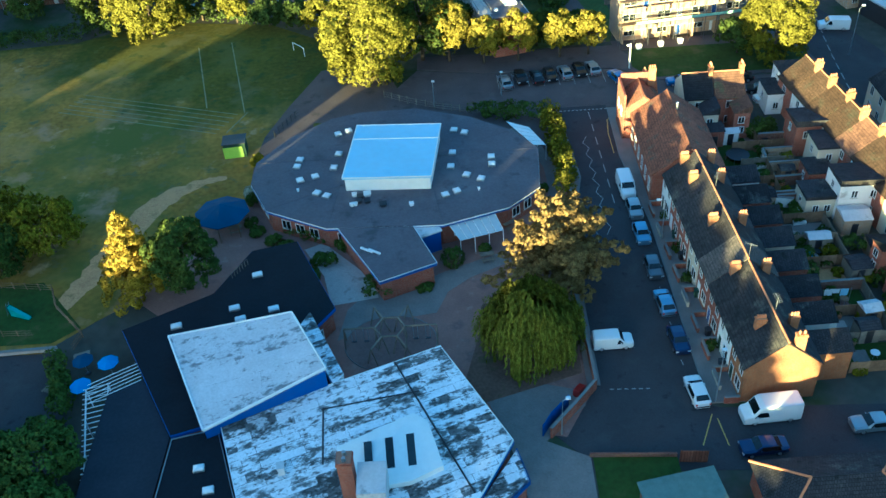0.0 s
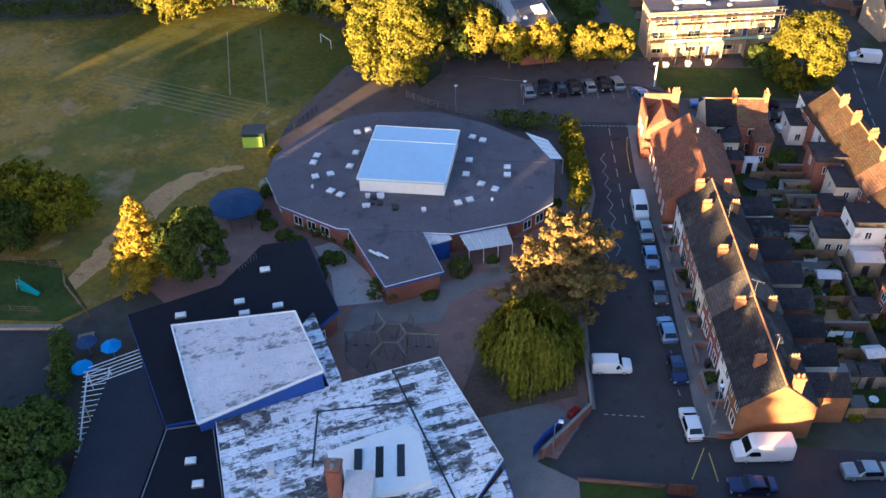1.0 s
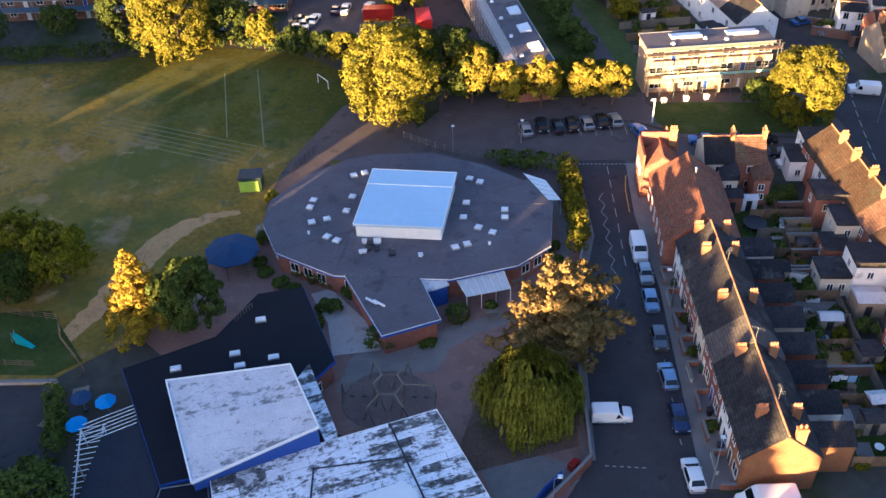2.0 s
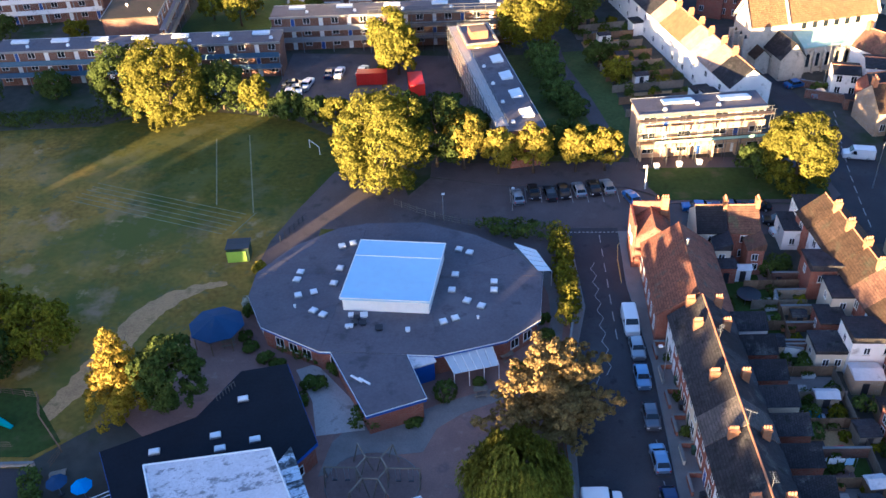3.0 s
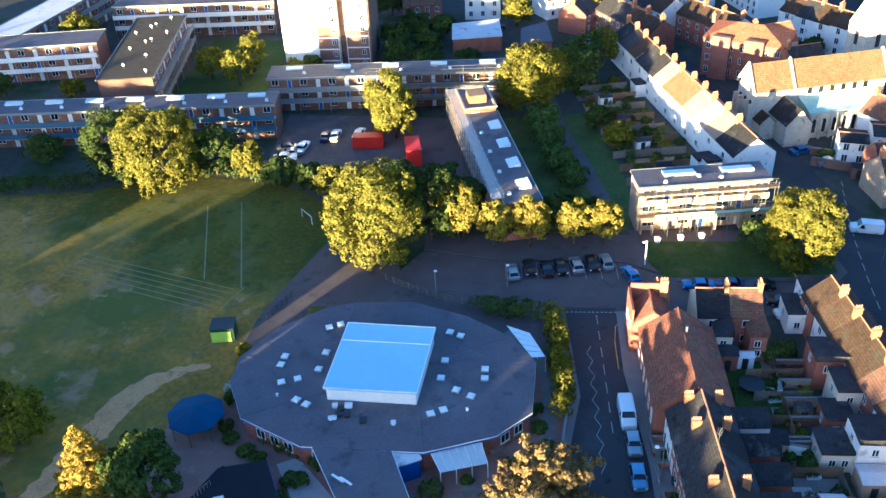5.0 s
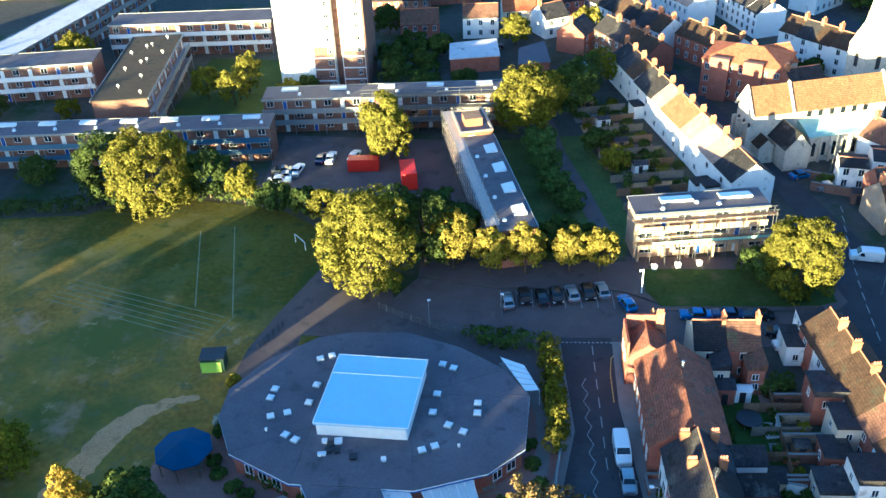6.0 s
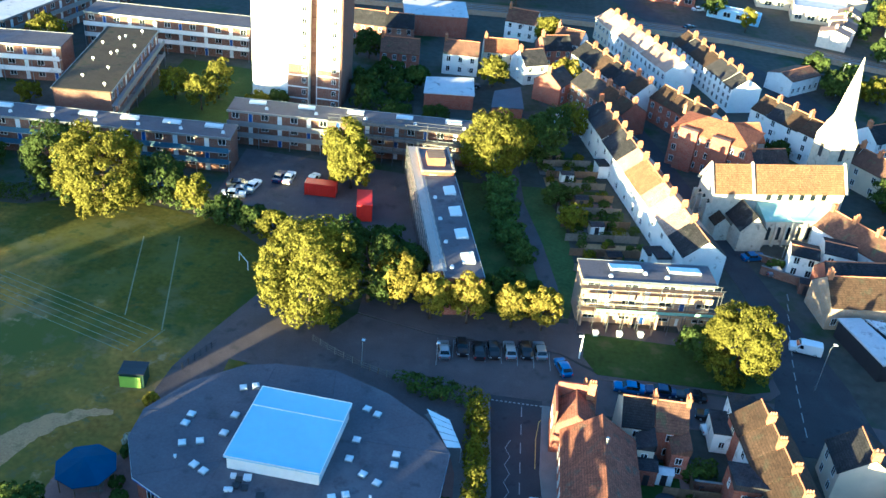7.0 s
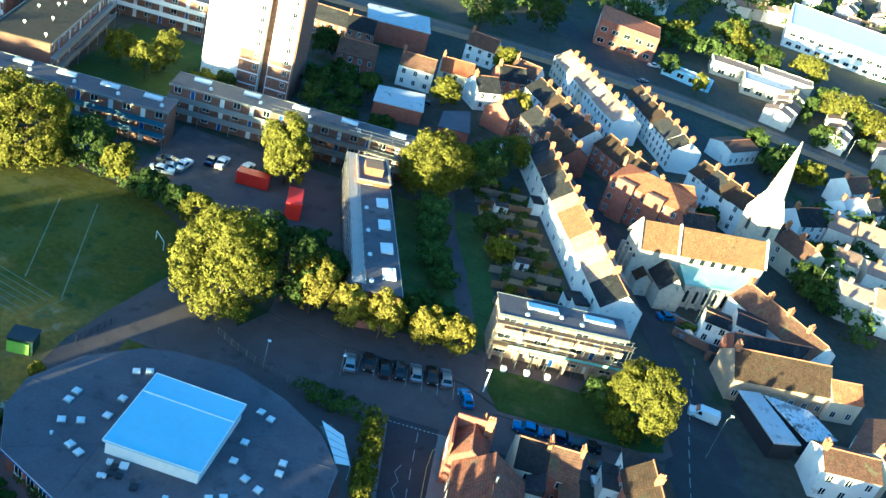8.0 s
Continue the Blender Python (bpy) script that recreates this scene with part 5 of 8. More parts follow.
for k in range(4):
    bm = bmesh.new()
    c = Matrix.Rotation(k * math.pi / 2, 4, "Z")
    vs = [bm.verts.new(c @ Vector(v)) for v in ((3.0, 3.0, 13.5), (0.9, 3.0, 13.5), (3.0, 0.9, 13.5), (1.45, 1.45, 18.4))]
    for f in ((0, 1, 3), (2, 0, 3), (1, 2, 3), (0, 2, 1)):
        bm.faces.new([vs[i] for i in f])
    part("broach", bm, M_STONE, spire)
    bm = bmesh.new()
    box(bm, -0.5, -2.97, 9.6, 0.5, -2.88, 12.4)
    part("belfry_louvre", bm, M_DARK, spire, at=pose(0, 0, 0, 0, 0, 90 * k))


# ---- trees ----
def leaf_cloud(lobes, count, size, seed, droop=0.0, flat=0.35, tufts=20, tuft_size=0.37):
    """Leaves in tufts over the skins of several uneven lobes (x, y, z, rx, ry, rz); returns a mesh."""
    rng = np.random.default_rng(seed)
    areas = np.array([(a * b + b * c + a * c) for *_, a, b, c in lobes])
    pick = rng.choice(len(lobes), count, p=areas / areas.sum())
    L = np.array(lobes, float)[pick]
    # every lobe carries tufts on its skin; leaves sit on the skin of a tuft
    T = tufts
    td = rng.normal(size=(len(lobes), T, 3))
    td /= np.linalg.norm(td, axis=2)[:, :, None]
    td[:, :, 2] = np.where(td[:, :, 2] < -0.5, -td[:, :, 2] * 0.6, td[:, :, 2])
    grow = rng.uniform(0.75, 1.15, (len(lobes), T))
    k = rng.integers(0, T, count)
    td, grow = td[pick, k], grow[pick, k]
    d = rng.normal(size=(count, 3))
    d /= np.linalg.norm(d, axis=1)[:, None]
    d = np.where(((d * td).sum(1) < -0.15)[:, None], -d, d)
    small = np.minimum(L[:, 3:], L[:, 3:].mean(1)[:, None]) * tuft_size * grow[:, None]
    c = L[:, :3] + td * L[:, 3:] * (0.84 * grow ** 0.5)[:, None] + d * small * rng.uniform(0.75, 1.05, count)[:, None]
    n = d * 0.9 + td * 0.45 + rng.normal(size=(count, 3)) * 0.42 + np.array([0, 0, 0.15])
    n /= np.linalg.norm(n, axis=1)[:, None]
    t = np.cross(n, rng.normal(size=(count, 3)))
    if droop:
        t = t * (1 - droop) + np.array([0, 0, -1.0]) * droop * 1.5
        t -= n * (t * n).sum(1)[:, None]
    t /= np.linalg.norm(t, axis=1)[:, None] + 1e-9
    b = np.cross(n, t)
    s = size * rng.uniform(0.6, 1.4, count)[:, None]
    k = 2.2 if droop else 1.0
    v = np.stack([c - t * s * k, c + b * s * 0.62 - n * s * flat * 0.4, c + t * s * k, c - b * s * 0.62 - n * s * flat * 0.4], 1).reshape(-1, 3)
    me = bpy.data.meshes.new("crown")
    me.vertices.add(count * 4)
    me.vertices.foreach_set("co", v.ravel())
    me.loops.add(count * 4)
    me.polygons.add(count)
    me.loops.foreach_set("vertex_index", np.arange(count * 4, dtype=np.int32))
    me.polygons.foreach_set("loop_start", np.arange(0, count * 4, 4, dtype=np.int32))
    me.update()
    me.validate()
    return me


def crown_lobes(h, r, base, seed, n=14, kind="round"):
    rng = random.Random(seed)
    mid, half = (base + h) / 2, (h - base) / 2
    out = [(0, 0, mid, r * 0.76, r * 0.76, half * 0.84)]
    for i in range(n):
        a, z = i * 2.4 + rng.uniform(-0.25, 0.25), -0.8 + 1.7 * (i + 0.5) / n + rng.uniform(-0.08, 0.08)
        if kind == "cone":
            q = r * 0.62 * (1 - (z + 1) / 2.3)
        else:
            q = r * 0.69 * math.sqrt(max(0.1, 1 - z * z))
        s = r * rng.uniform(0.23, 0.32) * (1.12 if n < 16 else 1.0)
        out.append((q * math.cos(a), q * math.sin(a), mid + z * half * 0.82, s, s, s * rng.uniform(0.7, 1.0)))
    return out


def trunk_mesh(h, r0, spread, seed, limbs=7):
    rng = random.Random(seed)
    bm = bmesh.new()
    rings = []
    for i in range(6):
        z = h * i / 5
        r = r0 * (1.25 if i == 0 else 1 - 0.75 * i / 5)
        ox, oy = 0.05 * h * math.sin(i * 1.3 + seed) * i / 5, 0.05 * h * math.cos(i + seed) * i / 5
        rings.append([(ox + r * math.cos(k * math.tau / 8), oy + r * math.sin(k * math.tau / 8), z) for k in range(8)])
    loft(bm, rings)
    for i in range(limbs):
        a, z = i * 2.4 + rng.random(), h * rng.uniform(0.35, 0.85)
        p = Vector((0, 0, z))
        q = p + Vector((math.cos(a), math.sin(a), 0.7)) * spread * rng.uniform(0.45, 0.7)
        rod(bm, p, q, r0 * 0.35, r0 * 0.12, 5)
        rod(bm, q, q + Vector((math.cos(a + 0.6), math.sin(a + 0.6), 0.5)) * spread * 0.3, r0 * 0.12, r0 * 0.04, 4)
    return bm


def tree(x, y, h, r, label, leaves=M_LEAF, base=None, n=4000, size=0.3, kind="round", seed=1, name="tree", lobes=None, droop=0.0, trunk=None, lobe_count=14, limb=1.0, tufts=20, tuft_size=0.37):
    t = thing(name, pose(x, y, 0, 0, 0, (seed * 67) % 360), label, "tree")
    base = h * 0.18 if base is None else base
    part("trunk", trunk_mesh(h * 0.8, trunk or max(0.12, h * 0.022), r * limb * 0.8, seed), M_BARK, t, smooth=True)
    me = leaf_cloud(lobes or crown_lobes(h, r, base, seed, lobe_count, kind), n, size, seed, droop, tufts=tufts, tuft_size=tuft_size)
    me.materials.append(leaves)
    part("crown", me, leaves, t)
    return t


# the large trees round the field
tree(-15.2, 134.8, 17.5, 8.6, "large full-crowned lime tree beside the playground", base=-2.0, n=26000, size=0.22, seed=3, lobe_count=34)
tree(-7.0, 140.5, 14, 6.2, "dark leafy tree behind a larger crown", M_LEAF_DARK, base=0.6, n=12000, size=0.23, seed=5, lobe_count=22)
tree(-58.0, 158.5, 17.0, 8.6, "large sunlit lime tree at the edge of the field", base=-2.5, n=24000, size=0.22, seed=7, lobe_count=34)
tree(-67.5, 162.5, 14.5, 7.2, "tree coloured dark for shade beside a sunlit one", M_LEAF_DARK, base=-1.5, n=13000, size=0.23, seed=8, lobe_count=22)
tree(-49.5, 163, 10, 5.5, "dark green tree at the edge of the field", M_LEAF_DARK, base=0.4, n=8000, size=0.23, seed=9)
for i, (x, y, h, r) in enumerate(((-2.4, 139.6, 11.5, 4.0), (3.4, 138.0, 8.6, 3.2), (9.2, 138.2, 9.4, 3.5), (16.2, 138.6, 8.4, 3.2), (21.0, 138.8, 8.4, 3.1))):
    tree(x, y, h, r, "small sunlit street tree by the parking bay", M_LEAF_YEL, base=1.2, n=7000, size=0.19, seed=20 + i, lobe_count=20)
tree(50.2, 133.4, 13.8, 6.1, "broad sunlit tree on the verge", base=-1.5, n=20000, size=0.2, seed=31, lobe_count=28)
tree(45.2, 136.0, 6.5, 3.8, "low dark bushy tree on the verge", M_LEAF_DARK, base=0.3, n=3000, seed=32)
tree(-17.0, 177.6, 11.5, 5.0, "sunlit tree in the car park", base=-0.5, n=10000, size=0.22, seed=33, lobe_count=22)
tree(-19.4, 183.0, 13.0, 4.8, "sunlit tree in the car park", base=-0.5, n=9000, size=0.22, seed=34)
tree(10.0, 188.5, 15.0, 7.8, "large sunlit tree beside the flats", base=0.6, n=16000, size=0.24, seed=35, lobe_count=30)
tree(19.5, 199, 12.0, 6.0, "dark tree on the slope behind the flats", M_LEAF_DARK, base=0.6, n=5000, seed=36)
for i, (x, y, h, r, m_) in enumerate(((-36, 158, 5.5, 3.6, M_LEAF_DARK), (-30.5, 157, 5.0, 3.4, M_LEAF_DARK), (-25.5, 154, 6.5, 3.6, M_LEAF), (-42.5, 161.0, 8.0, 3.4, M_LEAF), (-22, 149, 5.5, 3.0, M_LEAF_DARK), (-12.5, 152, 8, 4.0, M_LEAF_DARK), (-5.5, 150, 9, 4.0, M_LEAF_DARK), (-1.0, 146, 8.5, 3.4, M_LEAF_DARK), (12.8, 143.5, 6.4, 3.0, M_LEAF_DARK), (18.6, 143.5, 6.0, 2.8, M_LEAF_DARK), (6.2, 141.5, 6.5, 2.8, M_LEAF_DARK))):
    tree(x, y, h, r, "bushy tree between the field and the flats", m_, base=0.3, n=3200, size=0.3, seed=40 + i)
# school trees
CEDAR = [(0, 0, 12.0, 0.8, 0.8, 1.0), (0, 0, 9.6, 1.2, 1.2, 1.8), (0, 0, 5.0, 2.4, 2.4, 2.6), (0.4, 0.3, 3.0, 4.2, 4.2, 1.2), (0, 0, 6.4, 4.4, 4.4, 0.9), (0, 0, 8.4, 3.2, 3.2, 0.8)]
for i in range(7):
    z = 2.6 + i * 1.5
    reach = 7.9 * (1 - (z / 13.6) ** 2.2)
    limbs = 7 if i < 4 else 5
    for k in range(limbs):
        a = i * 0.9 + k * math.tau / limbs + 0.35 * math.sin(i * 7 + k * 3)
        q = reach * (0.8 + 0.3 * math.sin(i * 5.3 + k * 2.1))
        for f, w, side in ((0.35, 0.16, 0.0), (0.62, 0.17, 0.16), (0.66, 0.15, -0.2), (0.92, 0.11, 0.06), (1.08, 0.06, -0.04)):
            CEDAR.append((q * f * math.cos(a + side), q * f * math.sin(a + side), z + 0.55 * f + 0.2 * math.sin(k * 4.1), q * w + 0.3, q * w + 0.3, 0.32))
t = tree(9.6, 81.2, 12.6, 6.4, "spreading blue cedar with tiered branches", M_LEAF_CEDAR, n=78000, size=0.18, seed=0, lobes=CEDAR, name="cedar_tree", trunk=0.4, limb=0.45, tufts=22, tuft_size=0.3)


def willow_crown(reach, h, strands, seed):
    """Strands that spring from an uneven dome in tresses and hang down, thinning out at their ends."""
    rng = np.random.default_rng(seed)
    tresses = 46
    ta = rng.uniform(0, math.tau, tresses)
    tr_ = np.sqrt(rng.uniform(0.04, 1, tresses)) * reach
    tz = h - 0.36 * h * (tr_ / reach) ** 2.4 + rng.uniform(-0.5, 0.5, tresses)
    tl = np.minimum(tz - 0.35, rng.uniform(2.6, 5.4, tresses) * np.where(tr_ > reach * 0.6, 1.25, 0.7))
    leaves = 24
    pick = rng.integers(0, tresses, strands)
    base = np.stack([np.cos(ta) * tr_, np.sin(ta) * tr_, tz], 1)[pick] + rng.normal(size=(strands, 3)) * np.array([0.5, 0.5, 0.25])
    out = base[:, :2] / (np.linalg.norm(base[:, :2], axis=1)[:, None] + 0.01)
    f = np.linspace(0, 1, leaves)
    drop = tl[pick] * rng.uniform(0.7, 1.05, strands)
    c = np.zeros((strands, leaves, 3))
    bulge = 0.75 * np.sin(np.minimum(f * 2.2, 1.7))
    c[:, :, :2] = base[:, None, :2] + out[:, None, :] * bulge[None, :, None]
    c[:, :, 2] = base[:, None, 2] + 0.35 * np.sin(f * 3.0)[None] * (f < 0.35) - drop[:, None] * f[None] ** 1.3
    c = np.maximum(c.reshape(-1, 3), np.array([-99, -99, 0.15])) + rng.normal(size=(strands * leaves, 3)) * 0.07
    o3 = np.repeat(np.concatenate([out, np.full((strands, 1), 0.35)], 1), leaves, 0)
    n = o3 + rng.normal(size=o3.shape) * 0.35
    n /= np.linalg.norm(n, axis=1)[:, None]
    t = np.array([0, 0, -1.0]) + rng.normal(size=n.shape) * 0.25
    t -= n * (t * n).sum(1)[:, None]
    t /= np.linalg.norm(t, axis=1)[:, None] + 1e-9
    b = np.cross(n, t)
    k, w = rng.uniform(0.22, 0.4, len(c))[:, None], rng.uniform(0.06, 0.12, len(c))[:, None]
    v = np.stack([c - t * k, c + b * w, c + t * k, c - b * w], 1).reshape(-1, 3)
    me = bpy.data.meshes.new("crown")
    me.from_pydata(v.tolist(), [], np.arange(len(v)).reshape(-1, 4).tolist())
    me.materials.append(M_LEAF_WILLOW)
    return me


willow = thing("willow_tree", pose(5.4, 70.6, 0), "weeping willow with hanging foliage", "tree")
part("trunk", trunk_mesh(6.2, 0.28, 2.2, 4), M_BARK, willow, smooth=True)
part("crown", willow_crown(4.4, 8.2, 1600, 5), M_LEAF_WILLOW, willow)
BIRCH = [(r_ * 0.55 * math.cos(k * 2.4), r_ * 0.55 * math.sin(k * 2.4), z_, r_ * 0.5, r_ * 0.5, 0.95) for k, (z_, r_) in enumerate([(1.4 + 0.36 * i, 5.2 * (1 - i / 32) ** 0.85) for i in range(30)])] + [(0, 0, 4, 2.0, 2.0, 3.2), (0, 0, 8, 1.2, 1.2, 3.0)]
tree(-41.4, 83.8, 12.4, 4.2, "golden-green birch beside the school", M_LEAF_BIRCH, n=22000, size=0.15, seed=52, name="birch_tree", lobes=BIRCH)
tree(-35.4, 84.0, 10.4, 4.8, "dark green tree beside a birch", M_LEAF_DARK, base=0.6, n=9000, size=0.22, seed=53, lobe_count=20)
for i, (x, y, h, r, m_) in enumerate(((-55.6, 93.0, 8.0, 5.2, M_LEAF), (-62.0, 95, 8.4, 5.6, M_LEAF), (-61, 89, 7, 4.8, M_LEAF_DARK), (-44.0, 55.5, 7.4, 4.6, M_LEAF_FRESH), (-49.5, 54.0, 8.0, 5.2, M_LEAF_FRESH), (-42.5, 49, 6.4, 4.2, M_LEAF_FRESH), (-54, 58, 4.6, 3.4, M_LEAF_DARK))):
    tree(x, y, h, r, "leafy dark green tree by the school yard", m_, base=0.3, n=8500, size=0.2, seed=60 + i, lobe_count=20)


def bush(x, y, r, h, label, leaves=M_LEAF_HEDGE, seed=1, n=900):
    ob = new("bush", leaf_cloud([(0, 0, h * 0.45, r, r, h * 0.55), (r * 0.4, 0.2 * r, h * 0.5, r * 0.6, r * 0.6, h * 0.45), (-r * 0.35, -0.3 * r, h * 0.45, r * 0.6, r * 0.55, h * 0.45)], n, 0.16, seed))
    ob.data.materials.append(leaves)
    ob.matrix_basis = pose(x, y, -0.06)
    return tagged(ob, label, "bush")


for i, (x, y, r, h) in enumerate(((-12.0, 81.4, 1.9, 2.6), (-2.9, 86.2, 1.4, 2.2), (-16.8, 90.6, 1.3, 1.8), (-21.2, 93.4, 1.7, 2.2), (-23.6, 94.8, 1.6, 2.0), (-18.6, 87.4, 1.1, 1.6), (-19.6, 92.2, 1.1, 1.5), (-20.6, 84.6, 1.2, 1.6), (-6.4, 81.6, 1.0, 0.9), (-27.4, 88.4, 1.2, 1.2), (-24.8, 88.8, 1.1, 1.0), (-30.4, 101.2, 0.9, 2.0), (9.4, 100.2, 1.0, 1.2), (9.8, 97, 1.0, 1.2), (-28.6, 94.2, 1.0, 1.3), (-26.2, 92.2, 1.1, 1.3), (-24.4, 91.0, 1.0, 1.2), (-29.8, 96.4, 0.9, 1.2), (-19.8, 87.6, 1.1, 1.5), (1.2, 88.2, 0.8, 1.1), (6.2, 90.8, 0.9, 1.2), (10.6, 93.6, 1.0, 1.4))):
    bush(x, y, r, h, "clipped green bush beside the school", seed=80 + i)


# the gold leaf colour stands for a spot of sun on this shrub
bush(-30.9, 110.2, 1.0, 2.6, "shrub coloured gold for sunlight at the corner of the hall", M_LEAF_YEL, seed=96)
bush(-31.0, 103.0, 0.8, 1.7, "pale flowering bush beside the hall", M_LEAF_PALE, seed=97, n=500)


def hedge(line, half, h, label, leaves=M_LEAF_HEDGE, seed=1, density=95):
    """A thick uneven hedge along a line."""
    rng = random.Random(seed)
    lobes, total = [], 0
    for a, b in zip(line, line[1:]):
        a, b = Vector(a), Vector(b)
        k = max(1, int((b - a).length / (half * 0.8)))
        total += (b - a).length
        for i in range(k):
            p = a.lerp(b, (i + 0.5) / k)
            hh = h * rng.uniform(0.8, 1.2)
            lobes.append((p.x + rng.uniform(-0.2, 0.2), p.y + rng.uniform(-0.2, 0.2), hh * 0.5, half * 1.15, half * 1.15, hh * 0.55))
    ob = thing("hedge", pose(0, 0, 0), label, "hedge")
    per = max(2, round(4.0 / (half * 0.8)))
    for i in range(0, len(lobes), per):
        me = leaf_cloud(lobes[i:i + per], int(total * density * h * min(per, len(lobes) - i) / len(lobes)), 0.19, seed + i)
        me.materials.append(leaves)
        part("shrub", me, leaves, ob)
    return ob


hedge([(1.0, 121.8), (6, 120.4), (11.6, 119.2)], 1.6, 2.2, "thick dark hedge along the street", seed=1)
hedge([(12.2, 118.8), (12.6, 112), (13.0, 104), (12.4, 99)], 1.35, 3.0, "yellow-green hedge beside the pavement", M_LEAF, seed=2)
hedge([(-38, 158.6), (-44, 161.8), (-60, 164.4)], 1.3, 1.8, "dark hedge between field and flats", seed=3, density=60)
hedge([(-67.5, 160.0), (-73, 158.0), (-100, 156.0)], 1.7, 2.6, "thick dark hedge at the edge of the field", M_LEAF_DARK, seed=6, density=60)
hedge([(-48.4, 72.4), (-46.4, 67.6), (-44.8, 63.2)], 1.1, 2.6, "leafy hedge by the school yard", seed=4)


# unseen trees added behind the school to shade its grounds from the low sun
_u = Vector((math.sin(radians(SUN_AZ + 180)), math.cos(radians(SUN_AZ + 180))))
_v = Vector((_u.y, -_u.x))
# tree heights along the belt: each holds up to its edge
SHADE_BELT = ((-165, 23.0), (-147, 21.4), (-137.5, 14.0), (-121.5, None), (-92, 18.2), (-86, None), (-84, 14.2), (-80, 11.6), (-77, 13.5), (-70, 21.5), (-56, 20.6), (-49, 16.6), (-44.5, 14.2), (-41, 13.8), (-38, 15.0), (-35.5, 17.6), (-31, 20.6), (-25, 20.2), (-11.5, 19.2), (-5.5, 11.6), (999, 22.0))
for i in range(106):
    k = -262 + i * 2.8
    h = next(h for edge, h in SHADE_BELT if k < edge)
    if h is None:
        continue
    h += 0.25 * math.sin(i * 2.3)
    p = _u * (-42 + 2 * math.sin(i * 5.1)) + _v * k
    tree(p.x, p.y, h + 0.4, 2.7, "unseen tall tree added to shade the school", M_LEAF_DARK, base=0.3, n=3400, size=0.7, seed=300 + i, lobe_count=14, tufts=26, tuft_size=0.6)
# lower rows of added unseen trees set close together, where the sun reaches over the belt
for first, last, h0, h1 in ((-135.6, -122.4, 10.3, 13.0), (-89.8, -86.9, 10.9, 11.0), (-86.2, -83.9, 14.2, 14.2)):
    count = round((last - first) / 1.1)
    for i in range(count + 1):
        f = i / count
        p = _u * -42 + _v * (first + (last - first) * f)
        tree(p.x, p.y, h0 + (h1 - h0) * f + 0.4, 1.5, "unseen low tree added to shape the edge of the shade", M_LEAF_DARK, base=0.3, n=2400, size=0.6, seed=420 + i, lobe_count=10, tufts=20, tuft_size=0.6)



# ---- cars and vans ----
CAR_KINDS = {  # length, width, height, bonnet height, profile of the roofline as (x share, z share)
    "hatchback": (4.0, 1.74, 1.47, 0.92, ((0.0, 0.56), (0.04, 0.64), (0.23, 0.71), (0.39, 0.96), (0.55, 1.0), (0.82, 0.96), (0.95, 0.7), (1.0, 0.58))),
    "saloon": (4.5, 1.78, 1.43, 0.9, ((0.0, 0.6), (0.04, 0.64), (0.25, 0.69), (0.41, 0.98), (0.54, 1.0), (0.72, 0.95), (0.85, 0.72), (1.0, 0.66))),
    "small_van": (4.4, 1.8, 1.82, 1.0, ((0.0, 0.5), (0.04, 0.56), (0.22, 0.62), (0.34, 0.96), (0.44, 1.0), (0.95, 0.99), (0.99, 0.93), (1.0, 0.5))),
    "van": (5.0, 1.95, 2.0, 1.1, ((0.0, 0.48), (0.04, 0.54), (0.18, 0.62), (0.31, 0.97), (0.4, 1.0), (0.96, 1.0), (0.99, 0.95), (1.0, 0.45))),
    "large_van": (5.8, 2.05, 2.55, 1.2, ((0.0, 0.4), (0.03, 0.46), (0.13, 0.55), (0.24, 0.9), (0.32, 1.0), (0.97, 1.0), (0.99, 0.96), (1.0, 0.4))),
}


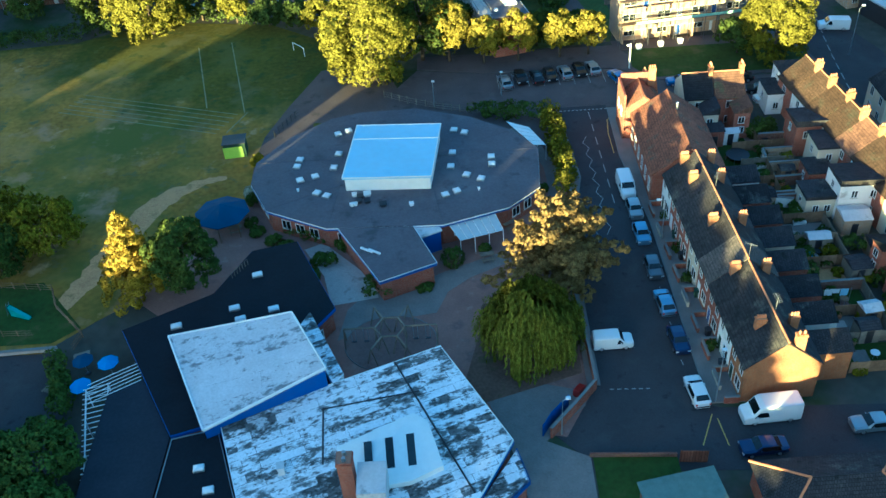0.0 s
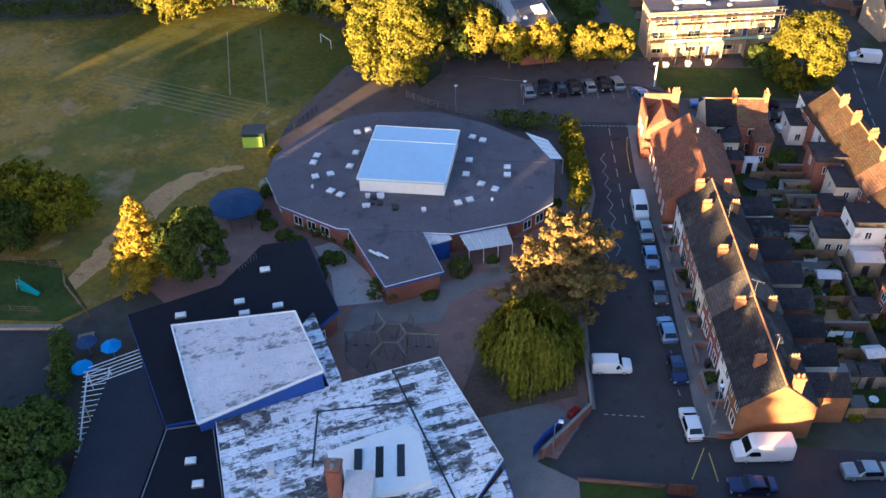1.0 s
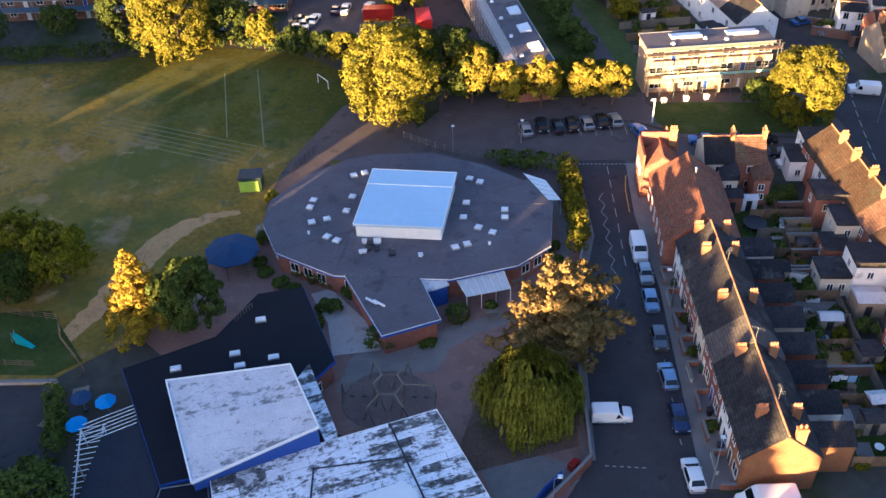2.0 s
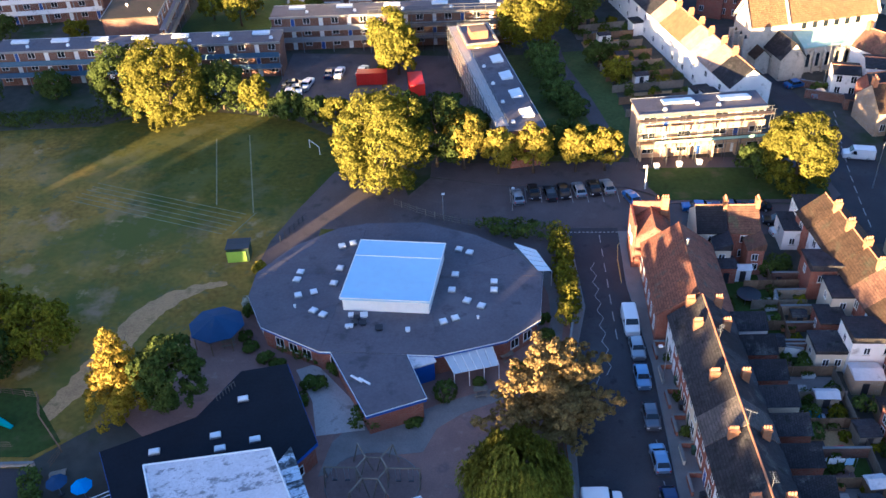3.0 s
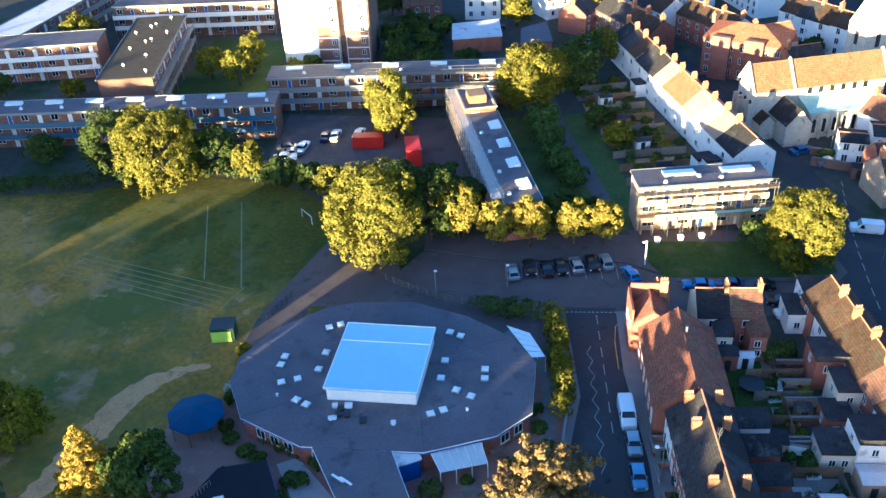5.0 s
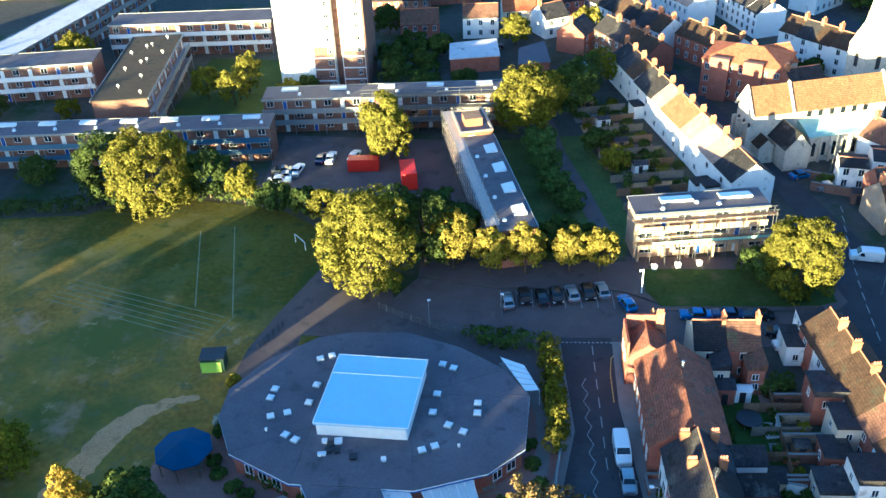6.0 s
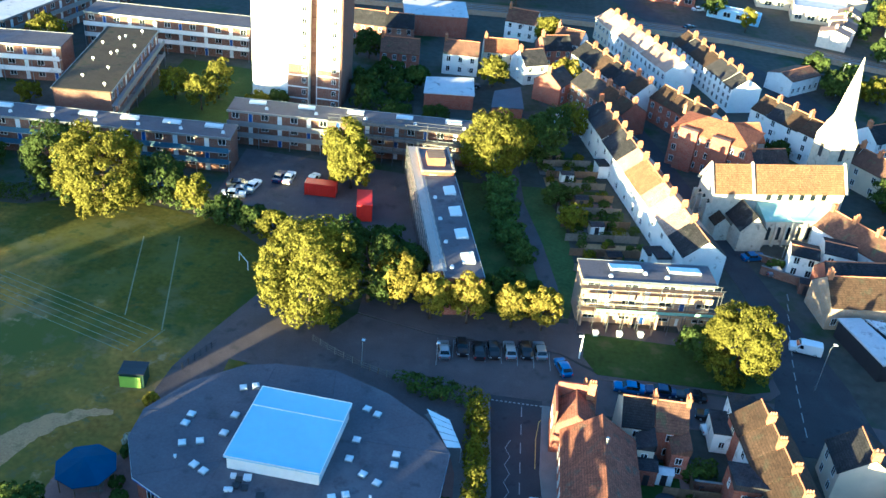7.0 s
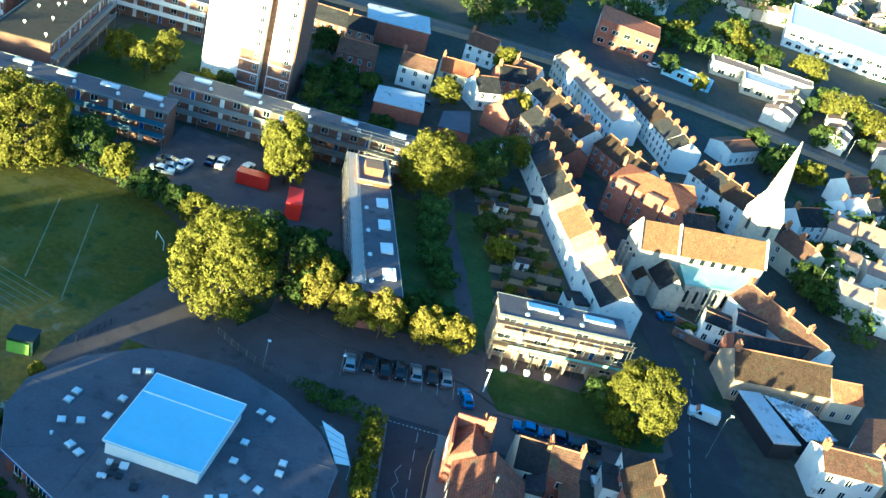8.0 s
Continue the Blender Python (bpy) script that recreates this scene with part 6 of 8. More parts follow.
def car_meshes(kind, paint):
    L, W, H, belt, prof = CAR_KINDS[kind]
    is_van = "van" in kind
    xs = sorted({*(p[0] for p in prof), 0.12, 0.33, 0.5, 0.64, 0.9})
    top = lambda s: float(np.interp(s, [p[0] for p in prof], [p[1] for p in prof])) * H
    rings = []
    for s in xs:
        z = top(s)
        hw = W / 2 * (0.86 if s in (0.0, 1.0) else 0.95 if s < 0.05 or s > 0.95 else 1.0)
        zb = min(z, belt)
        tw = hw * (0.93 if is_van else 0.82) if z > belt + 0.05 else hw * 0.9
        x = (s - 0.5) * L
        zt = z if z > zb + 0.05 else zb + 0.04
        rings.append([(x, -hw * 0.92, 0.2), (x, -hw, 0.42), (x, -hw, zb * 0.96), (x, -tw * 1.0, zt - 0.06), (x, -tw * 0.82, zt), (x, tw * 0.82, zt), (x, tw, zt - 0.06), (x, hw, zb * 0.96), (x, hw, 0.42), (x, hw * 0.92, 0.2)])
    body = bmesh.new()
    loft(body, rings)
    out = [("body", mesh_of("body", body, paint, smooth=False, bevel=0.0), None, "")]
    # glass: windscreen, rear screen, side glass, a little proud of the skin
    seq = [q for q in prof]

    def quad(pts, off):
        bm = bmesh.new()
        a = [Vector(v) for v in pts]
        nrm = (a[1] - a[0]).cross(a[3] - a[0]).normalized() * off
        prismish = [bm.verts.new(v + nrm) for v in a] + [bm.verts.new(v - nrm * 0.5) for v in a]
        for f in ((0, 1, 2, 3), (7, 6, 5, 4), (0, 4, 5, 1), (1, 5, 6, 2), (2, 6, 7, 3), (3, 7, 4, 0)):
            bm.faces.new([prismish[i] for i in f])
        return bm

    s0, s1 = seq[2][0] + 0.02, seq[3][0] - 0.005
    tw = W / 2 * (0.93 if is_van else 0.82)
    x0, x1 = (s0 - 0.5) * L, (s1 - 0.5) * L
    out.append(("windscreen", mesh_of("windscreen", quad([(x0, W * 0.42, top(s0) + 0.01), (x0, -W * 0.42, top(s0) + 0.01), (x1, -tw * 0.84, top(s1) + 0.01), (x1, tw * 0.84, top(s1) + 0.01)], 0.02), M_CARGLASS), None, ""))
    if not is_van:
        r0, r1 = seq[-3][0] + 0.005, seq[-2][0] - 0.01
        xa, xb = (r0 - 0.5) * L, (r1 - 0.5) * L
        out.append(("rear_window", mesh_of("rear_window", quad([(xb, -W * 0.4, top(r1) + 0.01), (xb, W * 0.4, top(r1) + 0.01), (xa, tw * 0.84, top(r0) + 0.01), (xa, -tw * 0.84, top(r0) + 0.01)], 0.02), M_CARGLASS), None, ""))
    a0, a1 = seq[3][0] - 0.06, (0.42 if is_van else 0.82)
    for sd in (-1, 1):
        xa, xb = (a0 - 0.5) * L, (a1 - 0.5) * L
        zt = H * 0.93 if not is_van else min(H * 0.85, belt + 0.62)
        tx = tw * 1.0 + (0.0 if not is_van else 0.02)
        fr = (zt - belt * 0.96) / max(0.05, H - 0.06 - belt * 0.96)
        ty = W / 2 + (tw - W / 2) * fr
        pts = [(xa - 0.02 * L, sd * (W / 2 + 0.004), belt * 0.98), (xb, sd * (W / 2 + 0.004), belt * 0.98), (xb - 0.04 * L, sd * ty, zt), (xa + 0.06 * L, sd * ty, zt)]
        out.append(("side_glass", mesh_of("side_glass", quad(pts if sd > 0 else pts[::-1], 0.02), M_CARGLASS), None, ""))
        lb = bmesh.new()
        box(lb, -L / 2 - 0.01, sd * W * 0.38 - 0.16, 0.58, -L / 2 + 0.1, sd * W * 0.38 + 0.16, 0.74)
        out.append(("headlight", mesh_of("headlight", lb, M_LAMP), None, ""))
        lb = bmesh.new()
        box(lb, L / 2 - 0.08, sd * W * 0.4 - 0.1, 0.6, L / 2 + 0.01, sd * W * 0.4 + 0.1, 0.85)
        out.append(("tail_light", mesh_of("tail_light", lb, M_TAIL), None, ""))
        mb = bmesh.new()
        box(mb, (a0 - 0.5) * L + 0.1, sd * (W / 2 + 0.02) - 0.09, belt, (a0 - 0.5) * L + 0.22, sd * (W / 2 + 0.02) + 0.09, belt + 0.14)
        out.append(("wing_mirror", mesh_of("wing_mirror", mb, paint), None, ""))
    for sx in (-1, 1):
        bb = bmesh.new()
        box(bb, sx * (L / 2 - 0.06) - 0.05, -W * 0.42, 0.3, sx * (L / 2 - 0.06) + 0.08, W * 0.42, 0.46)
        out.append(("bumper", mesh_of("bumper", bb, M_DARK), None, ""))
    return out


def wheel_meshes(r):
    tb, rb = bmesh.new(), bmesh.new()
    loft(tb, [[(rr * math.cos(k * math.tau / 14), y, rr * math.sin(k * math.tau / 14)) for k in range(14)] for rr, y in ((r * 0.8, -0.1), (r, -0.07), (r, 0.07), (r * 0.8, 0.1))])
    loft(rb, [[(rr * math.cos(k * math.tau / 10), y, rr * math.sin(k * math.tau / 10)) for k in range(10)] for rr, y in ((r * 0.62, -0.115), (r * 0.66, -0.09), (r * 0.66, 0.09), (r * 0.62, 0.115))])
    return mesh_of("tyre", tb, M_TYRE, smooth=False), mesh_of("rim", rb, M_RIM)


_cars = {}
_wheels = wheel_meshes(0.32)


def vehicle(kind, paint, x, y, heading, label, group="parked cars", z=0.06, name=None):
    """A parked vehicle; heading: degrees from +x towards which its bonnet points."""
    key = (kind, paint.name)
    L, W, H, *_ = CAR_KINDS[kind]
    nm = name or ("van" if "van" in kind else "car")
    m = pose(x, y, z, 0, 0, heading + 180)
    if key in _cars:
        return tagged(copy_thing(_cars[key], m), label, "van" if "van" in kind else "car", group)
    c = thing(nm, m, label, "van" if "van" in kind else "car", group)
    for n, me, _, lab in car_meshes(kind, paint):
        part(n, me, paint, c, lab)
    for sx in (-0.31, 0.3):
        for sy in (-1, 1):
            wh = part("wheel", _wheels[0], M_TYRE, c, at=pose(sx * L, sy * (W / 2 - 0.1), 0.32))
            part("rim", _wheels[1], M_RIM, wh)
    _cars[key] = c
    return c


# street, nose towards the camera's end or away
for kind, paint, x, y, hd, lab in (
        ("hatchback", P_WHITE, 21.9, 62.6, 96, "white hatchback parked at the kerb"), ("hatchback", P_NAVY, 21.6, 70.2, -86, "dark blue hatchback parked at the kerb"),
        ("hatchback", P_LBLUE, 21.3, 76.2, 95, "light blue hatchback parked at the kerb"), ("hatchback", P_GREY, 21.2, 82.6, -88, "grey hatchback parked at the kerb"),
        ("hatchback", P_LBLUE, 21.0, 89.2, -88, "silver-blue hatchback parked at the kerb"), ("hatchback", P_SILVER, 21.0, 94.4, -88, "silver hatchback parked at the kerb"),
        ("van", P_WHITE, 20.7, 99.4, -88, "white panel van parked at the kerb")):
    vehicle(kind, paint, x, y, hd, lab)
vehicle("small_van", P_WHITE, 14.4, 70.4, 2, "small white van standing across the street")
vehicle("large_van", P_WHITE, 28.4, 59.3, 184, "large white panel van by the gable end")
vehicle("saloon", P_SILVER, 38.0, 57.4, 184, "silver car in the side street")
vehicle("saloon", P_NAVY, 26.6, 55.2, 184, "dark blue car in the side street")
for i, (x, y, p) in enumerate(((6.4, 130.0, P_SILVER), (9.0, 131.4, P_BLACK), (11.6, 131.0, P_BLACK), (13.8, 131.6, P_BLACK), (16.3, 132.0, P_SILVER), (18.7, 132.6, P_BLACK), (20.9, 132.9, P_SILVER))):
    vehicle("hatchback", p, x, y, -80 if i % 2 else 100, ("silver" if p is P_SILVER else "black") + " car in the parking bay")
vehicle("hatchback", P_BLUE, 24.4, 129.6, 110, "blue hatchback at the corner")
vehicle("van", P_WHITE, 63.2, 142.6, 170, "white van on the main road")
for x, y, p, hd in ((34.0, 127.0, P_BLUE, 180), (38.6, 127.2, P_NAVY, 180), (43.0, 127.0, P_BLACK, 180), (45.4, 123.0, P_BLACK, 170), (45.8, 120.4, P_WHITE, 10)):
    vehicle("saloon", p, x, y, hd, "car parked behind the houses")
for x, y, p, hd in ((-37.6, 168.6, P_WHITE, 8), (-36.6, 170.4, P_SILVER, 8), (-35.0, 172.6, P_WHITE, 80), (-37.8, 172.6, P_GREY, 8), (-31.2, 177.4, P_NAVY, 88), (-29.2, 177.6, P_WHITE, 88), (-24.6, 178.2, P_WHITE, 80), (-46.5, 167.5, P_GREY, 5), (-52, 167.2, P_SILVER, 5)):
    vehicle("saloon", p, x, y, hd, "car in the car park of the flats")
for x, y, p, hd in ((60.0, 169.8, P_BLUE, 20), (63.6, 165.4, P_SILVER, 15)):
    vehicle("saloon", p, x, y, hd, "car beside the church")


# ---- school grounds: shelters, play frames, walls, lamps ----
gz = thing("gazebo", pose(-33.3, 96.3, 0.05), "eight-sided shelter with a dark blue canvas roof", "gazebo")
for k in range(8):
    a, b = k * math.tau / 8, (k + 1) * math.tau / 8
    bm = bmesh.new()
    pts = [Vector((3.7 * math.cos(a), 3.7 * math.sin(a), 2.5)), Vector((3.7 * math.cos(b), 3.7 * math.sin(b), 2.5)), Vector((0, 0, 3.9))]
    vs = [bm.verts.new(v) for v in pts] + [bm.verts.new(v - Vector((0, 0, 0.12))) for v in pts]
    for f in ((0, 1, 2), (5, 4, 3), (0, 3, 4, 1), (1, 4, 5, 2), (2, 5, 3, 0)):
        bm.faces.new([vs[i] for i in f])
    part("roof_panel", bm, M_NAVYCLOTH, gz)
    bm = bmesh.new()
    rod(bm, (3.4 * math.cos(a), 3.4 * math.sin(a), 0), (3.4 * math.cos(a), 3.4 * math.sin(a), 2.5), 0.08)
    part("post", bm, M_WOOD, gz)

shed = thing("play_tent", pose(-34.8, 113.9, 0.05, 0, 0, 6), "green shed with a lime yellow front", "shed")
bm = bmesh.new()
box(bm, -1.6, -0.6, 0, 1.6, 2.0, 2.4, slope=0.2)
part("body", bm, M_DKGREEN, shed)
bm = bmesh.new()
box(bm, -1.66, -0.75, 0.1, 1.2, -0.62, 1.9)
part("front_panel", bm, M_LIME, shed)
bm = bmesh.new()
box(bm, -1.75, -0.8, 2.42, 1.75, 2.15, 2.52, slope=0.2)
part("roof", bm, M_DARK, shed)

# six-armed timber swing and climbing frame on a rubber pad
bm = bmesh.new()
prism(bm, [(5.2 * math.cos(k * math.tau / 28), 4.4 * math.sin(k * math.tau / 28)) for k in range(28)], 0, 0.06)
single("safety_pad", bm, M_PAD, "round brownish safety surface under a play frame", "play surface", kind="structure", m=pose(-10.2, 72.6, 0.06))
bm = bmesh.new()
for k in range(28):
    a, b = k * math.tau / 28, (k + 1) * math.tau / 28
    rod(bm, (5.25 * math.cos(a), 4.45 * math.sin(a), 0.05), (5.25 * math.cos(b), 4.45 * math.sin(b), 0.05), 0.07, sides=4)
single("pad_edging", bm, M_KERB, "pale round edging of a play surface", "edging", kind="structure", m=pose(-10.2, 72.6, 0.06))
swing = thing("climbing_frame", pose(-10.1, 72.6, 0.12), "large grey timber climbing frame with radiating beams", "climbing frame")
for k in range(6):
    a, b = k * math.tau / 6, (k + 1) * math.tau / 6
    far = 5.2 if k in (0, 3) else 3.9
    p, q, e = (Vector((r_ * math.cos(t_), r_ * math.sin(t_), 2.5)) for r_, t_ in ((1.7, a), (1.7, b), (far, a)))
    bm = bmesh.new()
    rod(bm, p, e, 0.11)
    part("beam", bm, M_TIMBER, swing)
    bm = bmesh.new()
    rod(bm, p, q, 0.1)
    part("ring_beam", bm, M_TIMBER, swing)
    for f_ in (p, e):
        side = Vector((-math.sin(a), math.cos(a), 0)) * 0.7
        for s_ in (-1, 1):
            bm = bmesh.new()
            rod(bm, (f_.x + side.x * s_, f_.y + side.y * s_, 0), f_, 0.08)
            part("leg", bm, M_TIMBER, swing)
for q in (-4.2, -2.8, 2.8, 4.2):
    for s in (-0.25, 0.25):
        bm = bmesh.new()
        rod(bm, (q + s, 0.0, 0.5), (q + s, 0.0, 2.45), 0.02, sides=4)
        part("chain", bm, M_GREY, swing)
    bm = bmesh.new()
    box(bm, q - 0.28, -0.12, 0.45, q + 0.28, 0.12, 0.5)
    part("swing_seat", bm, M_DARK, swing)

# white pergola
per = thing("pergola", pose(0, 0, 0), "white slatted pergola beside the dark roof", "pergola")
pa, pb = Vector((-42.3, 65.3)), Vector((-37.4, 48.0))
pd = (pb - pa).normalized()
pn = Vector((-pd.y, pd.x))
for off in (0, 2.3):
    bm = bmesh.new()
    a, b = pa + pn * off, pb + pn * off
    rod(bm, (a.x, a.y, 2.7), (b.x, b.y, 2.7), 0.09, sides=4)
    part("beam", bm, M_WHITE, per)
    for i in range(5):
        q = a.lerp(b, i / 4)
        bm = bmesh.new()
        rod(bm, (q.x, q.y, 0), (q.x, q.y, 2.7), 0.07)
        part("post", bm, M_WHITE, per)
for i in range(26):
    q = pa.lerp(pb, i / 25)
    bm = bmesh.new()
    a, b = q - pn * 0.3, q + pn * 2.6
    rod(bm, (a.x, a.y, 2.85), (b.x, b.y, 2.85), 0.06, sides=4)
    part("slat", bm, M_WHITE, per)
for i in range(6):
    q = pa + pd * (-0.4 + i * 0.55) + pn * 0.2
    bm = bmesh.new()
    e = q + Vector((5.0, 3.1))
    rod(bm, (q.x, q.y, 3.0), (e.x, e.y, 3.0), 0.06, sides=4)
    part("long_slat", bm, M_WHITE, per)


def parasol(x, y, r, cloth, label, z=0.06):
    t = thing("parasol", pose(x, y, z), label, "parasol")
    bm = bmesh.new()
    rod(bm, (0, 0, 0), (0, 0, 2.5), 0.03)
    part("pole", bm, M_GREY, t)
    bm = bmesh.new()
    rod(bm, (0, 0, 0), (0, 0, 0.12), 0.35, 0.3, 10)
    part("base", bm, M_DARK, t)
    for k in range(8):
        a, b = k * math.tau / 8, (k + 1) * math.tau / 8
        bm = bmesh.new()
        vs = [bm.verts.new(v) for v in ((r * math.cos(a), r * math.sin(a), 2.05), (r * math.cos(b), r * math.sin(b), 2.05), (0, 0, 2.55), (r * math.cos(a), r * math.sin(a), 2.02), (r * math.cos(b), r * math.sin(b), 2.02), (0, 0, 2.52))]
        for f in ((0, 1, 2), (5, 4, 3), (0, 3, 4, 1), (1, 4, 5, 2), (2, 5, 3, 0)):
            bm.faces.new([vs[i] for i in f])
        part("canopy_panel", bm, cloth, t)


parasol(-43.5, 66.6, 1.2, M_BLUECLOTH, "bright blue parasol in the school yard")
parasol(-41.4, 69.9, 1.2, M_BLUECLOTH, "bright blue parasol in the school yard")
parasol(-44.4, 70.4, 1.2, M_NAVYCLOTH, "dark blue parasol in the school yard")


def fence(line, h, label, material=M_WOOD, step=1.8, rails=3, board=False, name="fence", z=0.05):
    """Posts with rails, or with a solid board between each pair."""
    f = thing(name, pose(0, 0, z), label, name.replace("_", " "))
    for a, b in zip(line, line[1:]):
        a, b = Vector(a), Vector(b)
        n = max(1, round((b - a).length / step))
        for i in range(n):
            p, q = a.lerp(b, i / n), a.lerp(b, (i + 1) / n)
            bm = bmesh.new()
            rod(bm, (p.x, p.y, 0), (p.x, p.y, h + 0.08), 0.06, sides=4)
            part("post", bm, material, f)
            if board:
                bm = bmesh.new()
                d = (q - p).normalized()
                s = Vector((-d.y, d.x)) * 0.025
                prism(bm, [p - s, q - s, q + s, p + s], 0.03, h)
                part("panel", bm, material, f)
            else:
                bm = bmesh.new()
                for k in range(rails):
                    z_ = h * (k + 0.7) / rails
                    rod(bm, (p.x, p.y, z_), (q.x, q.y, z_), 0.04, sides=4)
                part("rail", bm, material, f)
    return f


def wall_line(line, h, label, material=M_BRICK, thick=0.23, name="garden_wall", cap=True):
    w = thing(name, pose(0, 0, 0), label, "wall")
    for a, b in zip(line, line[1:]):
        a, b = Vector(a), Vector(b)
        d = (b - a).normalized()
        s = Vector((-d.y, d.x)) * thick / 2
        bm = bmesh.new()
        prism(bm, [a - s, b - s, b + s, a + s], 0, h)
        part("wall", bm, material, w)
        if cap:
            bm = bmesh.new()
            prism(bm, [a - s * 1.4, b - s * 1.4, b + s * 1.4, a + s * 1.4], h + 0.002, h + 0.08)
            part("coping", bm, M_KERB, w)
    return w


fence([(-62, 86.4), (-53.2, 85.0), (-51.6, 81.5), (-46.8, 76.4), (-47.2, 74.0)], 1.1, "weathered post-and-rail fence round a play lawn")
fence([(-62, 77.2), (-53, 77.0)], 1.0, "low post-and-rail fence beside the yard")
wall_line([(-66, 73.6), (-49.2, 74.4)], 0.5, "low pale kerb wall of the yard", M_PALEPAVE, 0.3)
fence([(-29.6, 118.4), (-27.6, 122.8), (-26.6, 124.6)], 1.2, "dark fence beside the playground", M_DARK, 1.2)
fence([(-13.2, 128.6), (-9.4, 126.2), (-5.0, 124.0), (0.2, 122.2), (3.0, 121.6)], 1.2, "pale railings curving along the playground", M_TIMBER, 1.5)
wall_line([(6.4, 58.0), (9.2, 61.2), (11.7, 64.2), (11.6, 70), (11.2, 79), (12.0, 90), (13.2, 99)], 1.5, "low red brick boundary wall of the school", M_BRICK)
fence([(5.6, 58.2), (6.6, 59.8), (8.6, 62.0)], 1.8, "blue metal fence at the school gate", M_BLUE, 1.4, board=True)
bm = bmesh.new()
box(bm, -0.6, -0.4, 0, 0.6, 0.4, 1.1, slope=0.2)
single("storage_bin", bm, P_RED, "red storage bin beside the wall", "bin", m=pose(9.9, 63.6, 0.06, 0, 0, 48), bevel=0.04)
# play slide
sl = thing("slide", pose(-56.6, 80.8, 0.07, 0, 0, -20), "teal play slide with ladder", "slide")
bm = bmesh.new()
prism(bm, [(-0.3, -0.25), (2.4, -0.25), (2.4, 0.25), (-0.3, 0.25)], 0.1, [1.5, 0.25, 0.25, 1.5])
part("chute", bm, mat("teal_plastic", (0.03, 0.32, 0.3), 0.4), sl)
bm = bmesh.new()
for s in (-0.25, 0.25):
    rod(bm, (-0.9, s, 0), (-0.3, s, 2.0), 0.04)
for k in range(5):
    rod(bm, (-0.85 + k * 0.12, -0.25, 0.25 + k * 0.35), (-0.85 + k * 0.12, 0.25, 0.25 + k * 0.35), 0.03)
part("ladder", bm, M_GREY, sl)


def picnic_table(x, y, turn):
    t = thing("picnic_table", pose(x, y, 0.06, 0, 0, turn), "weathered timber picnic table with benches", "table", "picnic tables")
    for y0, y1, z in ((-0.35, 0.35, 0.75), (-0.85, -0.6, 0.45), (0.6, 0.85, 0.45)):
        bm = bmesh.new()
        box(bm, -0.9, y0, z - 0.05, 0.9, y1, z)
        part("tabletop" if z > 0.6 else "bench", bm, M_TIMBER, t)
    for x0 in (-0.6, 0.6):
        bm = bmesh.new()
        rod(bm, (x0, -0.8, 0), (x0, -0.2, 0.7), 0.05, sides=4)
        rod(bm, (x0, 0.8, 0), (x0, 0.2, 0.7), 0.05, sides=4)
        part("leg", bm, M_TIMBER, t)


for x, y, a in ((-45.6, 72.6, 20), (-47.6, 68.0, 60), (-31.8, 95.2, 15), (-34.6, 97.6, 80), (1.4, 86.6, 10), (4.6, 92.8, 30)):
    picnic_table(x, y, a)


def lamp_post(x, y, h, label, arm=(1.0, 0)):
    t = thing("street_lamp", pose(x, y, 0.05), label, "street lamp", "street lamps")
    bm = bmesh.new()
    rod(bm, (0, 0, 0), (0, 0, 1.0), 0.11, 0.09, 8)
    rod(bm, (0, 0, 1.0), (0, 0, h), 0.075, 0.05, 8)
    part("column", bm, M_GREY, t)
    bm = bmesh.new()
    rod(bm, (0, 0, h - 0.05), (arm[0], arm[1], h + 0.15), 0.04)
    part("arm", bm, M_GREY, t)
    bm = bmesh.new()
    box(bm, arm[0] - 0.18, arm[1] - 0.18, h + 0.06, arm[0] + 0.3, arm[1] + 0.18, h + 0.22)
    part("lantern", bm, M_SKYLIGHT, t)


for x, y, h, a in ((23.6, 61.6, 6.4, (0.3, 1.0)), (-5.1, 124.6, 4.2, (0, 0.4)), (5.6, 127.0, 4.2, (0, -0.4)), (7.5, 58.4, 5.0, (0.5, 0.2)), (23.4, 88.5, 6.0, (-0.9, 0)), (62.5, 133.0, 8.0, (0.8, 0.8)), (94.0, 193.8, 9.0, (1.2, 1.0)), (66.0, 172.0, 8.0, (-1.0, 0.4)), (105, 204, 9, (1, 1)), (100, 264, 9, (1, 0.4)), (128, 288, 9, (1, 0.4))):
    lamp_post(x, y, h, "grey steel street lamp", a)
sg = thing("sign_post", pose(26.9, 133.0, 0.14), "tall sunlit white post with cross arm", "sign")
bm = bmesh.new()
box(bm, -0.1, -0.06, 0, 0.1, 0.06, 4.4)
part("post", bm, M_WHITE, sg)
bm = bmesh.new()
box(bm, -0.6, -0.08, 4.0, 0.1, 0.08, 4.3)
part("board", bm, M_WHITE, sg)

# goal and pitch lines
goal = thing("football_goal", pose(-27.9, 144.9, 0.04, 0, 0, 131), "white football goal without a net", "goal")
for a, b in (((0, 0, 0), (0, 0, 1.6)), ((3.4, 0, 0), (3.4, 0, 1.6)), ((0, 0, 1.6), (3.4, 0, 1.6))):
    bm = bmesh.new()
    rod(bm, a, b, 0.06)
    part("post", bm, M_WHITE, goal)
M_PITCH = mat("worn_pitch_line", (0.2, 0.2, 0.12), 0.95, vary=0.35, scale=0.6)


def ground_line(line, half, material, label, name="road_marking", z=0.062):
    bm = bmesh.new()
    prism(bm, strip_poly(line, half), z - 0.03, z)
    return single(name, bm, material, label, "marking", kind="structure")


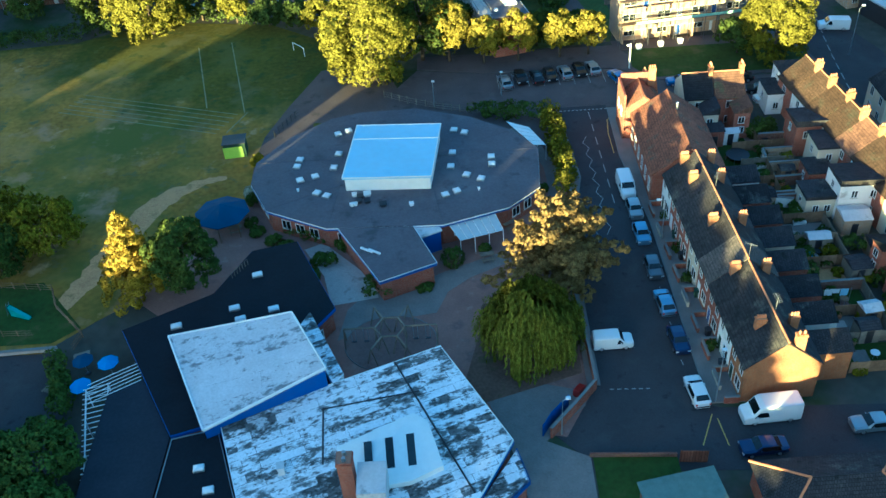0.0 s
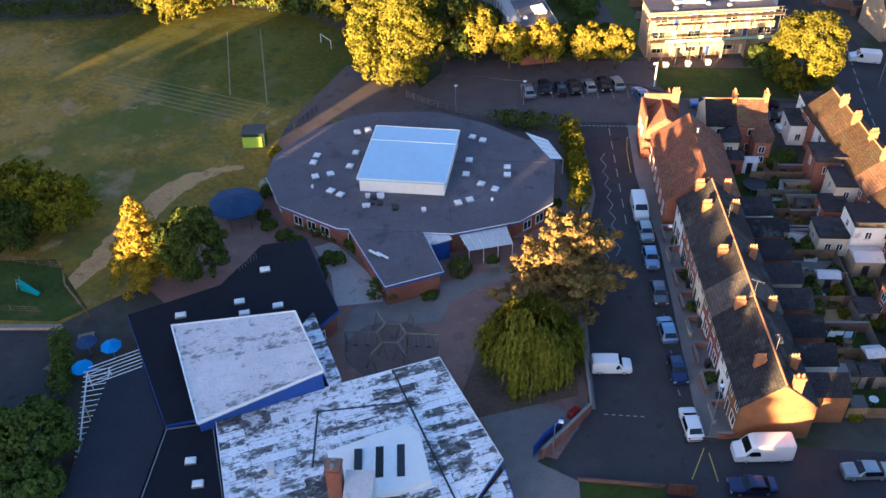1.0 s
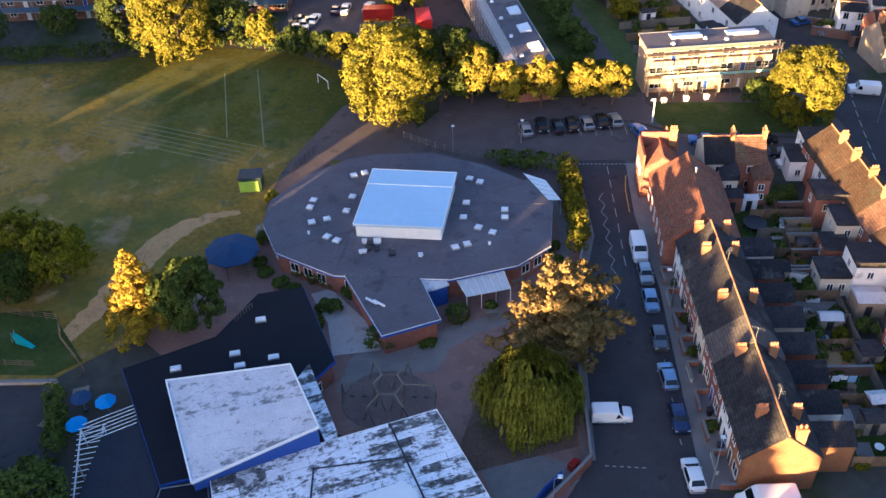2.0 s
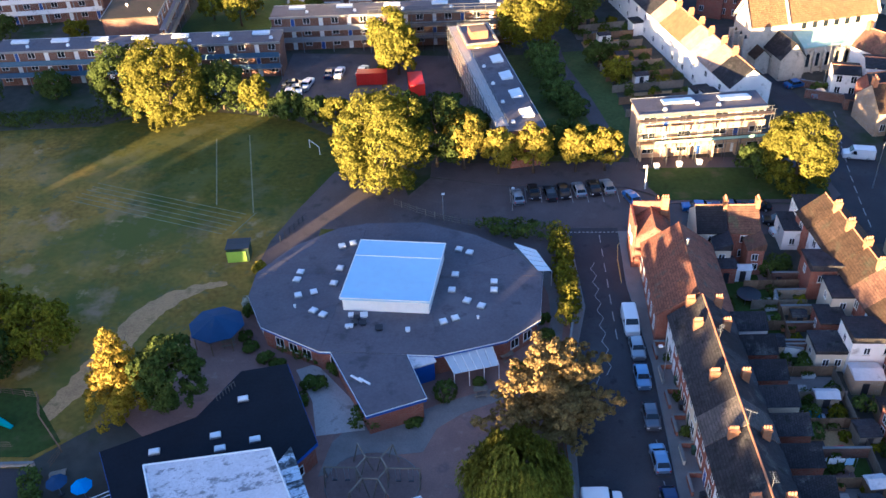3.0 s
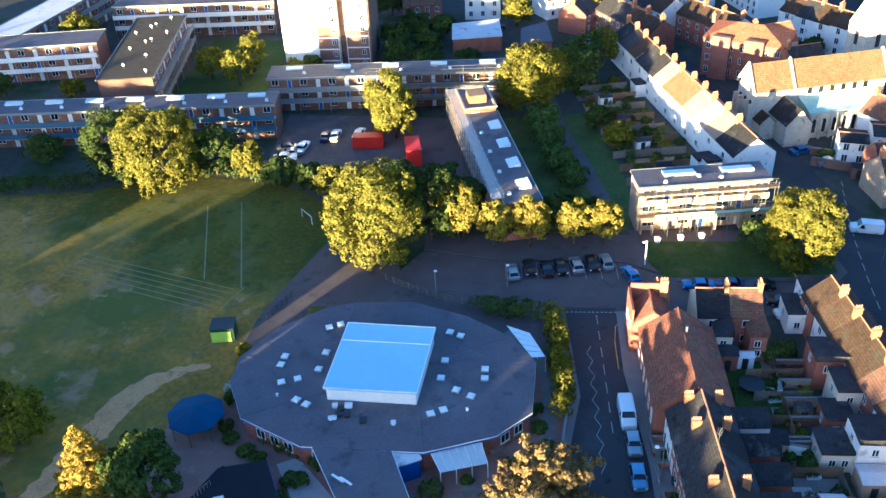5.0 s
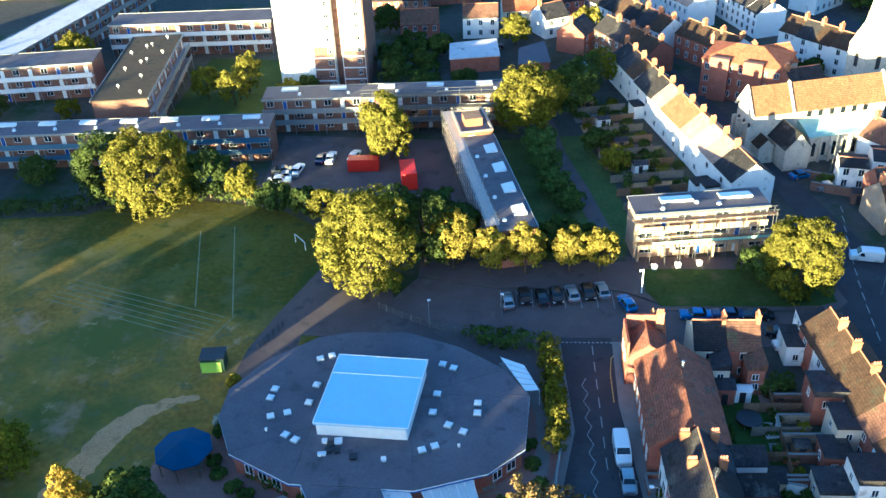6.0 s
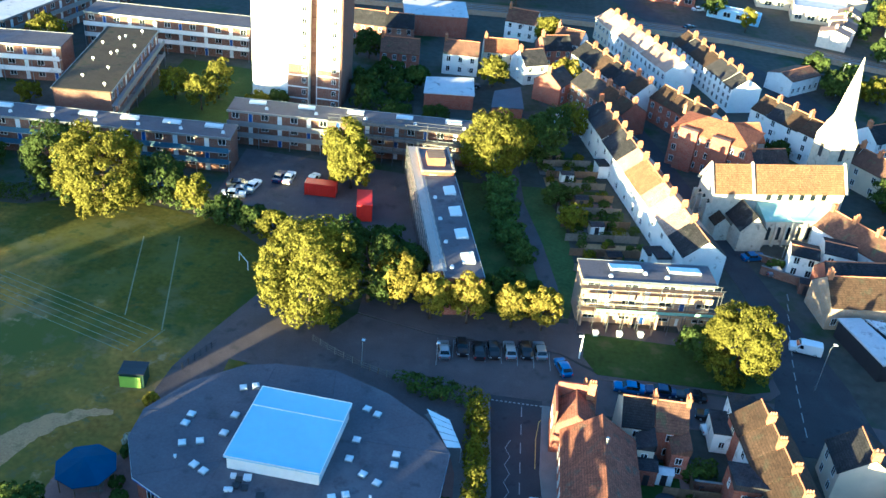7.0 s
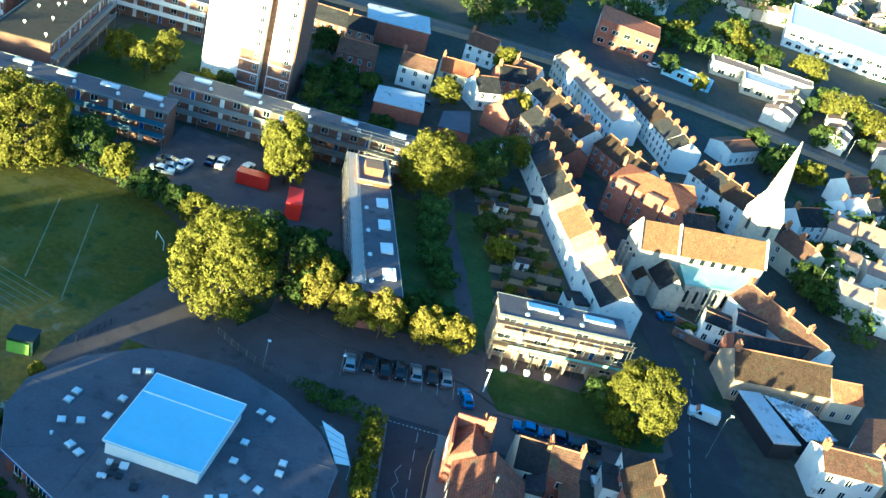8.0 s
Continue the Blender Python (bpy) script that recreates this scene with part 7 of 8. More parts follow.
for a, b in (((-35.6, 126.4), (-42.2, 152.4)), ((-42.2, 128.8), (-48.0, 151.0))):
    ground_line([a, b], 0.1, M_PITCH, "worn white pitch line", "pitch_line", 0.04)
for i in range(6):
    o = Vector((0.45, 0.95)) * (i - 2.5) * 1.15
    a, b = Vector((-66, 133.2)) + o, Vector((-38.0, 123.4)) + o
    ground_line([tuple(a), tuple(b)], 0.07, M_PITCH, "worn running-lane line on the grass", "pitch_line", 0.04)
ground_line([(-37.6, 120.6), (-35.2, 126.6)], 0.08, M_PITCH, "worn running-lane line on the grass", "pitch_line", 0.04)
# road paint
for i in range(7):
    ground_line([(18.8 - i * 0.04, 96.6 + i * 3.6), (18.75 - i * 0.04, 98.6 + i * 3.6)], 0.06, M_LINE, "white dashed centre line")
zig = [(17.0 + (0.55 if i % 2 else -0.15) - i * 0.02, 90.0 + i * 1.55) for i in range(16)]
ground_line(zig, 0.045, M_LINE, "white zigzag line of a school entrance")
ground_line([(15.6 + (0.3 if i % 2 else -0.3), 88.0 + i * 1.55) for i in range(4)], 0.045, M_LINE, "white zigzag line of a school entrance")
for i in range(14):
    ground_line([(14.2 + i * 0.62, 120.9), (14.55 + i * 0.62, 120.9)], 0.1, M_LINE, "white give-way dashes at the junction")
ground_line([(20.6, 108.5), (20.6, 114), (21.0, 117.6), (22.4, 119.4)], 0.05, M_YELLOW, "yellow line round the corner")
ground_line([(21.1, 56.1), (22.9, 60.0)], 0.05, M_YELLOW, "yellow line at the junction")
ground_line([(23.6, 55.9), (23.3, 59.4)], 0.05, M_YELLOW, "yellow line at the junction")
for i in range(6):
    ground_line([(13.2 + i * 0.75, 64.0 - i * 0.03), (13.6 + i * 0.75, 63.98 - i * 0.03)], 0.06, M_LINE, "white give-way dashes")
for i in range(8):
    ground_line([(21.5, 61 + i * 5.9), (21.4, 61.8 + i * 5.9)], 0.05, M_LINE, "white bay mark")
    ground_line([(5.4 + i * 2.45, 129.2), (5.2 + i * 2.45, 133.6)], 0.05, M_LINE, "white parking bay line", z=0.055)
for i in range(12):
    ground_line([(58.8 + i * 0.25 + 0.02 * i * i, 122 + i * 3.2), (58.95 + i * 0.25 + 0.02 * i * i, 124 + i * 3.2)], 0.07, M_LINE, "white dashed centre line", z=0.07)
# kerbs of the street
for line in ([(22.86, 61.4), (22.66, 92), (21.26, 108), (21.46, 121)], [(12.2, 64.6), (12.2, 80), (13.3, 94), (15.1, 103), (14.5, 112), (13.9, 121)]):
    bm = bmesh.new()
    prism(bm, strip_poly(line, 0.09), 0, 0.175)
    single("kerb", bm, M_KERB, "pale kerb stones along the street", "kerb", kind="structure")


# red containers by the flats
def container(x, y, turn, L, W, H, label):
    c = thing("container", pose(x, y, 0.06, 0, 0, turn), label, "container")
    bm = bmesh.new()
    box(bm, -L / 2 + 0.05, -W / 2 + 0.05, 0.1, L / 2 - 0.05, W / 2 - 0.05, H - 0.05)
    part("body", bm, M_RED, c)
    for i in range(int(L / 0.4)):
        for s in (-1, 1):
            bm = bmesh.new()
            x0 = -L / 2 + 0.2 + i * 0.4
            box(bm, x0, s * W / 2 - 0.05, 0.15, x0 + 0.2, s * W / 2 + 0.01, H - 0.1)
            part("rib", bm, M_RED, c)
    for x0 in (-L / 2, L / 2 - 0.12):
        for y0 in (-W / 2, W / 2 - 0.12):
            bm = bmesh.new()
            box(bm, x0, y0, 0, x0 + 0.12, y0 + 0.12, H)
            part("corner_post", bm, M_RED, c)


container(-22.0, 173.8, 2, 6.0, 2.4, 2.6, "red steel shipping container in the car park")
container(-12.6, 168.2, 100, 6.0, 2.8, 3.6, "tall red steel container by the trees")


# ---- back gardens between the terraces ----
random.seed(11)


def garden_shed(x, y, w, d, h, turn, label, wall=M_WOOD, roof=M_SLATE):
    s = thing("garden_shed", pose(x, y, 0, 0, 0, turn), label, "shed", "garden sheds")
    bm = bmesh.new()
    box(bm, 0, 0, 0, w, d, h)
    part("body", bm, wall, s)
    bm = bmesh.new()
    vs = [bm.verts.new(v) for v in ((-0.1, -0.1, h + 0.01), (w + 0.1, -0.1, h + 0.01), (w + 0.1, d + 0.1, h + 0.01), (-0.1, d + 0.1, h + 0.01), (-0.1, d / 2, h + 0.5), (w + 0.1, d / 2, h + 0.5))]
    for f in ((3, 2, 1, 0), (0, 1, 5, 4), (2, 3, 4, 5), (0, 4, 3), (1, 2, 5)):
        bm.faces.new([vs[i] for i in f])
    part("roof", bm, roof, s)
    bm = bmesh.new()
    box(bm, w * 0.3, -0.04, 0.05, w * 0.3 + 0.8, -0.01, min(h - 0.1, 1.85))
    part("door", bm, M_DARK, s)
    return s


# cross fences and walls between the plots
for i in range(11):
    y = 64.5 + i * 4.25
    a = 38.2 - 0.03 * (y - 62)
    mtl = (M_WOOD, M_TIMBER, M_WOOD, M_BRICK2)[i % 4]
    if mtl is M_BRICK2:
        wall_line([(a, y), (44.2, y + 0.2)], 1.5, "brown brick garden wall", M_BRICK2)
    else:
        fence([(a, y), (44.2, y + 0.2)], 1.6, "boarded garden fence between plots", mtl, 1.8, board=True)
fence([(44.3, 64), (43.8, 90)], 1.6, "boarded fence along the rear of the gardens", M_TIMBER, 1.8, board=True)
for y, x0, x1 in ((105.2, 40.6, 45.6), (101.8, 40.4, 45.4), (98.4, 40.2, 44.8), (109.0, 41.0, 45.6), (95.0, 38.0, 44)):
    wall_line([(x0, y), (x1, y + 0.1)], 1.5, "brown rendered garden wall", M_BUFF if y in (105.2, 101.8) else M_BRICK2)
fence([(40.2, 96), (40.8, 112)], 1.5, "boarded garden fence along a lawn", M_WOOD, 1.8, board=True)
sheet("garden_lawn", [(33.4, 98), (40.2, 98), (40.8, 113), (34, 113)], 0.05, M_LAWN, "shaded back garden lawn", "grass")
for i in range(7):
    y = 65.5 + i * 4.25
    sheet("garden_plot", [(38.4, y), (43.8, y), (43.8, y + 3.2), (38.4, y + 3.2)], 0.03 + 0.002 * i, (M_LAWN, M_PAVE, M_LAWN, M_SOIL)[i % 4], "small back garden plot", "garden")
for x, y, w, d, h, t, wl, rf in ((36.6, 93.2, 2.2, 2.4, 2.0, 0, M_BUFF, M_SLATE), (40.2, 84.4, 2.6, 1.6, 1.9, 0, M_TIMBER, M_LIGHTFELT), (45.2, 87.0, 3.4, 3.0, 2.4, 0, M_BUFF, M_LIGHTFELT), (43.2, 78.4, 2.4, 2.6, 2.0, 5, M_TIMBER, M_SLATE), (42.0, 71.2, 2.0, 1.8, 2.1, 8, M_WOOD, M_LIGHTFELT),
                                 (40.6, 68.6, 2.2, 2.0, 2.0, 4, M_TIMBER, M_SLATE), (46.6, 82.2, 2.6, 2.4, 2.1, -5, M_WOOD, M_SLATE), (46.4, 74.4, 3.0, 2.6, 2.2, 0, M_BRICK, M_SLATE), (46.0, 67.6, 2.6, 2.4, 2.1, 0, M_TIMBER, M_SLATE), (44.6, 92.2, 3.4, 3.2, 2.6, 0, M_CREAM, M_SLATE),
                                 (41.2, 99.0, 1.8, 1.6, 1.9, 0, M_WOOD, M_SLATE), (36.0, 108.8, 2.2, 1.4, 2.0, 0, M_RENDER, M_LIGHTFELT), (33.6, 108.4, 2.4, 3.0, 2.6, 0, M_BRICK, M_SLATE)):
    garden_shed(x, y, w, d, h, t, "small garden shed with a pitched roof", wl, rf)
wall_line([(37.4, 94.2), (41.2, 93.4)], 1.5, "white painted garden wall", M_RENDER)
wall_line([(40.3, 103.0), (40.4, 104.9)], 1.7, "white painted garden wall", M_RENDER)
# paddling pool
pool = thing("paddling_pool", pose(39.8, 83.2, 0.05), "round blue paddling pool", "pool")
bm = bmesh.new()
for k in range(18):
    a, b = k * math.tau / 18, (k + 1) * math.tau / 18
    rod(bm, (1.1 * math.cos(a), 1.1 * math.sin(a), 0.3), (1.1 * math.cos(b), 1.1 * math.sin(b), 0.3), 0.22, sides=7)
part("rim", bm, M_LIGHTFELT, pool, smooth=True)
bm = bmesh.new()
rod(bm, (0, 0, 0.02), (0, 0, 0.38), 1.08, 1.08, 18)
part("water", bm, M_BLUECLOTH, pool)
# trampoline
tr = thing("trampoline", pose(37.2, 105.2, 0.05), "dark round garden trampoline", "trampoline")
bm = bmesh.new()
rod(bm, (0, 0, 0.7), (0, 0, 0.75), 1.6, 1.6, 18)
part("mat", bm, M_DARK, tr)
for k in range(6):
    bm = bmesh.new()
    a = k * math.tau / 6
    rod(bm, (1.55 * math.cos(a), 1.55 * math.sin(a), 0), (1.55 * math.cos(a), 1.55 * math.sin(a), 0.7), 0.03)
    part("leg", bm, M_GREY, tr)
# washing on a line
wl = thing("washing_line", pose(36.6, 75.4, 0), "washing hung on a line between two posts", "washing line")
for x in (0, 5.4):
    bm = bmesh.new()
    rod(bm, (x, 0, 0), (x, 0.1, 2.0), 0.04)
    part("post", bm, M_GREY, wl)
for x, w, h, m_ in ((0.5, 0.7, 0.8, M_WHITE), (1.4, 0.8, 0.5, M_LIGHTFELT), (2.4, 0.9, 0.9, M_WHITE), (3.4, 0.7, 0.6, M_WHITE), (4.2, 0.9, 1.0, M_BLUEROOF)):
    bm = bmesh.new()
    for k in range(4):
        box(bm, x + k * w / 4, 0.03 * (k % 2), 1.95 - h, x + (k + 1) * w / 4, 0.03 * (k % 2) + 0.03, 1.95)
    part("washing", bm, m_, wl)
bm = bmesh.new()
box(bm, -0.7, -0.5, 0, 0.7, 0.5, 0.9)
single("garden_box", bm, M_RED, "red plastic garden box", "box", m=pose(41.0, 77.8, 0, 0, 0, 10), bevel=0.08)
bm = bmesh.new()
box(bm, -0.6, -0.5, 0, 0.6, 0.5, 0.6)
single("garden_box", bm, M_BLUECLOTH, "blue cover on a garden box", "box", m=pose(46.4, 93.6, 0.05), bevel=0.08)
for i in range(26):
    x, y = random.uniform(38.4, 43.6), random.uniform(64, 113)
    if 45 > x > 33:
        bush(x, y, random.uniform(0.5, 1.3), random.uniform(0.8, 2.2), "leafy garden shrub among fences", (M_LEAF_HEDGE, M_LEAF_DARK, M_LEAF)[i % 3], seed=500 + i, n=420)
bush(41.3, 111.6, 2.0, 2.4, "dense green garden shrub", seed=530)
hedge([(33.6, 99), (33.8, 104)], 0.8, 1.8, "dark hedge beside a lawn", M_LEAF_DARK, seed=7)

# front yards of the near terrace: low walls, bins
for i in range(9):
    p = TER0 + ter_dir * (i * 4.25)
    wall_line([(p.x - 1.6, p.y), (p.x - 0.05, p.y)], 0.9, "low brick wall before a house", M_BRICK, name="front_wall")
    if i < 8:
        wall_line([(p.x - 1.6, p.y + 1.6), (p.x - 1.75, p.y + 4.1)], 0.8, "low brick wall before a house", M_BRICK if i % 3 else M_STONE, name="front_wall")
for i, (x, y, m_) in enumerate(((25.2, 77.4, M_DKGREEN), (25.3, 66.2, M_DARK), (24.9, 84.2, M_DARK), (25.0, 88.4, M_DKGREEN), (25.0, 71.0, M_DARK))):
    b = thing("wheelie_bin", pose(x, y, 0.16, 0, 0, 5 * i), "plastic wheelie bin before a house", "bin", "wheelie bins")
    bm = bmesh.new()
    loft(bm, [[(sx * w / 2, sy * w / 2, z) for sx, sy in ((-1, -1), (1, -1), (1, 1), (-1, 1))] for w, z in ((0.45, 0.05), (0.6, 1.0))])
    part("bin_body", bm, m_, b)
    bm = bmesh.new()
    box(bm, -0.32, -0.34, 1.001, 0.32, 0.32, 1.08, slope=-0.05)
    part("lid", bm, m_, b)
for i, (x, y) in enumerate(((25.0, 69.0), (24.8, 80.4), (24.7, 92.6), (24.9, 86.0))):
    bush(x, y, 0.7, 1.3, "small shrub in a front garden", M_LEAF_DARK, seed=560 + i, n=300)

# houses at the near corner of the side street
hip = thing("bungalow", pose(24.6, 44.0, 0, 0, 0, 2), "dark hip-roofed building by the side street", "house")
bm = bmesh.new()
box(bm, 0, 0, 0, 13, 7.4, 3.0)
part("wall", bm, M_BRICK, hip)
bm = bmesh.new()
vs = [bm.verts.new(v) for v in ((-0.4, -0.4, 3.0), (13.4, -0.4, 3.0), (13.4, 7.8, 3.0), (-0.4, 7.8, 3.0), (3.4, 3.7, 5.6), (9.6, 3.7, 5.6))]
for f in ((3, 2, 1, 0), (0, 1, 5, 4), (1, 2, 5), (2, 3, 4, 5), (3, 0, 4)):
    bm.faces.new([vs[i] for i in f])
part("roof", bm, M_SLATE, hip)
for a, b in ((0, 4), (3, 4), (1, 5), (2, 5)):
    pts = ((-0.4, -0.4, 3.02), (13.4, -0.4, 3.02), (13.4, 7.8, 3.02), (-0.4, 7.8, 3.02), (3.4, 3.7, 5.62), (9.6, 3.7, 5.62))
    bm = bmesh.new()
    rod(bm, pts[a], pts[b], 0.12, sides=5)
    part("hip_tiles", bm, M_CLAY, hip)
gar = thing("garage", pose(14.4, 45.2, 0, 0, 0, 8), "garage with a shallow grey-green roof", "garage")
bm = bmesh.new()
box(bm, 0, 0, 0, 6.6, 4.8, 2.6)
part("wall", bm, M_BRICK2, gar)
bm = bmesh.new()
prism(bm, [(-0.3, -0.3), (6.9, -0.3), (6.9, 5.1), (-0.3, 5.1)], 2.61, [2.8, 3.4, 3.4, 2.8])
part("roof", bm, mat("mossy_sheet_roof", (0.13, 0.17, 0.15), 0.7, vary=0.25), gar)
fence([(18.4, 54.3), (21.0, 54.1)], 1.7, "red-brown boarded fence by the lawn", M_RUST, 1.3, board=True)
wall_line([(9.9, 55.5), (18.3, 55.0)], 0.5, "low brick garden wall", M_BRICK2, cap=False)


# small clutter in the back gardens
def garden_table(x, y, turn, material):
    g = thing("garden_table", pose(x, y, 0.05, 0, 0, turn), "small garden table on a patio", "table", "garden tables")
    bm = bmesh.new()
    rod(bm, (0, 0, 0.68), (0, 0, 0.72), 0.5, 0.5, 12)
    part("tabletop", bm, material, g)
    for k in range(4):
        bm = bmesh.new()
        a = k * math.tau / 4 + 0.8
        rod(bm, (0.35 * math.cos(a), 0.35 * math.sin(a), 0), (0.3 * math.cos(a), 0.3 * math.sin(a), 0.68), 0.025, sides=5)
        part("leg", bm, M_GREY, g)


def planter(x, y, w, turn, material, seed):
    g = thing("planter", pose(x, y, 0.05, 0, 0, turn), "garden planter box with leafy plants", "planter", "planters")
    bm = bmesh.new()
    loft(bm, [[(sx * (w / 2 + e), sy * (0.25 + e), z) for sx, sy in ((-1, -1), (1, -1), (1, 1), (-1, 1))] for e, z in ((-0.04, 0), (0, 0.42), (0.04, 0.45))])
    part("box", bm, material, g)
    me = leaf_cloud([(i * 0.4 - w / 2 + 0.2, 0, 0.6, 0.35, 0.3, 0.35) for i in range(max(1, int(w / 0.4)))], 160, 0.12, seed)
    me.materials.append(M_LEAF_HEDGE)
    part("plant", me, M_LEAF_HEDGE, g)


def patio(x, y, w, d, material):
    sheet("patio", [(x, y), (x + w, y), (x + w, y + d), (x, y + d)], 0.075, material, "paved patch in a back garden", "paving", 0.1)


rng_g = random.Random(77)
for i in range(11):
    y = 65.2 + i * 4.25
    patio(38.6 + rng_g.uniform(-0.5, 1.0), y + rng_g.uniform(0, 1.0), rng_g.uniform(1.4, 2.8), rng_g.uniform(1.2, 2.4), (M_PAVE, M_PALEPAVE, M_REDPATH, M_CARPARK)[i % 4])
    planter(39.2 + rng_g.uniform(0, 4), y + 3.4, rng_g.uniform(0.8, 1.8), rng_g.uniform(-10, 10), (M_WOOD, M_CLAY, M_RENDER)[i % 3], 900 + i)
    if i % 2 == 0:
        garden_table(39.6 + rng_g.uniform(0, 3.2), y + 1.4, 20 * i, (M_WHITE, M_DARK, M_WOOD)[i % 3])
for i in range(16):
    x, y = rng_g.uniform(44.8, 49.0), rng_g.uniform(66, 114)
    bush(x, y, rng_g.uniform(0.6, 1.3), rng_g.uniform(1.0, 2.4), "leafy garden shrub behind a terrace", (M_LEAF_DARK, M_LEAF_HEDGE, M_LEAF)[i % 3], seed=940 + i, n=420)


# ---- the town beyond ----
random.seed(23)


def plain_house(m, w, d, eave, ridge, wall, roof, label, group="", chim=True, wins=True, name="house", hipped=False, floors=2, back=False):
    """A plainer house for the middle distance; ridge along x, front to -y."""
    h = thing(name, m, label, "house" if name == "house" else name.replace("_", " "), group)
    bm = bmesh.new()
    if hipped:
        box(bm, 0, 0, 0, w, d, eave)
    else:
        pts = [(0, 0), (d, 0), (d, eave), (d / 2, ridge - 0.1), (0, eave)]
        a, b = [bm.verts.new((0, y, z)) for y, z in pts], [bm.verts.new((w, y, z)) for y, z in pts]
        bm.faces.new(a[::-1])
        bm.faces.new(b)
        for i in range(5):
            j = (i + 1) % 5
            bm.faces.new((a[i], a[j], b[j], b[i]))
    part("house_wall", bm, wall, h)
    if hipped:
        bm = bmesh.new()
        q = min(w, d) / 2
        vs = [bm.verts.new(v) for v in ((-0.3, -0.3, eave), (w + 0.3, -0.3, eave), (w + 0.3, d + 0.3, eave), (-0.3, d + 0.3, eave), (q, d / 2, ridge), (max(w - q, q + 0.1), d / 2, ridge))]
        for f in ((3, 2, 1, 0), (0, 1, 5, 4), (1, 2, 5), (2, 3, 4, 5), (3, 0, 4)):
            bm.faces.new([vs[i] for i in f])
        part("roof", bm, roof, h)
    else:
        gable_roof(h, w, d, eave + 0.1, ridge + 0.05, roof)
    if chim:
        chimney(h, 0.4, d / 2, ridge - 0.8, ridge + 1.3, 2, 0.7, 1.1)
    if wins:
        n = max(1, int(w // 2.4))
        for f in range(floors):
            z = 0.9 + f * (eave - 0.4) / floors
            for i in range(n):
                if not back:
                    window(h, (i + 0.5) * w / n - 0.5, 0, z, 1.0, 1.4, sill=False)
                if back or m.translation.y < 180:
                    window(h, (i + 0.5) * w / n + 0.5, d, z, 1.0, 1.4, 180, sill=False)
    return h


def house_row(a, b, depth, eave, ridge, walls, roofs, label, width=5.0, floors=2):
    """Houses shoulder to shoulder; their fronts look to the right of the way from b to a."""
    a, b = Vector(a), Vector(b)
    n = max(1, round((b - a).length / width))
    d = (b - a) / n
    turn = math.degrees(math.atan2(d.y, d.x))
    for i in range(n):
        p = a + d * i
        plain_house(pose(p.x, p.y, 0, 0, 0, turn), d.length, depth, eave + random.choice((0, 0, 0.2)), ridge + random.choice((0, 0, 0.3)), random.choice(walls), random.choice(roofs), label, "town terraces", floors=floors, back=True)


# beside the church
house_row((71.2, 176.0), (83.2, 160.2), 8.0, 5.6, 8.2, (M_RENDER,), (M_BROWN, M_TILE, M_TILE), "white rendered house with tawny tiled roof")
for x, y, w, d, e, r, t in ((64.8, 165.2, 5.0, 5.2, 4.8, 5.4, -12), (70.6, 165.8, 5.6, 6.0, 5.6, 6.4, -12)):
    plain_house(pose(x, y, 0, 0, 0, t), w, d, e, r, M_RENDER, M_SLATE, "white rendered wing with slate roof", chim=False)
plain_house(pose(68.0, 149.8, 0, 0, 0, 9.5), 18.4, 8.0, 4.6, 8.0, M_BUFF, M_BROWN, "long buff brick hall with brown tiled roof", name="meeting_hall", floors=1)
plain_house(pose(69.2, 157.8, 0, 0, 0, 10), 15.6, 5.0, 4.6, 7.0, M_BRICK, M_SLATE, "dark slate-roofed hall range", chim=False, name="meeting_hall", floors=1)
plain_house(pose(86.0, 152.0, 0, 0, 0, 10), 6.0, 6.0, 4.6, 6.6, M_CREAM, M_ORANGE, "low cream annexe with orange tiles", chim=False, name="meeting_hall", floors=1)
for poly, m_ in (([(69.0, 148.4), (72.9, 137.0), (77.6, 138.4), (73.0, 149.4)], M_LIGHTFELT), ([(73.8, 149.2), (79.0, 140.0), (84.8, 142.4), (81.4, 148.4)], M_PALEFELT)):
    wk = thing("workshop", pose(0, 0, 0), "long workshop with pale sheet roof", "workshop")
    ring_wall(wk, scaled_poly(poly, -0.2), 0, 3.2, 0.25, M_DARK)
    bm = bmesh.new()
    prism(bm, poly, 3.2, 3.5)
    part("roof", bm, m_, wk)
plain_house(pose(78.4, 131.0, 0, 0, 0, 4), 9.5, 6.5, 5.6, 7.4, M_RENDER, M_TILE, "white rendered house by the workshops")
plain_house(pose(90.5, 134.0, 0, 0, 0, 60), 12, 7, 5.6, 8.0, M_CREAM, M_TILE, "cream house by the workshops")
for i, (x, y, t) in enumerate(((92, 121, 5), (99, 122, 5), (106, 123, 5), (80, 112, 0), (86, 112, 0), (66, 110, 90), (72, 100, 90))):
    plain_house(pose(x, y, 0, 0, 0, t), 6.2, 7.5, 5.2, 8.0, (M_BRICK, M_RENDER, M_CREAM)[i % 3], (M_BROWN, M_SLATE)[i % 2], "semi-detached house with pitched roof")
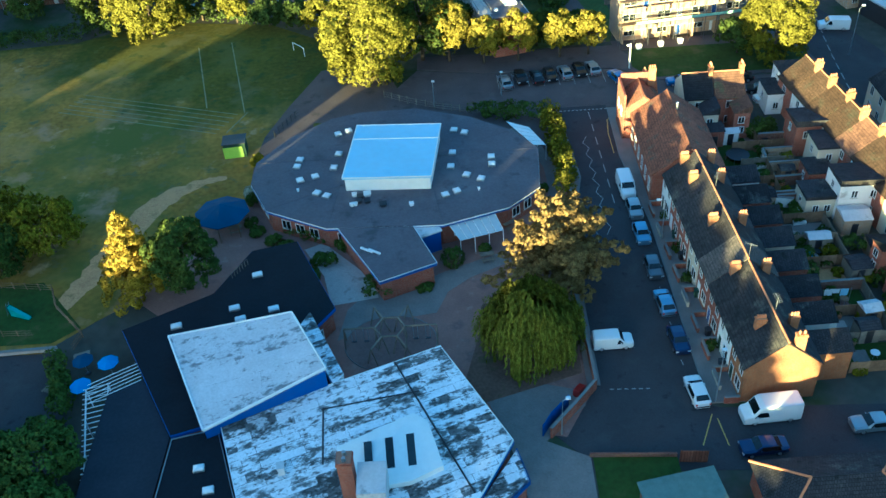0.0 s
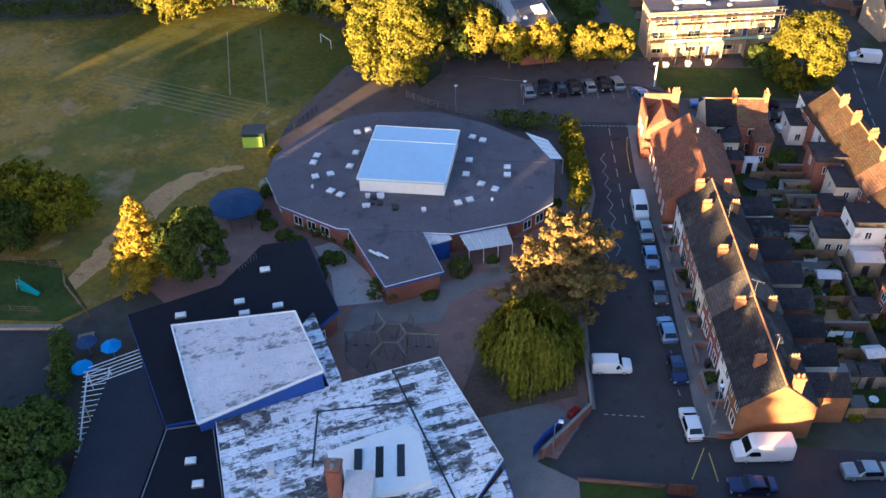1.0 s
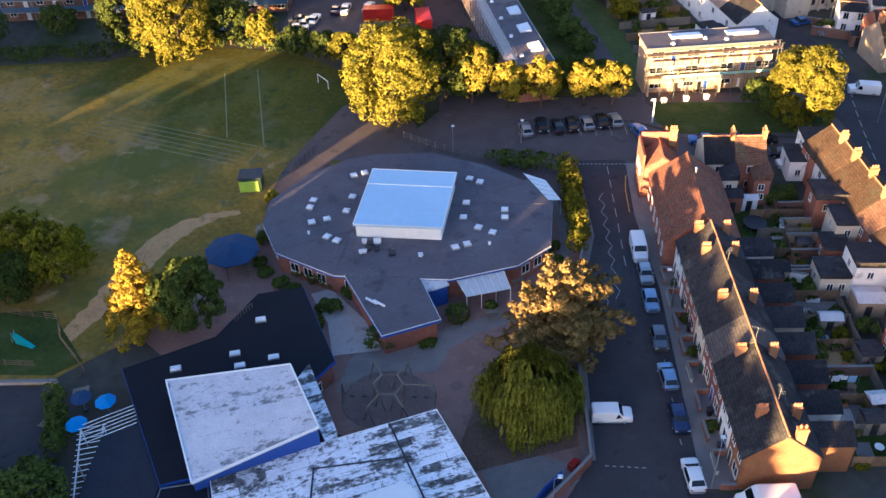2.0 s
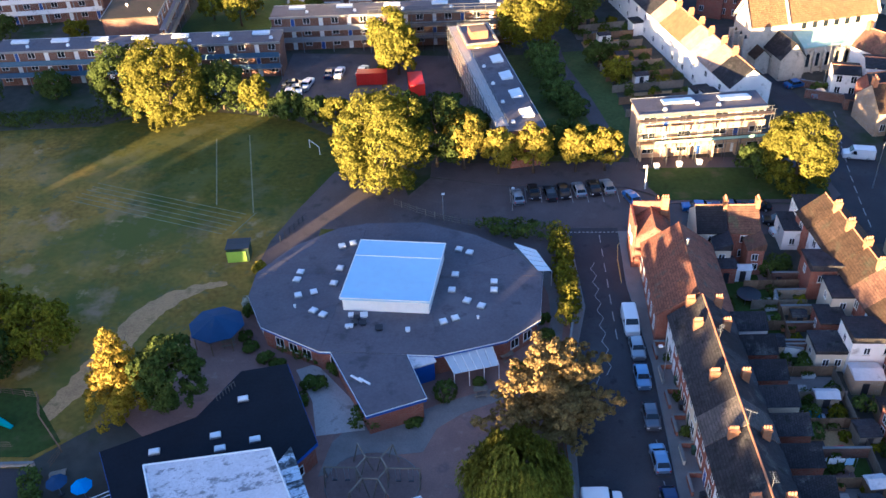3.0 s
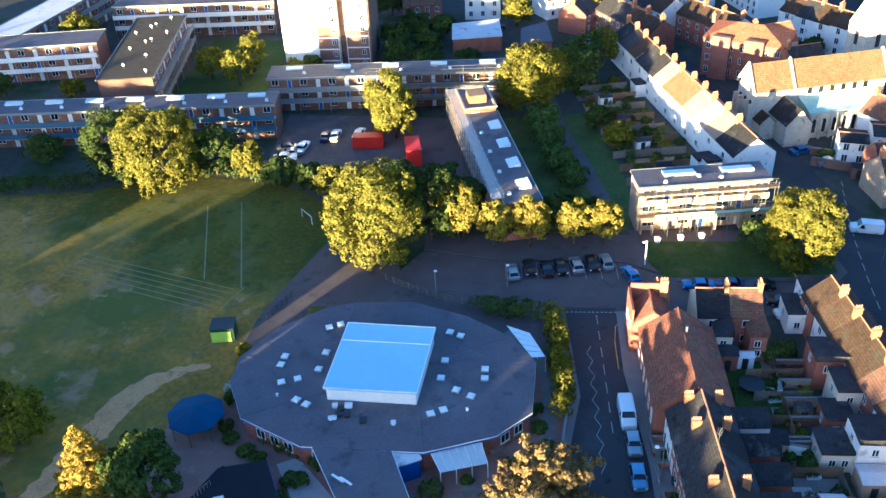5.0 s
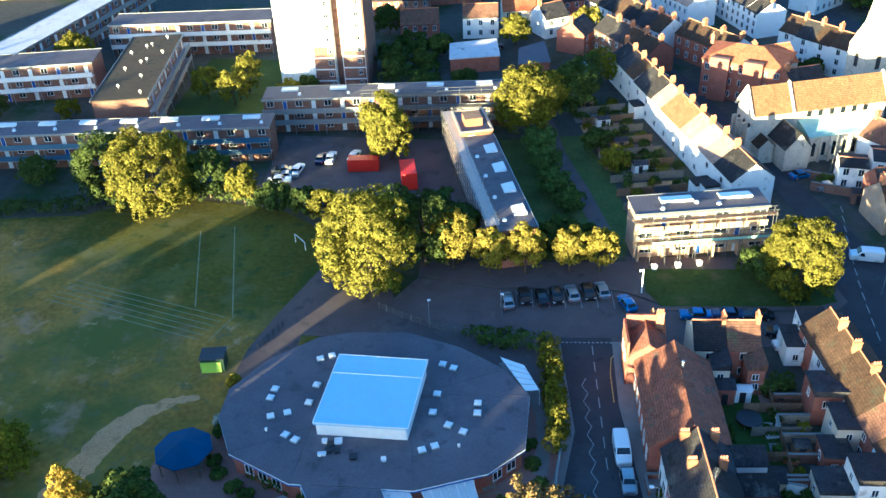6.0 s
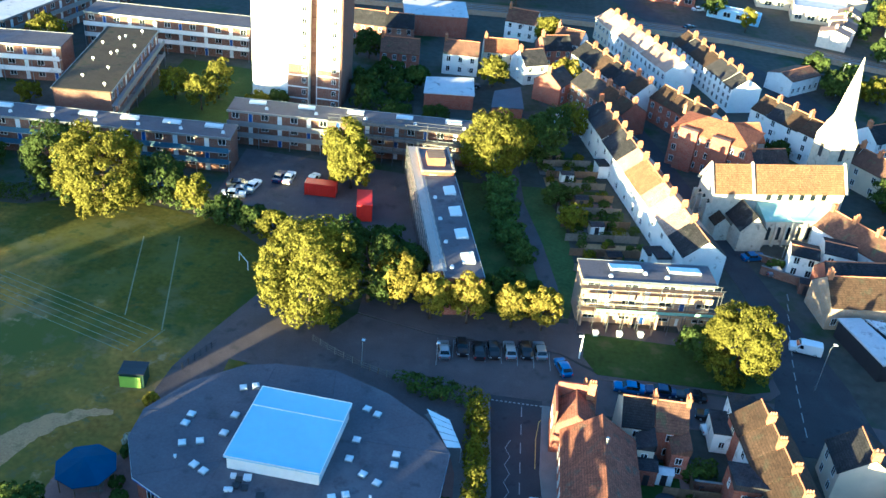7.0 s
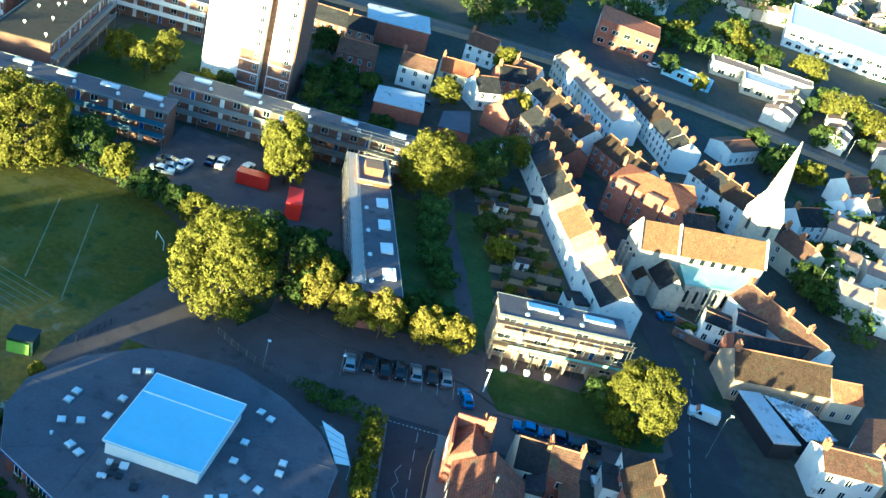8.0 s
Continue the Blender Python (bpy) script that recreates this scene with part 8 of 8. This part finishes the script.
# garden walls behind the white terrace
for i in range(9):
    a = Vector((41.5, 160)) + WT_DIR * i * 5.2
    fence([(a.x, a.y), (a.x - 15 + i * 0.6, a.y - 2.2)], 1.6, "boarded garden fence behind the white terrace", (M_TIMBER, M_WOOD)[i % 2], 2.4, board=True)
    for j in range(3):
        bush(a.x - 3 - j * 4.2 + random.uniform(-1, 1), a.y + 1.6 + random.uniform(-0.8, 1), random.uniform(0.7, 1.5), random.uniform(1, 2.6), "leafy garden shrub between fences", (M_LEAF_HEDGE, M_LEAF_DARK, M_LEAF)[(i + j) % 3], seed=600 + i * 3 + j, n=420)
    sheet("garden_plot", [(a.x - 12, a.y - 1.2), (a.x - 0.6, a.y + 0.3), (a.x - 1.6, a.y + 4.0), (a.x - 12.6, a.y + 2.6)], 0.05 + 0.002 * i, (M_LAWN, M_SOIL, M_PAVE, M_LAWN, M_REDPATH)[i % 5], "narrow back garden plot behind the white terrace", "garden")
    for j in range(3):
        bush(a.x - 2 - j * 4.4 + random.uniform(-1.5, 1.5), a.y + 3.2 + random.uniform(-0.6, 0.6), random.uniform(0.6, 1.3), random.uniform(0.8, 2.2), "leafy garden shrub between fences", (M_LEAF_DARK, M_LEAF_HEDGE)[(i + j) % 2], seed=660 + i * 3 + j, n=360)
    planter(a.x - 6.4, a.y + 2.6, 1.4, 12, M_WOOD, 980 + i)
    if i % 2 == 0:
        garden_shed(a.x - 9, a.y + 0.8, 2.6, 2.0, 2.0, 12, "small garden shed with a pitched roof", (M_WOOD, M_RENDER)[i % 4 // 2], M_SLATE)
for x, y, w, d, e in ((39.4, 161.2, 3.4, 3.0, 3.0), (40.6, 159.0, 2.6, 2.4, 3.8), (32.2, 195.5, 5.0, 3.2, 2.8)):
    lean = thing("rear_extension", pose(x, y, 0, 0, 0, 15), "white rendered rear extension with dark roof", "house")
    bm = bmesh.new()
    box(bm, 0, 0, 0, w, d, e)
    part("wall", bm, M_RENDER, lean)
    bm = bmesh.new()
    box(bm, -0.1, -0.1, e + 0.01, w + 0.1, d + 0.1, e + 0.5, slope=0.3)
    part("roof", bm, M_SLATE, lean)
# red brick institution and streets behind the church
# the orange roof colour stands for low sunlight on this building
bb = plain_house(pose(47.6, 207.6, 0, 0, 0, -26), 17, 11.5, 8.6, 11.0, M_BRICK, M_ORANGE, "three-storey red brick building with hipped roof", name="brick_building", hipped=True, floors=3)
for x in (2, 9):
    bm = bmesh.new()
    box(bm, x, -1.2, 0, x + 4, 0, 9.6)
    part("bay", bm, M_BRICK, bb)
plain_house(pose(59.5, 205.5, 0, 0, 0, 18), 9, 8, 7.4, 10.2, M_STONE, M_ORANGE, "stone-fronted building with gables")
plain_house(pose(64, 196, 0, 0, 0, 18), 8, 7, 6.4, 9.2, M_BRICK, M_SLATE, "brick house behind the church")
house_row((59.0, 252.6), (42.6, 293.0), 8.4, 6.0, 8.8, (M_RENDER, M_CREAM, M_RENDER), (M_GLARETILE, M_GLARETILE, M_ORANGE), "pale terraced house with sunlit tiled roof")
house_row((74.6, 244.5), (63.4, 278.0), 8.0, 6.4, 9.0, (M_RENDER, M_WHITE), (M_SLATE, M_BROWN), "white town house with tall windows", floors=3)
house_row((86.5, 219.5), (75.0, 233.5), 8.0, 7.0, 9.6, (M_RENDER, M_BRICK), (M_SLATE, M_BROWN), "tall white town house", floors=3)
house_row((98, 205), (90, 216), 7.5, 5.6, 8.0, (M_RENDER, M_BRICK, M_CREAM), (M_BROWN, M_TILE), "terraced house with tiled roof")
house_row((49, 236), (34, 262), 8.0, 5.4, 8.0, (M_BRICK, M_RENDER, M_RENDER), (M_BROWN, M_SLATE, M_SLATE), "terraced house with dark roof")
house_row((62, 222), (52, 236), 8.0, 5.6, 8.2, (M_BRICK, M_RENDER), (M_SLATE, M_RUST, M_BROWN), "small terraced house with chimney")
house_row((44, 222), (33, 240), 7.5, 5.4, 8.0, (M_BRICK, M_BRICK2), (M_SLATE, M_BROWN), "red brick terraced house")
plain_house(pose(86, 258.5, 0, 0, 0, 42), 13, 8, 4.4, 5.6, M_RENDER, M_TILE, "low white building by the railway", chim=False, name="low_building", floors=1)
# houses and yards across the broad road
for i, (x, y, t, w, wm, rm) in enumerate(((97, 222, 30, 9, M_RENDER, M_SLATE), (113, 236, 40, 8, M_RENDER, M_LIGHTFELT), (120, 240, 40, 7, M_RENDER, M_SLATE), (126, 228, 30, 8, M_CREAM, M_TILE), (133, 240, 30, 12, M_RENDER, M_TILE), (118, 252, 35, 10, M_RENDER, M_TILE), (126, 214, 40, 10, M_BRICK, M_SLATE), (138, 222, 40, 10, M_RENDER, M_ORANGE), (146, 208, 40, 10, M_CREAM, M_TILE), (150, 228, 40, 10, M_RENDER, M_SLATE))):
    plain_house(pose(x, y, 0, 0, 0, t), w, 7.5, 4.6 + 0.4 * (i % 3), 7.4 + 0.4 * (i % 3), wm, rm, "pale house across the broad road")
# north of the flats
plain_house(pose(-6.2, 245.4, 0, 0, 0, 2), 9.2, 7.5, 5.6, 8.0, M_RENDER, M_TILE, "white house with dark tiled roof")
plain_house(pose(4.0, 252.0, 0, 0, 0, 6), 9.0, 7.0, 5.0, 7.6, M_CREAM, M_ORANGE, "cream house with orange tiled roof")
for poly, h_, m_, lab in (([(-8.2, 221.6), (3.8, 223.4), (2.8, 233.0), (-8.6, 230.0)], 3.6, M_LIGHTFELT, "low brick building with grey sheet roof"), ([(8.0, 218.4), (15.6, 219.6), (14.4, 231.2), (8.2, 226.6)], 3.4, M_FELT, "low building with dark sheet roof"), ([(-20, 272), (-2, 275), (-4, 287), (-22, 283)], 6.0, M_LIGHTFELT, "industrial building with pale roof")):
    wk = thing("workshop", pose(0, 0, 0), lab, "workshop")
    ring_wall(wk, scaled_poly(poly, -0.2), 0, h_, 0.25, M_BRICK)
    bm = bmesh.new()
    prism(bm, poly, h_, [h_ + 0.25, h_ + 0.25, h_ + 1.0, h_ + 1.0])
    part("roof", bm, m_, wk)
for x, y, t, w in ((8.4, 280, -10, 9), (-22, 242, 5, 10), (20, 258, 20, 8), (15, 244, 30, 7), (24, 232, 60, 7), (-36, 262, 0, 12), (-24, 262, 5, 8), (22, 268, -20, 8)):
    plain_house(pose(x, y, 0, 0, 0, t), w, 7.5, 5.2, 8.0, random.choice((M_BRICK, M_BRICK2, M_RENDER)), random.choice((M_TILE, M_SLATE)), "detached brick house among trees")
# modern offices and shops further on
# white render and pale tile on these roofs paint in the sun's glare
for poly, h_, wm, rm, lab in (([(50, 339), (71, 335), (73, 352), (52, 360)], 9.0, M_BRICK, M_ORANGE, "modern brick offices with stepped roof"), ([(74, 327), (90, 321), (91.5, 326), (75, 332)], 3.4, M_BLUEROOF, M_LIGHTFELT, "low pale blue shed"),
                              ([(103, 333), (120, 332), (123, 342), (105, 344)], 5.4, M_CREAM, M_LIGHTFELT, "low cream building by the road"), ([(94, 346), (110, 345), (112, 354), (95, 356)], 5.0, M_CREAM, M_GLARETILE, "low cream building beside a car park"), ([(112, 346), (130, 344), (132, 352), (113, 355)], 6.5, M_CREAM, M_GLARETILE, "cream building with a pale roof"), ([(138, 340), (160, 332), (164, 346), (142, 354)], 6.0, M_CREAM, M_TILE, "cream building among trees"),
                              ([(138, 424), (205, 408), (222, 455), (152, 476)], 10.0, M_RENDER, M_RENDER, "large white shopping building"), ([(236, 400), (305, 382), (318, 430), (246, 448)], 12.0, M_CREAM, M_LIGHTFELT, "large pale shopping building")):
    wk = thing("commercial_building", pose(0, 0, 0), lab, "building")
    ring_wall(wk, poly, 0, h_, 0.3, wm)
    bm = bmesh.new()
    prism(bm, scaled_poly(poly, -0.32), h_ - 0.6, h_ - 0.2)
    part("roof", bm, rm, wk)
    for i in range(4):
        a, b = Vector(poly[i]), Vector(poly[(i + 1) % 4])
        if (b - a).y * (a + b).x > (b - a).x * ((a + b).y - 160):  # the rear walls are blind
            continue
        wall_windows(wk, a, b, 1.0, 2.4, 1.6, 4.2, sill=False)
        if h_ > 8:
            wall_windows(wk, a, b, 5.0, 2.4, 1.6, 4.2, sill=False)
# railway on its low bank
RAIL = [(-160, 292), (-60, 300), (10, 305.5), (45, 306.5), (75, 305), (100, 299), (135, 288), (200, 262), (300, 214)]
sheet("railway", strip_poly(RAIL, 5.0), 0.5, mat("ballast", (0.16, 0.12, 0.09), 0.95, vary=0.3), "railway ballast bed across the town", "railway", 0.6)
for o in (-2.4, -1.0, 1.0, 2.4):
    ground_line([(x, y + o) for x, y in RAIL], 0.08, M_GREY, "steel rail", "rail", 0.62)
wall_line([(x + 1.5, y - 6.0) for x, y in RAIL], 1.6, "buff brick parapet along the railway", M_BUFF, 0.4)

# trees among the houses
for i, (x, y, h, r, m_) in enumerate(((10.7, 312, 16, 9, M_LEAF_DARK), (31, 334, 13, 8, M_LEAF_DARK), (21, 276, 9, 4.5, M_LEAF), (25.5, 243, 9, 4.6, M_LEAF_YEL), (7.2, 240, 8, 4.2, M_LEAF), (-18, 232, 7, 4.4, M_LEAF_DARK), (-11, 233, 6, 3.6, M_LEAF_DARK), (-26, 250, 8, 4.5, M_LEAF_DARK),
                                       (136, 326, 13, 9, M_LEAF), (136, 372, 11, 8, M_LEAF), (118, 366, 11, 6, M_LEAF_DARK), (170, 356, 11, 8, M_LEAF), (108, 372, 10, 6, M_LEAF), (92, 196, 8, 4.2, M_LEAF_DARK), (96, 190, 5, 3.5, M_LEAF_DARK), (150, 300, 8, 6, M_LEAF_DARK), (165, 290, 8, 6, M_LEAF), (76, 366, 10, 6, M_LEAF_DARK), (14, 196, 12, 5.5, M_LEAF), (22, 206, 11, 5, M_LEAF_DARK), (27, 214, 9, 4.2, M_LEAF), (120, 178, 6, 5, M_LEAF_DARK), (112, 186, 5, 4, M_LEAF_DARK),
                                       (-56, 205, 9, 4.0, M_LEAF), (-63.5, 209, 8, 3.6, M_LEAF), (-54.5, 212.5, 10, 3.8, M_LEAF), (-43, 205, 6, 3.2, M_LEAF), (-40, 210, 5, 2.6, M_LEAF_DARK), (-101, 226, 11, 5, M_LEAF), (-92, 198, 5, 3, M_LEAF), (-110, 199, 6, 4, M_LEAF_DARK), (-85, 168, 6, 4, M_LEAF_DARK), (-98, 164, 7, 5, M_LEAF_DARK),
                                       (14.4, 164, 4.4, 3.6, M_LEAF_FRESH), (12.2, 180, 5.6, 3.8, M_LEAF_FRESH), (17, 158, 4.0, 3.2, M_LEAF_FRESH), (13, 172, 5, 3.8, M_LEAF_FRESH), (15.5, 149, 3.6, 3.0, M_LEAF_FRESH), (26, 172, 5, 3.2, M_LEAF), (23.5, 180, 5.4, 3.4, M_LEAF_DARK), (100, 212, 6, 4.5, M_LEAF_DARK), (106, 216, 5, 4.5, M_LEAF_DARK), (112, 219, 5, 4.5, M_LEAF_DARK), (118, 204, 5, 4.5, M_LEAF_DARK), (124, 198, 5, 4.5, M_LEAF_DARK), (130, 190, 5, 4.5, M_LEAF_DARK), (110, 262, 7, 5, M_LEAF), (134, 262, 7, 5, M_LEAF), (-14, 222, 6, 4, M_LEAF_DARK), (-20, 214, 7, 4.4, M_LEAF_DARK), (-13, 209, 6, 4, M_LEAF_DARK), (-4, 212, 5, 3.6, M_LEAF_DARK), (-22, 224, 7, 4.4, M_LEAF_DARK))):
    tree(x, y, h, r, "leafy tree among the houses" if h > 6 else "low bushy tree among the buildings", m_, base=0.5, n=3600 if r > 5 else 2600, size=0.36 if y > 220 else 0.26, seed=700 + i, lobe_count=12)

for i in range(26):
    a = i * 2.4
    x, y = 150 + 62 * math.cos(a) * (0.35 + 0.65 * ((i * 7) % 10) / 10) - 8, 372 + 60 * math.sin(a) * (0.35 + 0.65 * ((i * 3) % 10) / 10)
    if not (124 < x < 216 and 362 < y < 440) and not (90 < x < 166 and 328 < y < 358):
        tree(x, y, 8 + i % 4, 5.0 + i % 3, "leafy tree along a town road", (M_LEAF, M_LEAF_DARK, M_LEAF)[i % 3], base=0.5, n=1600, size=0.5, seed=760 + i, lobe_count=10)
# gardens and yards between the far roads
_spots = 0
for i in range(260):
    x, y = random.uniform(62, 190), random.uniform(190, 330)
    road = min(abs((x - 95) * 0.74 + (y - 232) * 0.67), abs((x - 130) * 0.66 + (y - 180) * 0.75))
    if road < 9 or any(Vector((x - o.matrix_basis.translation.x - 3, y - o.matrix_basis.translation.y - 3)).length < 8.5 for o in scene.objects if o.parent is None and o.type == "EMPTY" and o.name.startswith(("house", "low_b", "church"))) or _spots > 46:
        continue
    if any(abs((y - b) - (x - a) * (d - b) / (c - a)) < 9 for (a, b), (c, d) in zip(RAIL[3:], RAIL[4:]) if a <= x <= c):
        continue
    _spots += 1
    tree(x, y, random.uniform(4, 9), random.uniform(2.6, 5), "leafy garden tree between town houses", (M_LEAF, M_LEAF_DARK, M_LEAF_DARK)[i % 3], base=0.3, n=1300, size=0.42, seed=800 + i, lobe_count=10)
# cars along the far roads
for i, (x, y, hd, p) in enumerate(((104, 200, 135, P_BLACK), (108, 196, 135, P_NAVY), (112, 191, 135, P_GREY), (116, 187, 135, P_BLACK), (96, 205, 120, P_WHITE), (90, 230, 115, P_SILVER), (72, 332, 20, P_WHITE), (79, 337, 20, P_SILVER), (66, 310, 40, P_BLACK), (24, 222, 85, P_WHITE), (24.5, 227, 85, P_SILVER), (23.6, 216.5, 85, P_WHITE), (-12, 238, 10, P_GREY), (-4, 236.5, 10, P_NAVY), (2, 238, 10, P_BLACK), (48, 190, 108, P_GREY), (44.5, 202, 108, P_SILVER))):
    vehicle("saloon", p, x, y, hd, "car parked along a town street", "town cars")


# the far town: rows of houses and clumps of trees, too many to count
def far_town(name, cells, label):
    verts, faces, rv, rf = [], [], [], []
    rng = random.Random(5)
    for cx, cy, ang in cells:
        c, s = math.cos(ang), math.sin(ang)
        for row in (-22, -4, 14):
            k = rng.randint(3, 8)
            for i in range(k):
                w, d, e = rng.uniform(5, 8), rng.uniform(7, 9), rng.uniform(4.6, 6.4) * (1.0 if cy < 520 else 1.35)
                r = e + rng.uniform(1.0, 2.6)
                ox, oy = -26 + i * 7.2 + rng.uniform(-0.5, 0.5), row + rng.uniform(-1, 1)
                f = lambda x, y, z: (cx + (ox + x) * c - (oy + y) * s, cy + (ox + x) * s + (oy + y) * c, z)
                b = len(verts)
                verts += [f(0, 0, 0), f(w, 0, 0), f(w, d, 0), f(0, d, 0), f(0, 0, e), f(w, 0, e), f(w, d, e), f(0, d, e), f(0, d / 2, r - 0.1), f(w, d / 2, r - 0.1)]
                faces += [(b, b + 1, b + 5, b + 4), (b + 2, b + 3, b + 7, b + 6), (b + 1, b + 2, b + 6, b + 9, b + 5), (b + 3, b, b + 4, b + 8, b + 7)]
                b = len(rv)
                rv += [f(-0.2, -0.3, e - 0.1), f(w + 0.2, -0.3, e - 0.1), f(w + 0.2, d / 2, r), f(-0.2, d / 2, r), f(-0.2, d + 0.3, e - 0.1), f(w + 0.2, d + 0.3, e - 0.1)]
                rf += [(b, b + 1, b + 2, b + 3), (b + 3, b + 2, b + 5, b + 4)]
                q = rng.uniform(0.5, w - 1.2)
                b = len(rv)
                rv += [f(q, d / 2 - 0.5, r - 0.8), f(q + 0.8, d / 2 - 0.5, r - 0.8), f(q + 0.8, d / 2 + 0.5, r - 0.8), f(q, d / 2 + 0.5, r - 0.8), f(q, d / 2 - 0.5, r + 1.3), f(q + 0.8, d / 2 - 0.5, r + 1.3), f(q + 0.8, d / 2 + 0.5, r + 1.3), f(q, d / 2 + 0.5, r + 1.3)]
                rf += [(b + 4, b + 5, b + 6, b + 7), (b, b + 1, b + 5, b + 4), (b + 1, b + 2, b + 6, b + 5), (b + 2, b + 3, b + 7, b + 6), (b + 3, b, b + 4, b + 7)]
    t = thing(name, pose(0, 0, 0), label, "town", kind="stuff")
    for n, v, f, m_ in (("house_wall", verts, faces, M_FARWALL), ("house_roof", rv, rf, M_FARROOF)):
        me = bpy.data.meshes.new(n)
        me.from_pydata(v, [], f)
        me.materials.append(m_)
        me.update()
        part(n, me, m_, t)


M_FARWALL = mat("mixed_house_walls", (0.72, 0.64, 0.53), 0.85, vary=0.15, scale=0.3, fine=1.5, bump=0, island_vary=0.5)
M_FARROOF = mat("mixed_house_roofs", (0.27, 0.18, 0.13), 0.75, vary=0.2, scale=0.3, fine=1.5, bump=0, island_vary=0.55)
cells, clumps = [], []
for gx in range(-3, 17):
    for gy in range(0, 18):
        x, y = gx * 62 + random.uniform(-8, 8) + 10, 150 + gy * 56 + random.uniform(-6, 6)
        if (y < 372 and 20 < x < 118) or (y < 345 and x <= 20) or (y < 440 and 110 < x < 330 and y > 330) or y > 790 or x > 0.95 * y + 120:
            continue
        near_rail = any(Vector((x - a, y - b)).length < 34 for a, b in RAIL)
        if near_rail:
            continue
        cells.append((x, y, random.choice((0.3, -0.5, 1.2, 0.9, -0.2))))
        for _ in range(10):
            clumps.append((x + random.uniform(-30, 30), y + random.uniform(-28, 28), random.uniform(3.5, 8)))
far_town("town", cells, "many pale houses with tiled roofs across the far town")
for i in range(420):
    x, y = random.uniform(-110, 340), random.uniform(326, 520)
    if (130 < x < 320 and 366 < y < 440) or (40 < x < 170 and 314 < y < 358):
        continue
    clumps.append((x, y, random.uniform(4, 9)))
lobes = [(x, y, h * 0.5, h * 0.75, h * 0.75, h * 0.55) for x, y, h in clumps]
me = leaf_cloud(lobes, 190000, 0.75, 9)
me.materials.append(M_LEAF_HEDGE)
tagged(new("far_trees", me), "scattered leafy trees across the far town", "trees", kind="stuff")
# wooded hill on the skyline
bm = bmesh.new()
loft(bm, [[(-900 + i * 220, 800 + r * 130, (0 if r in (0, 3) else 18 + 8 * math.sin(i * 0.9 + r)) - 0.5) for i in range(14)] + [(-900 + 13 * 220, 800 + r * 130, -3), (-900, 800 + r * 130, -3)] for r in range(4)])
tagged(single("hill", bm, mat("wooded_hill", (0.05, 0.075, 0.03), 0.95, vary=0.4, scale=0.02, fine=0.1), "low wooded hill on the skyline", "hill", kind="structure", smooth=True))

# walls, hedge and kiosk between the church and the meeting hall
wall_line([(60.4, 165.2), (69.6, 161.6)], 1.7, "brown brick wall before church gardens", M_BRICK2)
wall_line([(60.2, 170.0), (66.0, 168.0)], 1.4, "brown brick wall before church gardens", M_BRICK2)
hedge([(62.6, 168.0), (66.4, 167.0)], 0.9, 1.6, "low green hedge behind a brick wall", seed=51)
garden_shed(66.0, 160.0, 2.6, 2.2, 2.2, -12, "small dark-roofed kiosk beside a wall", M_BRICK2, M_SLATE)
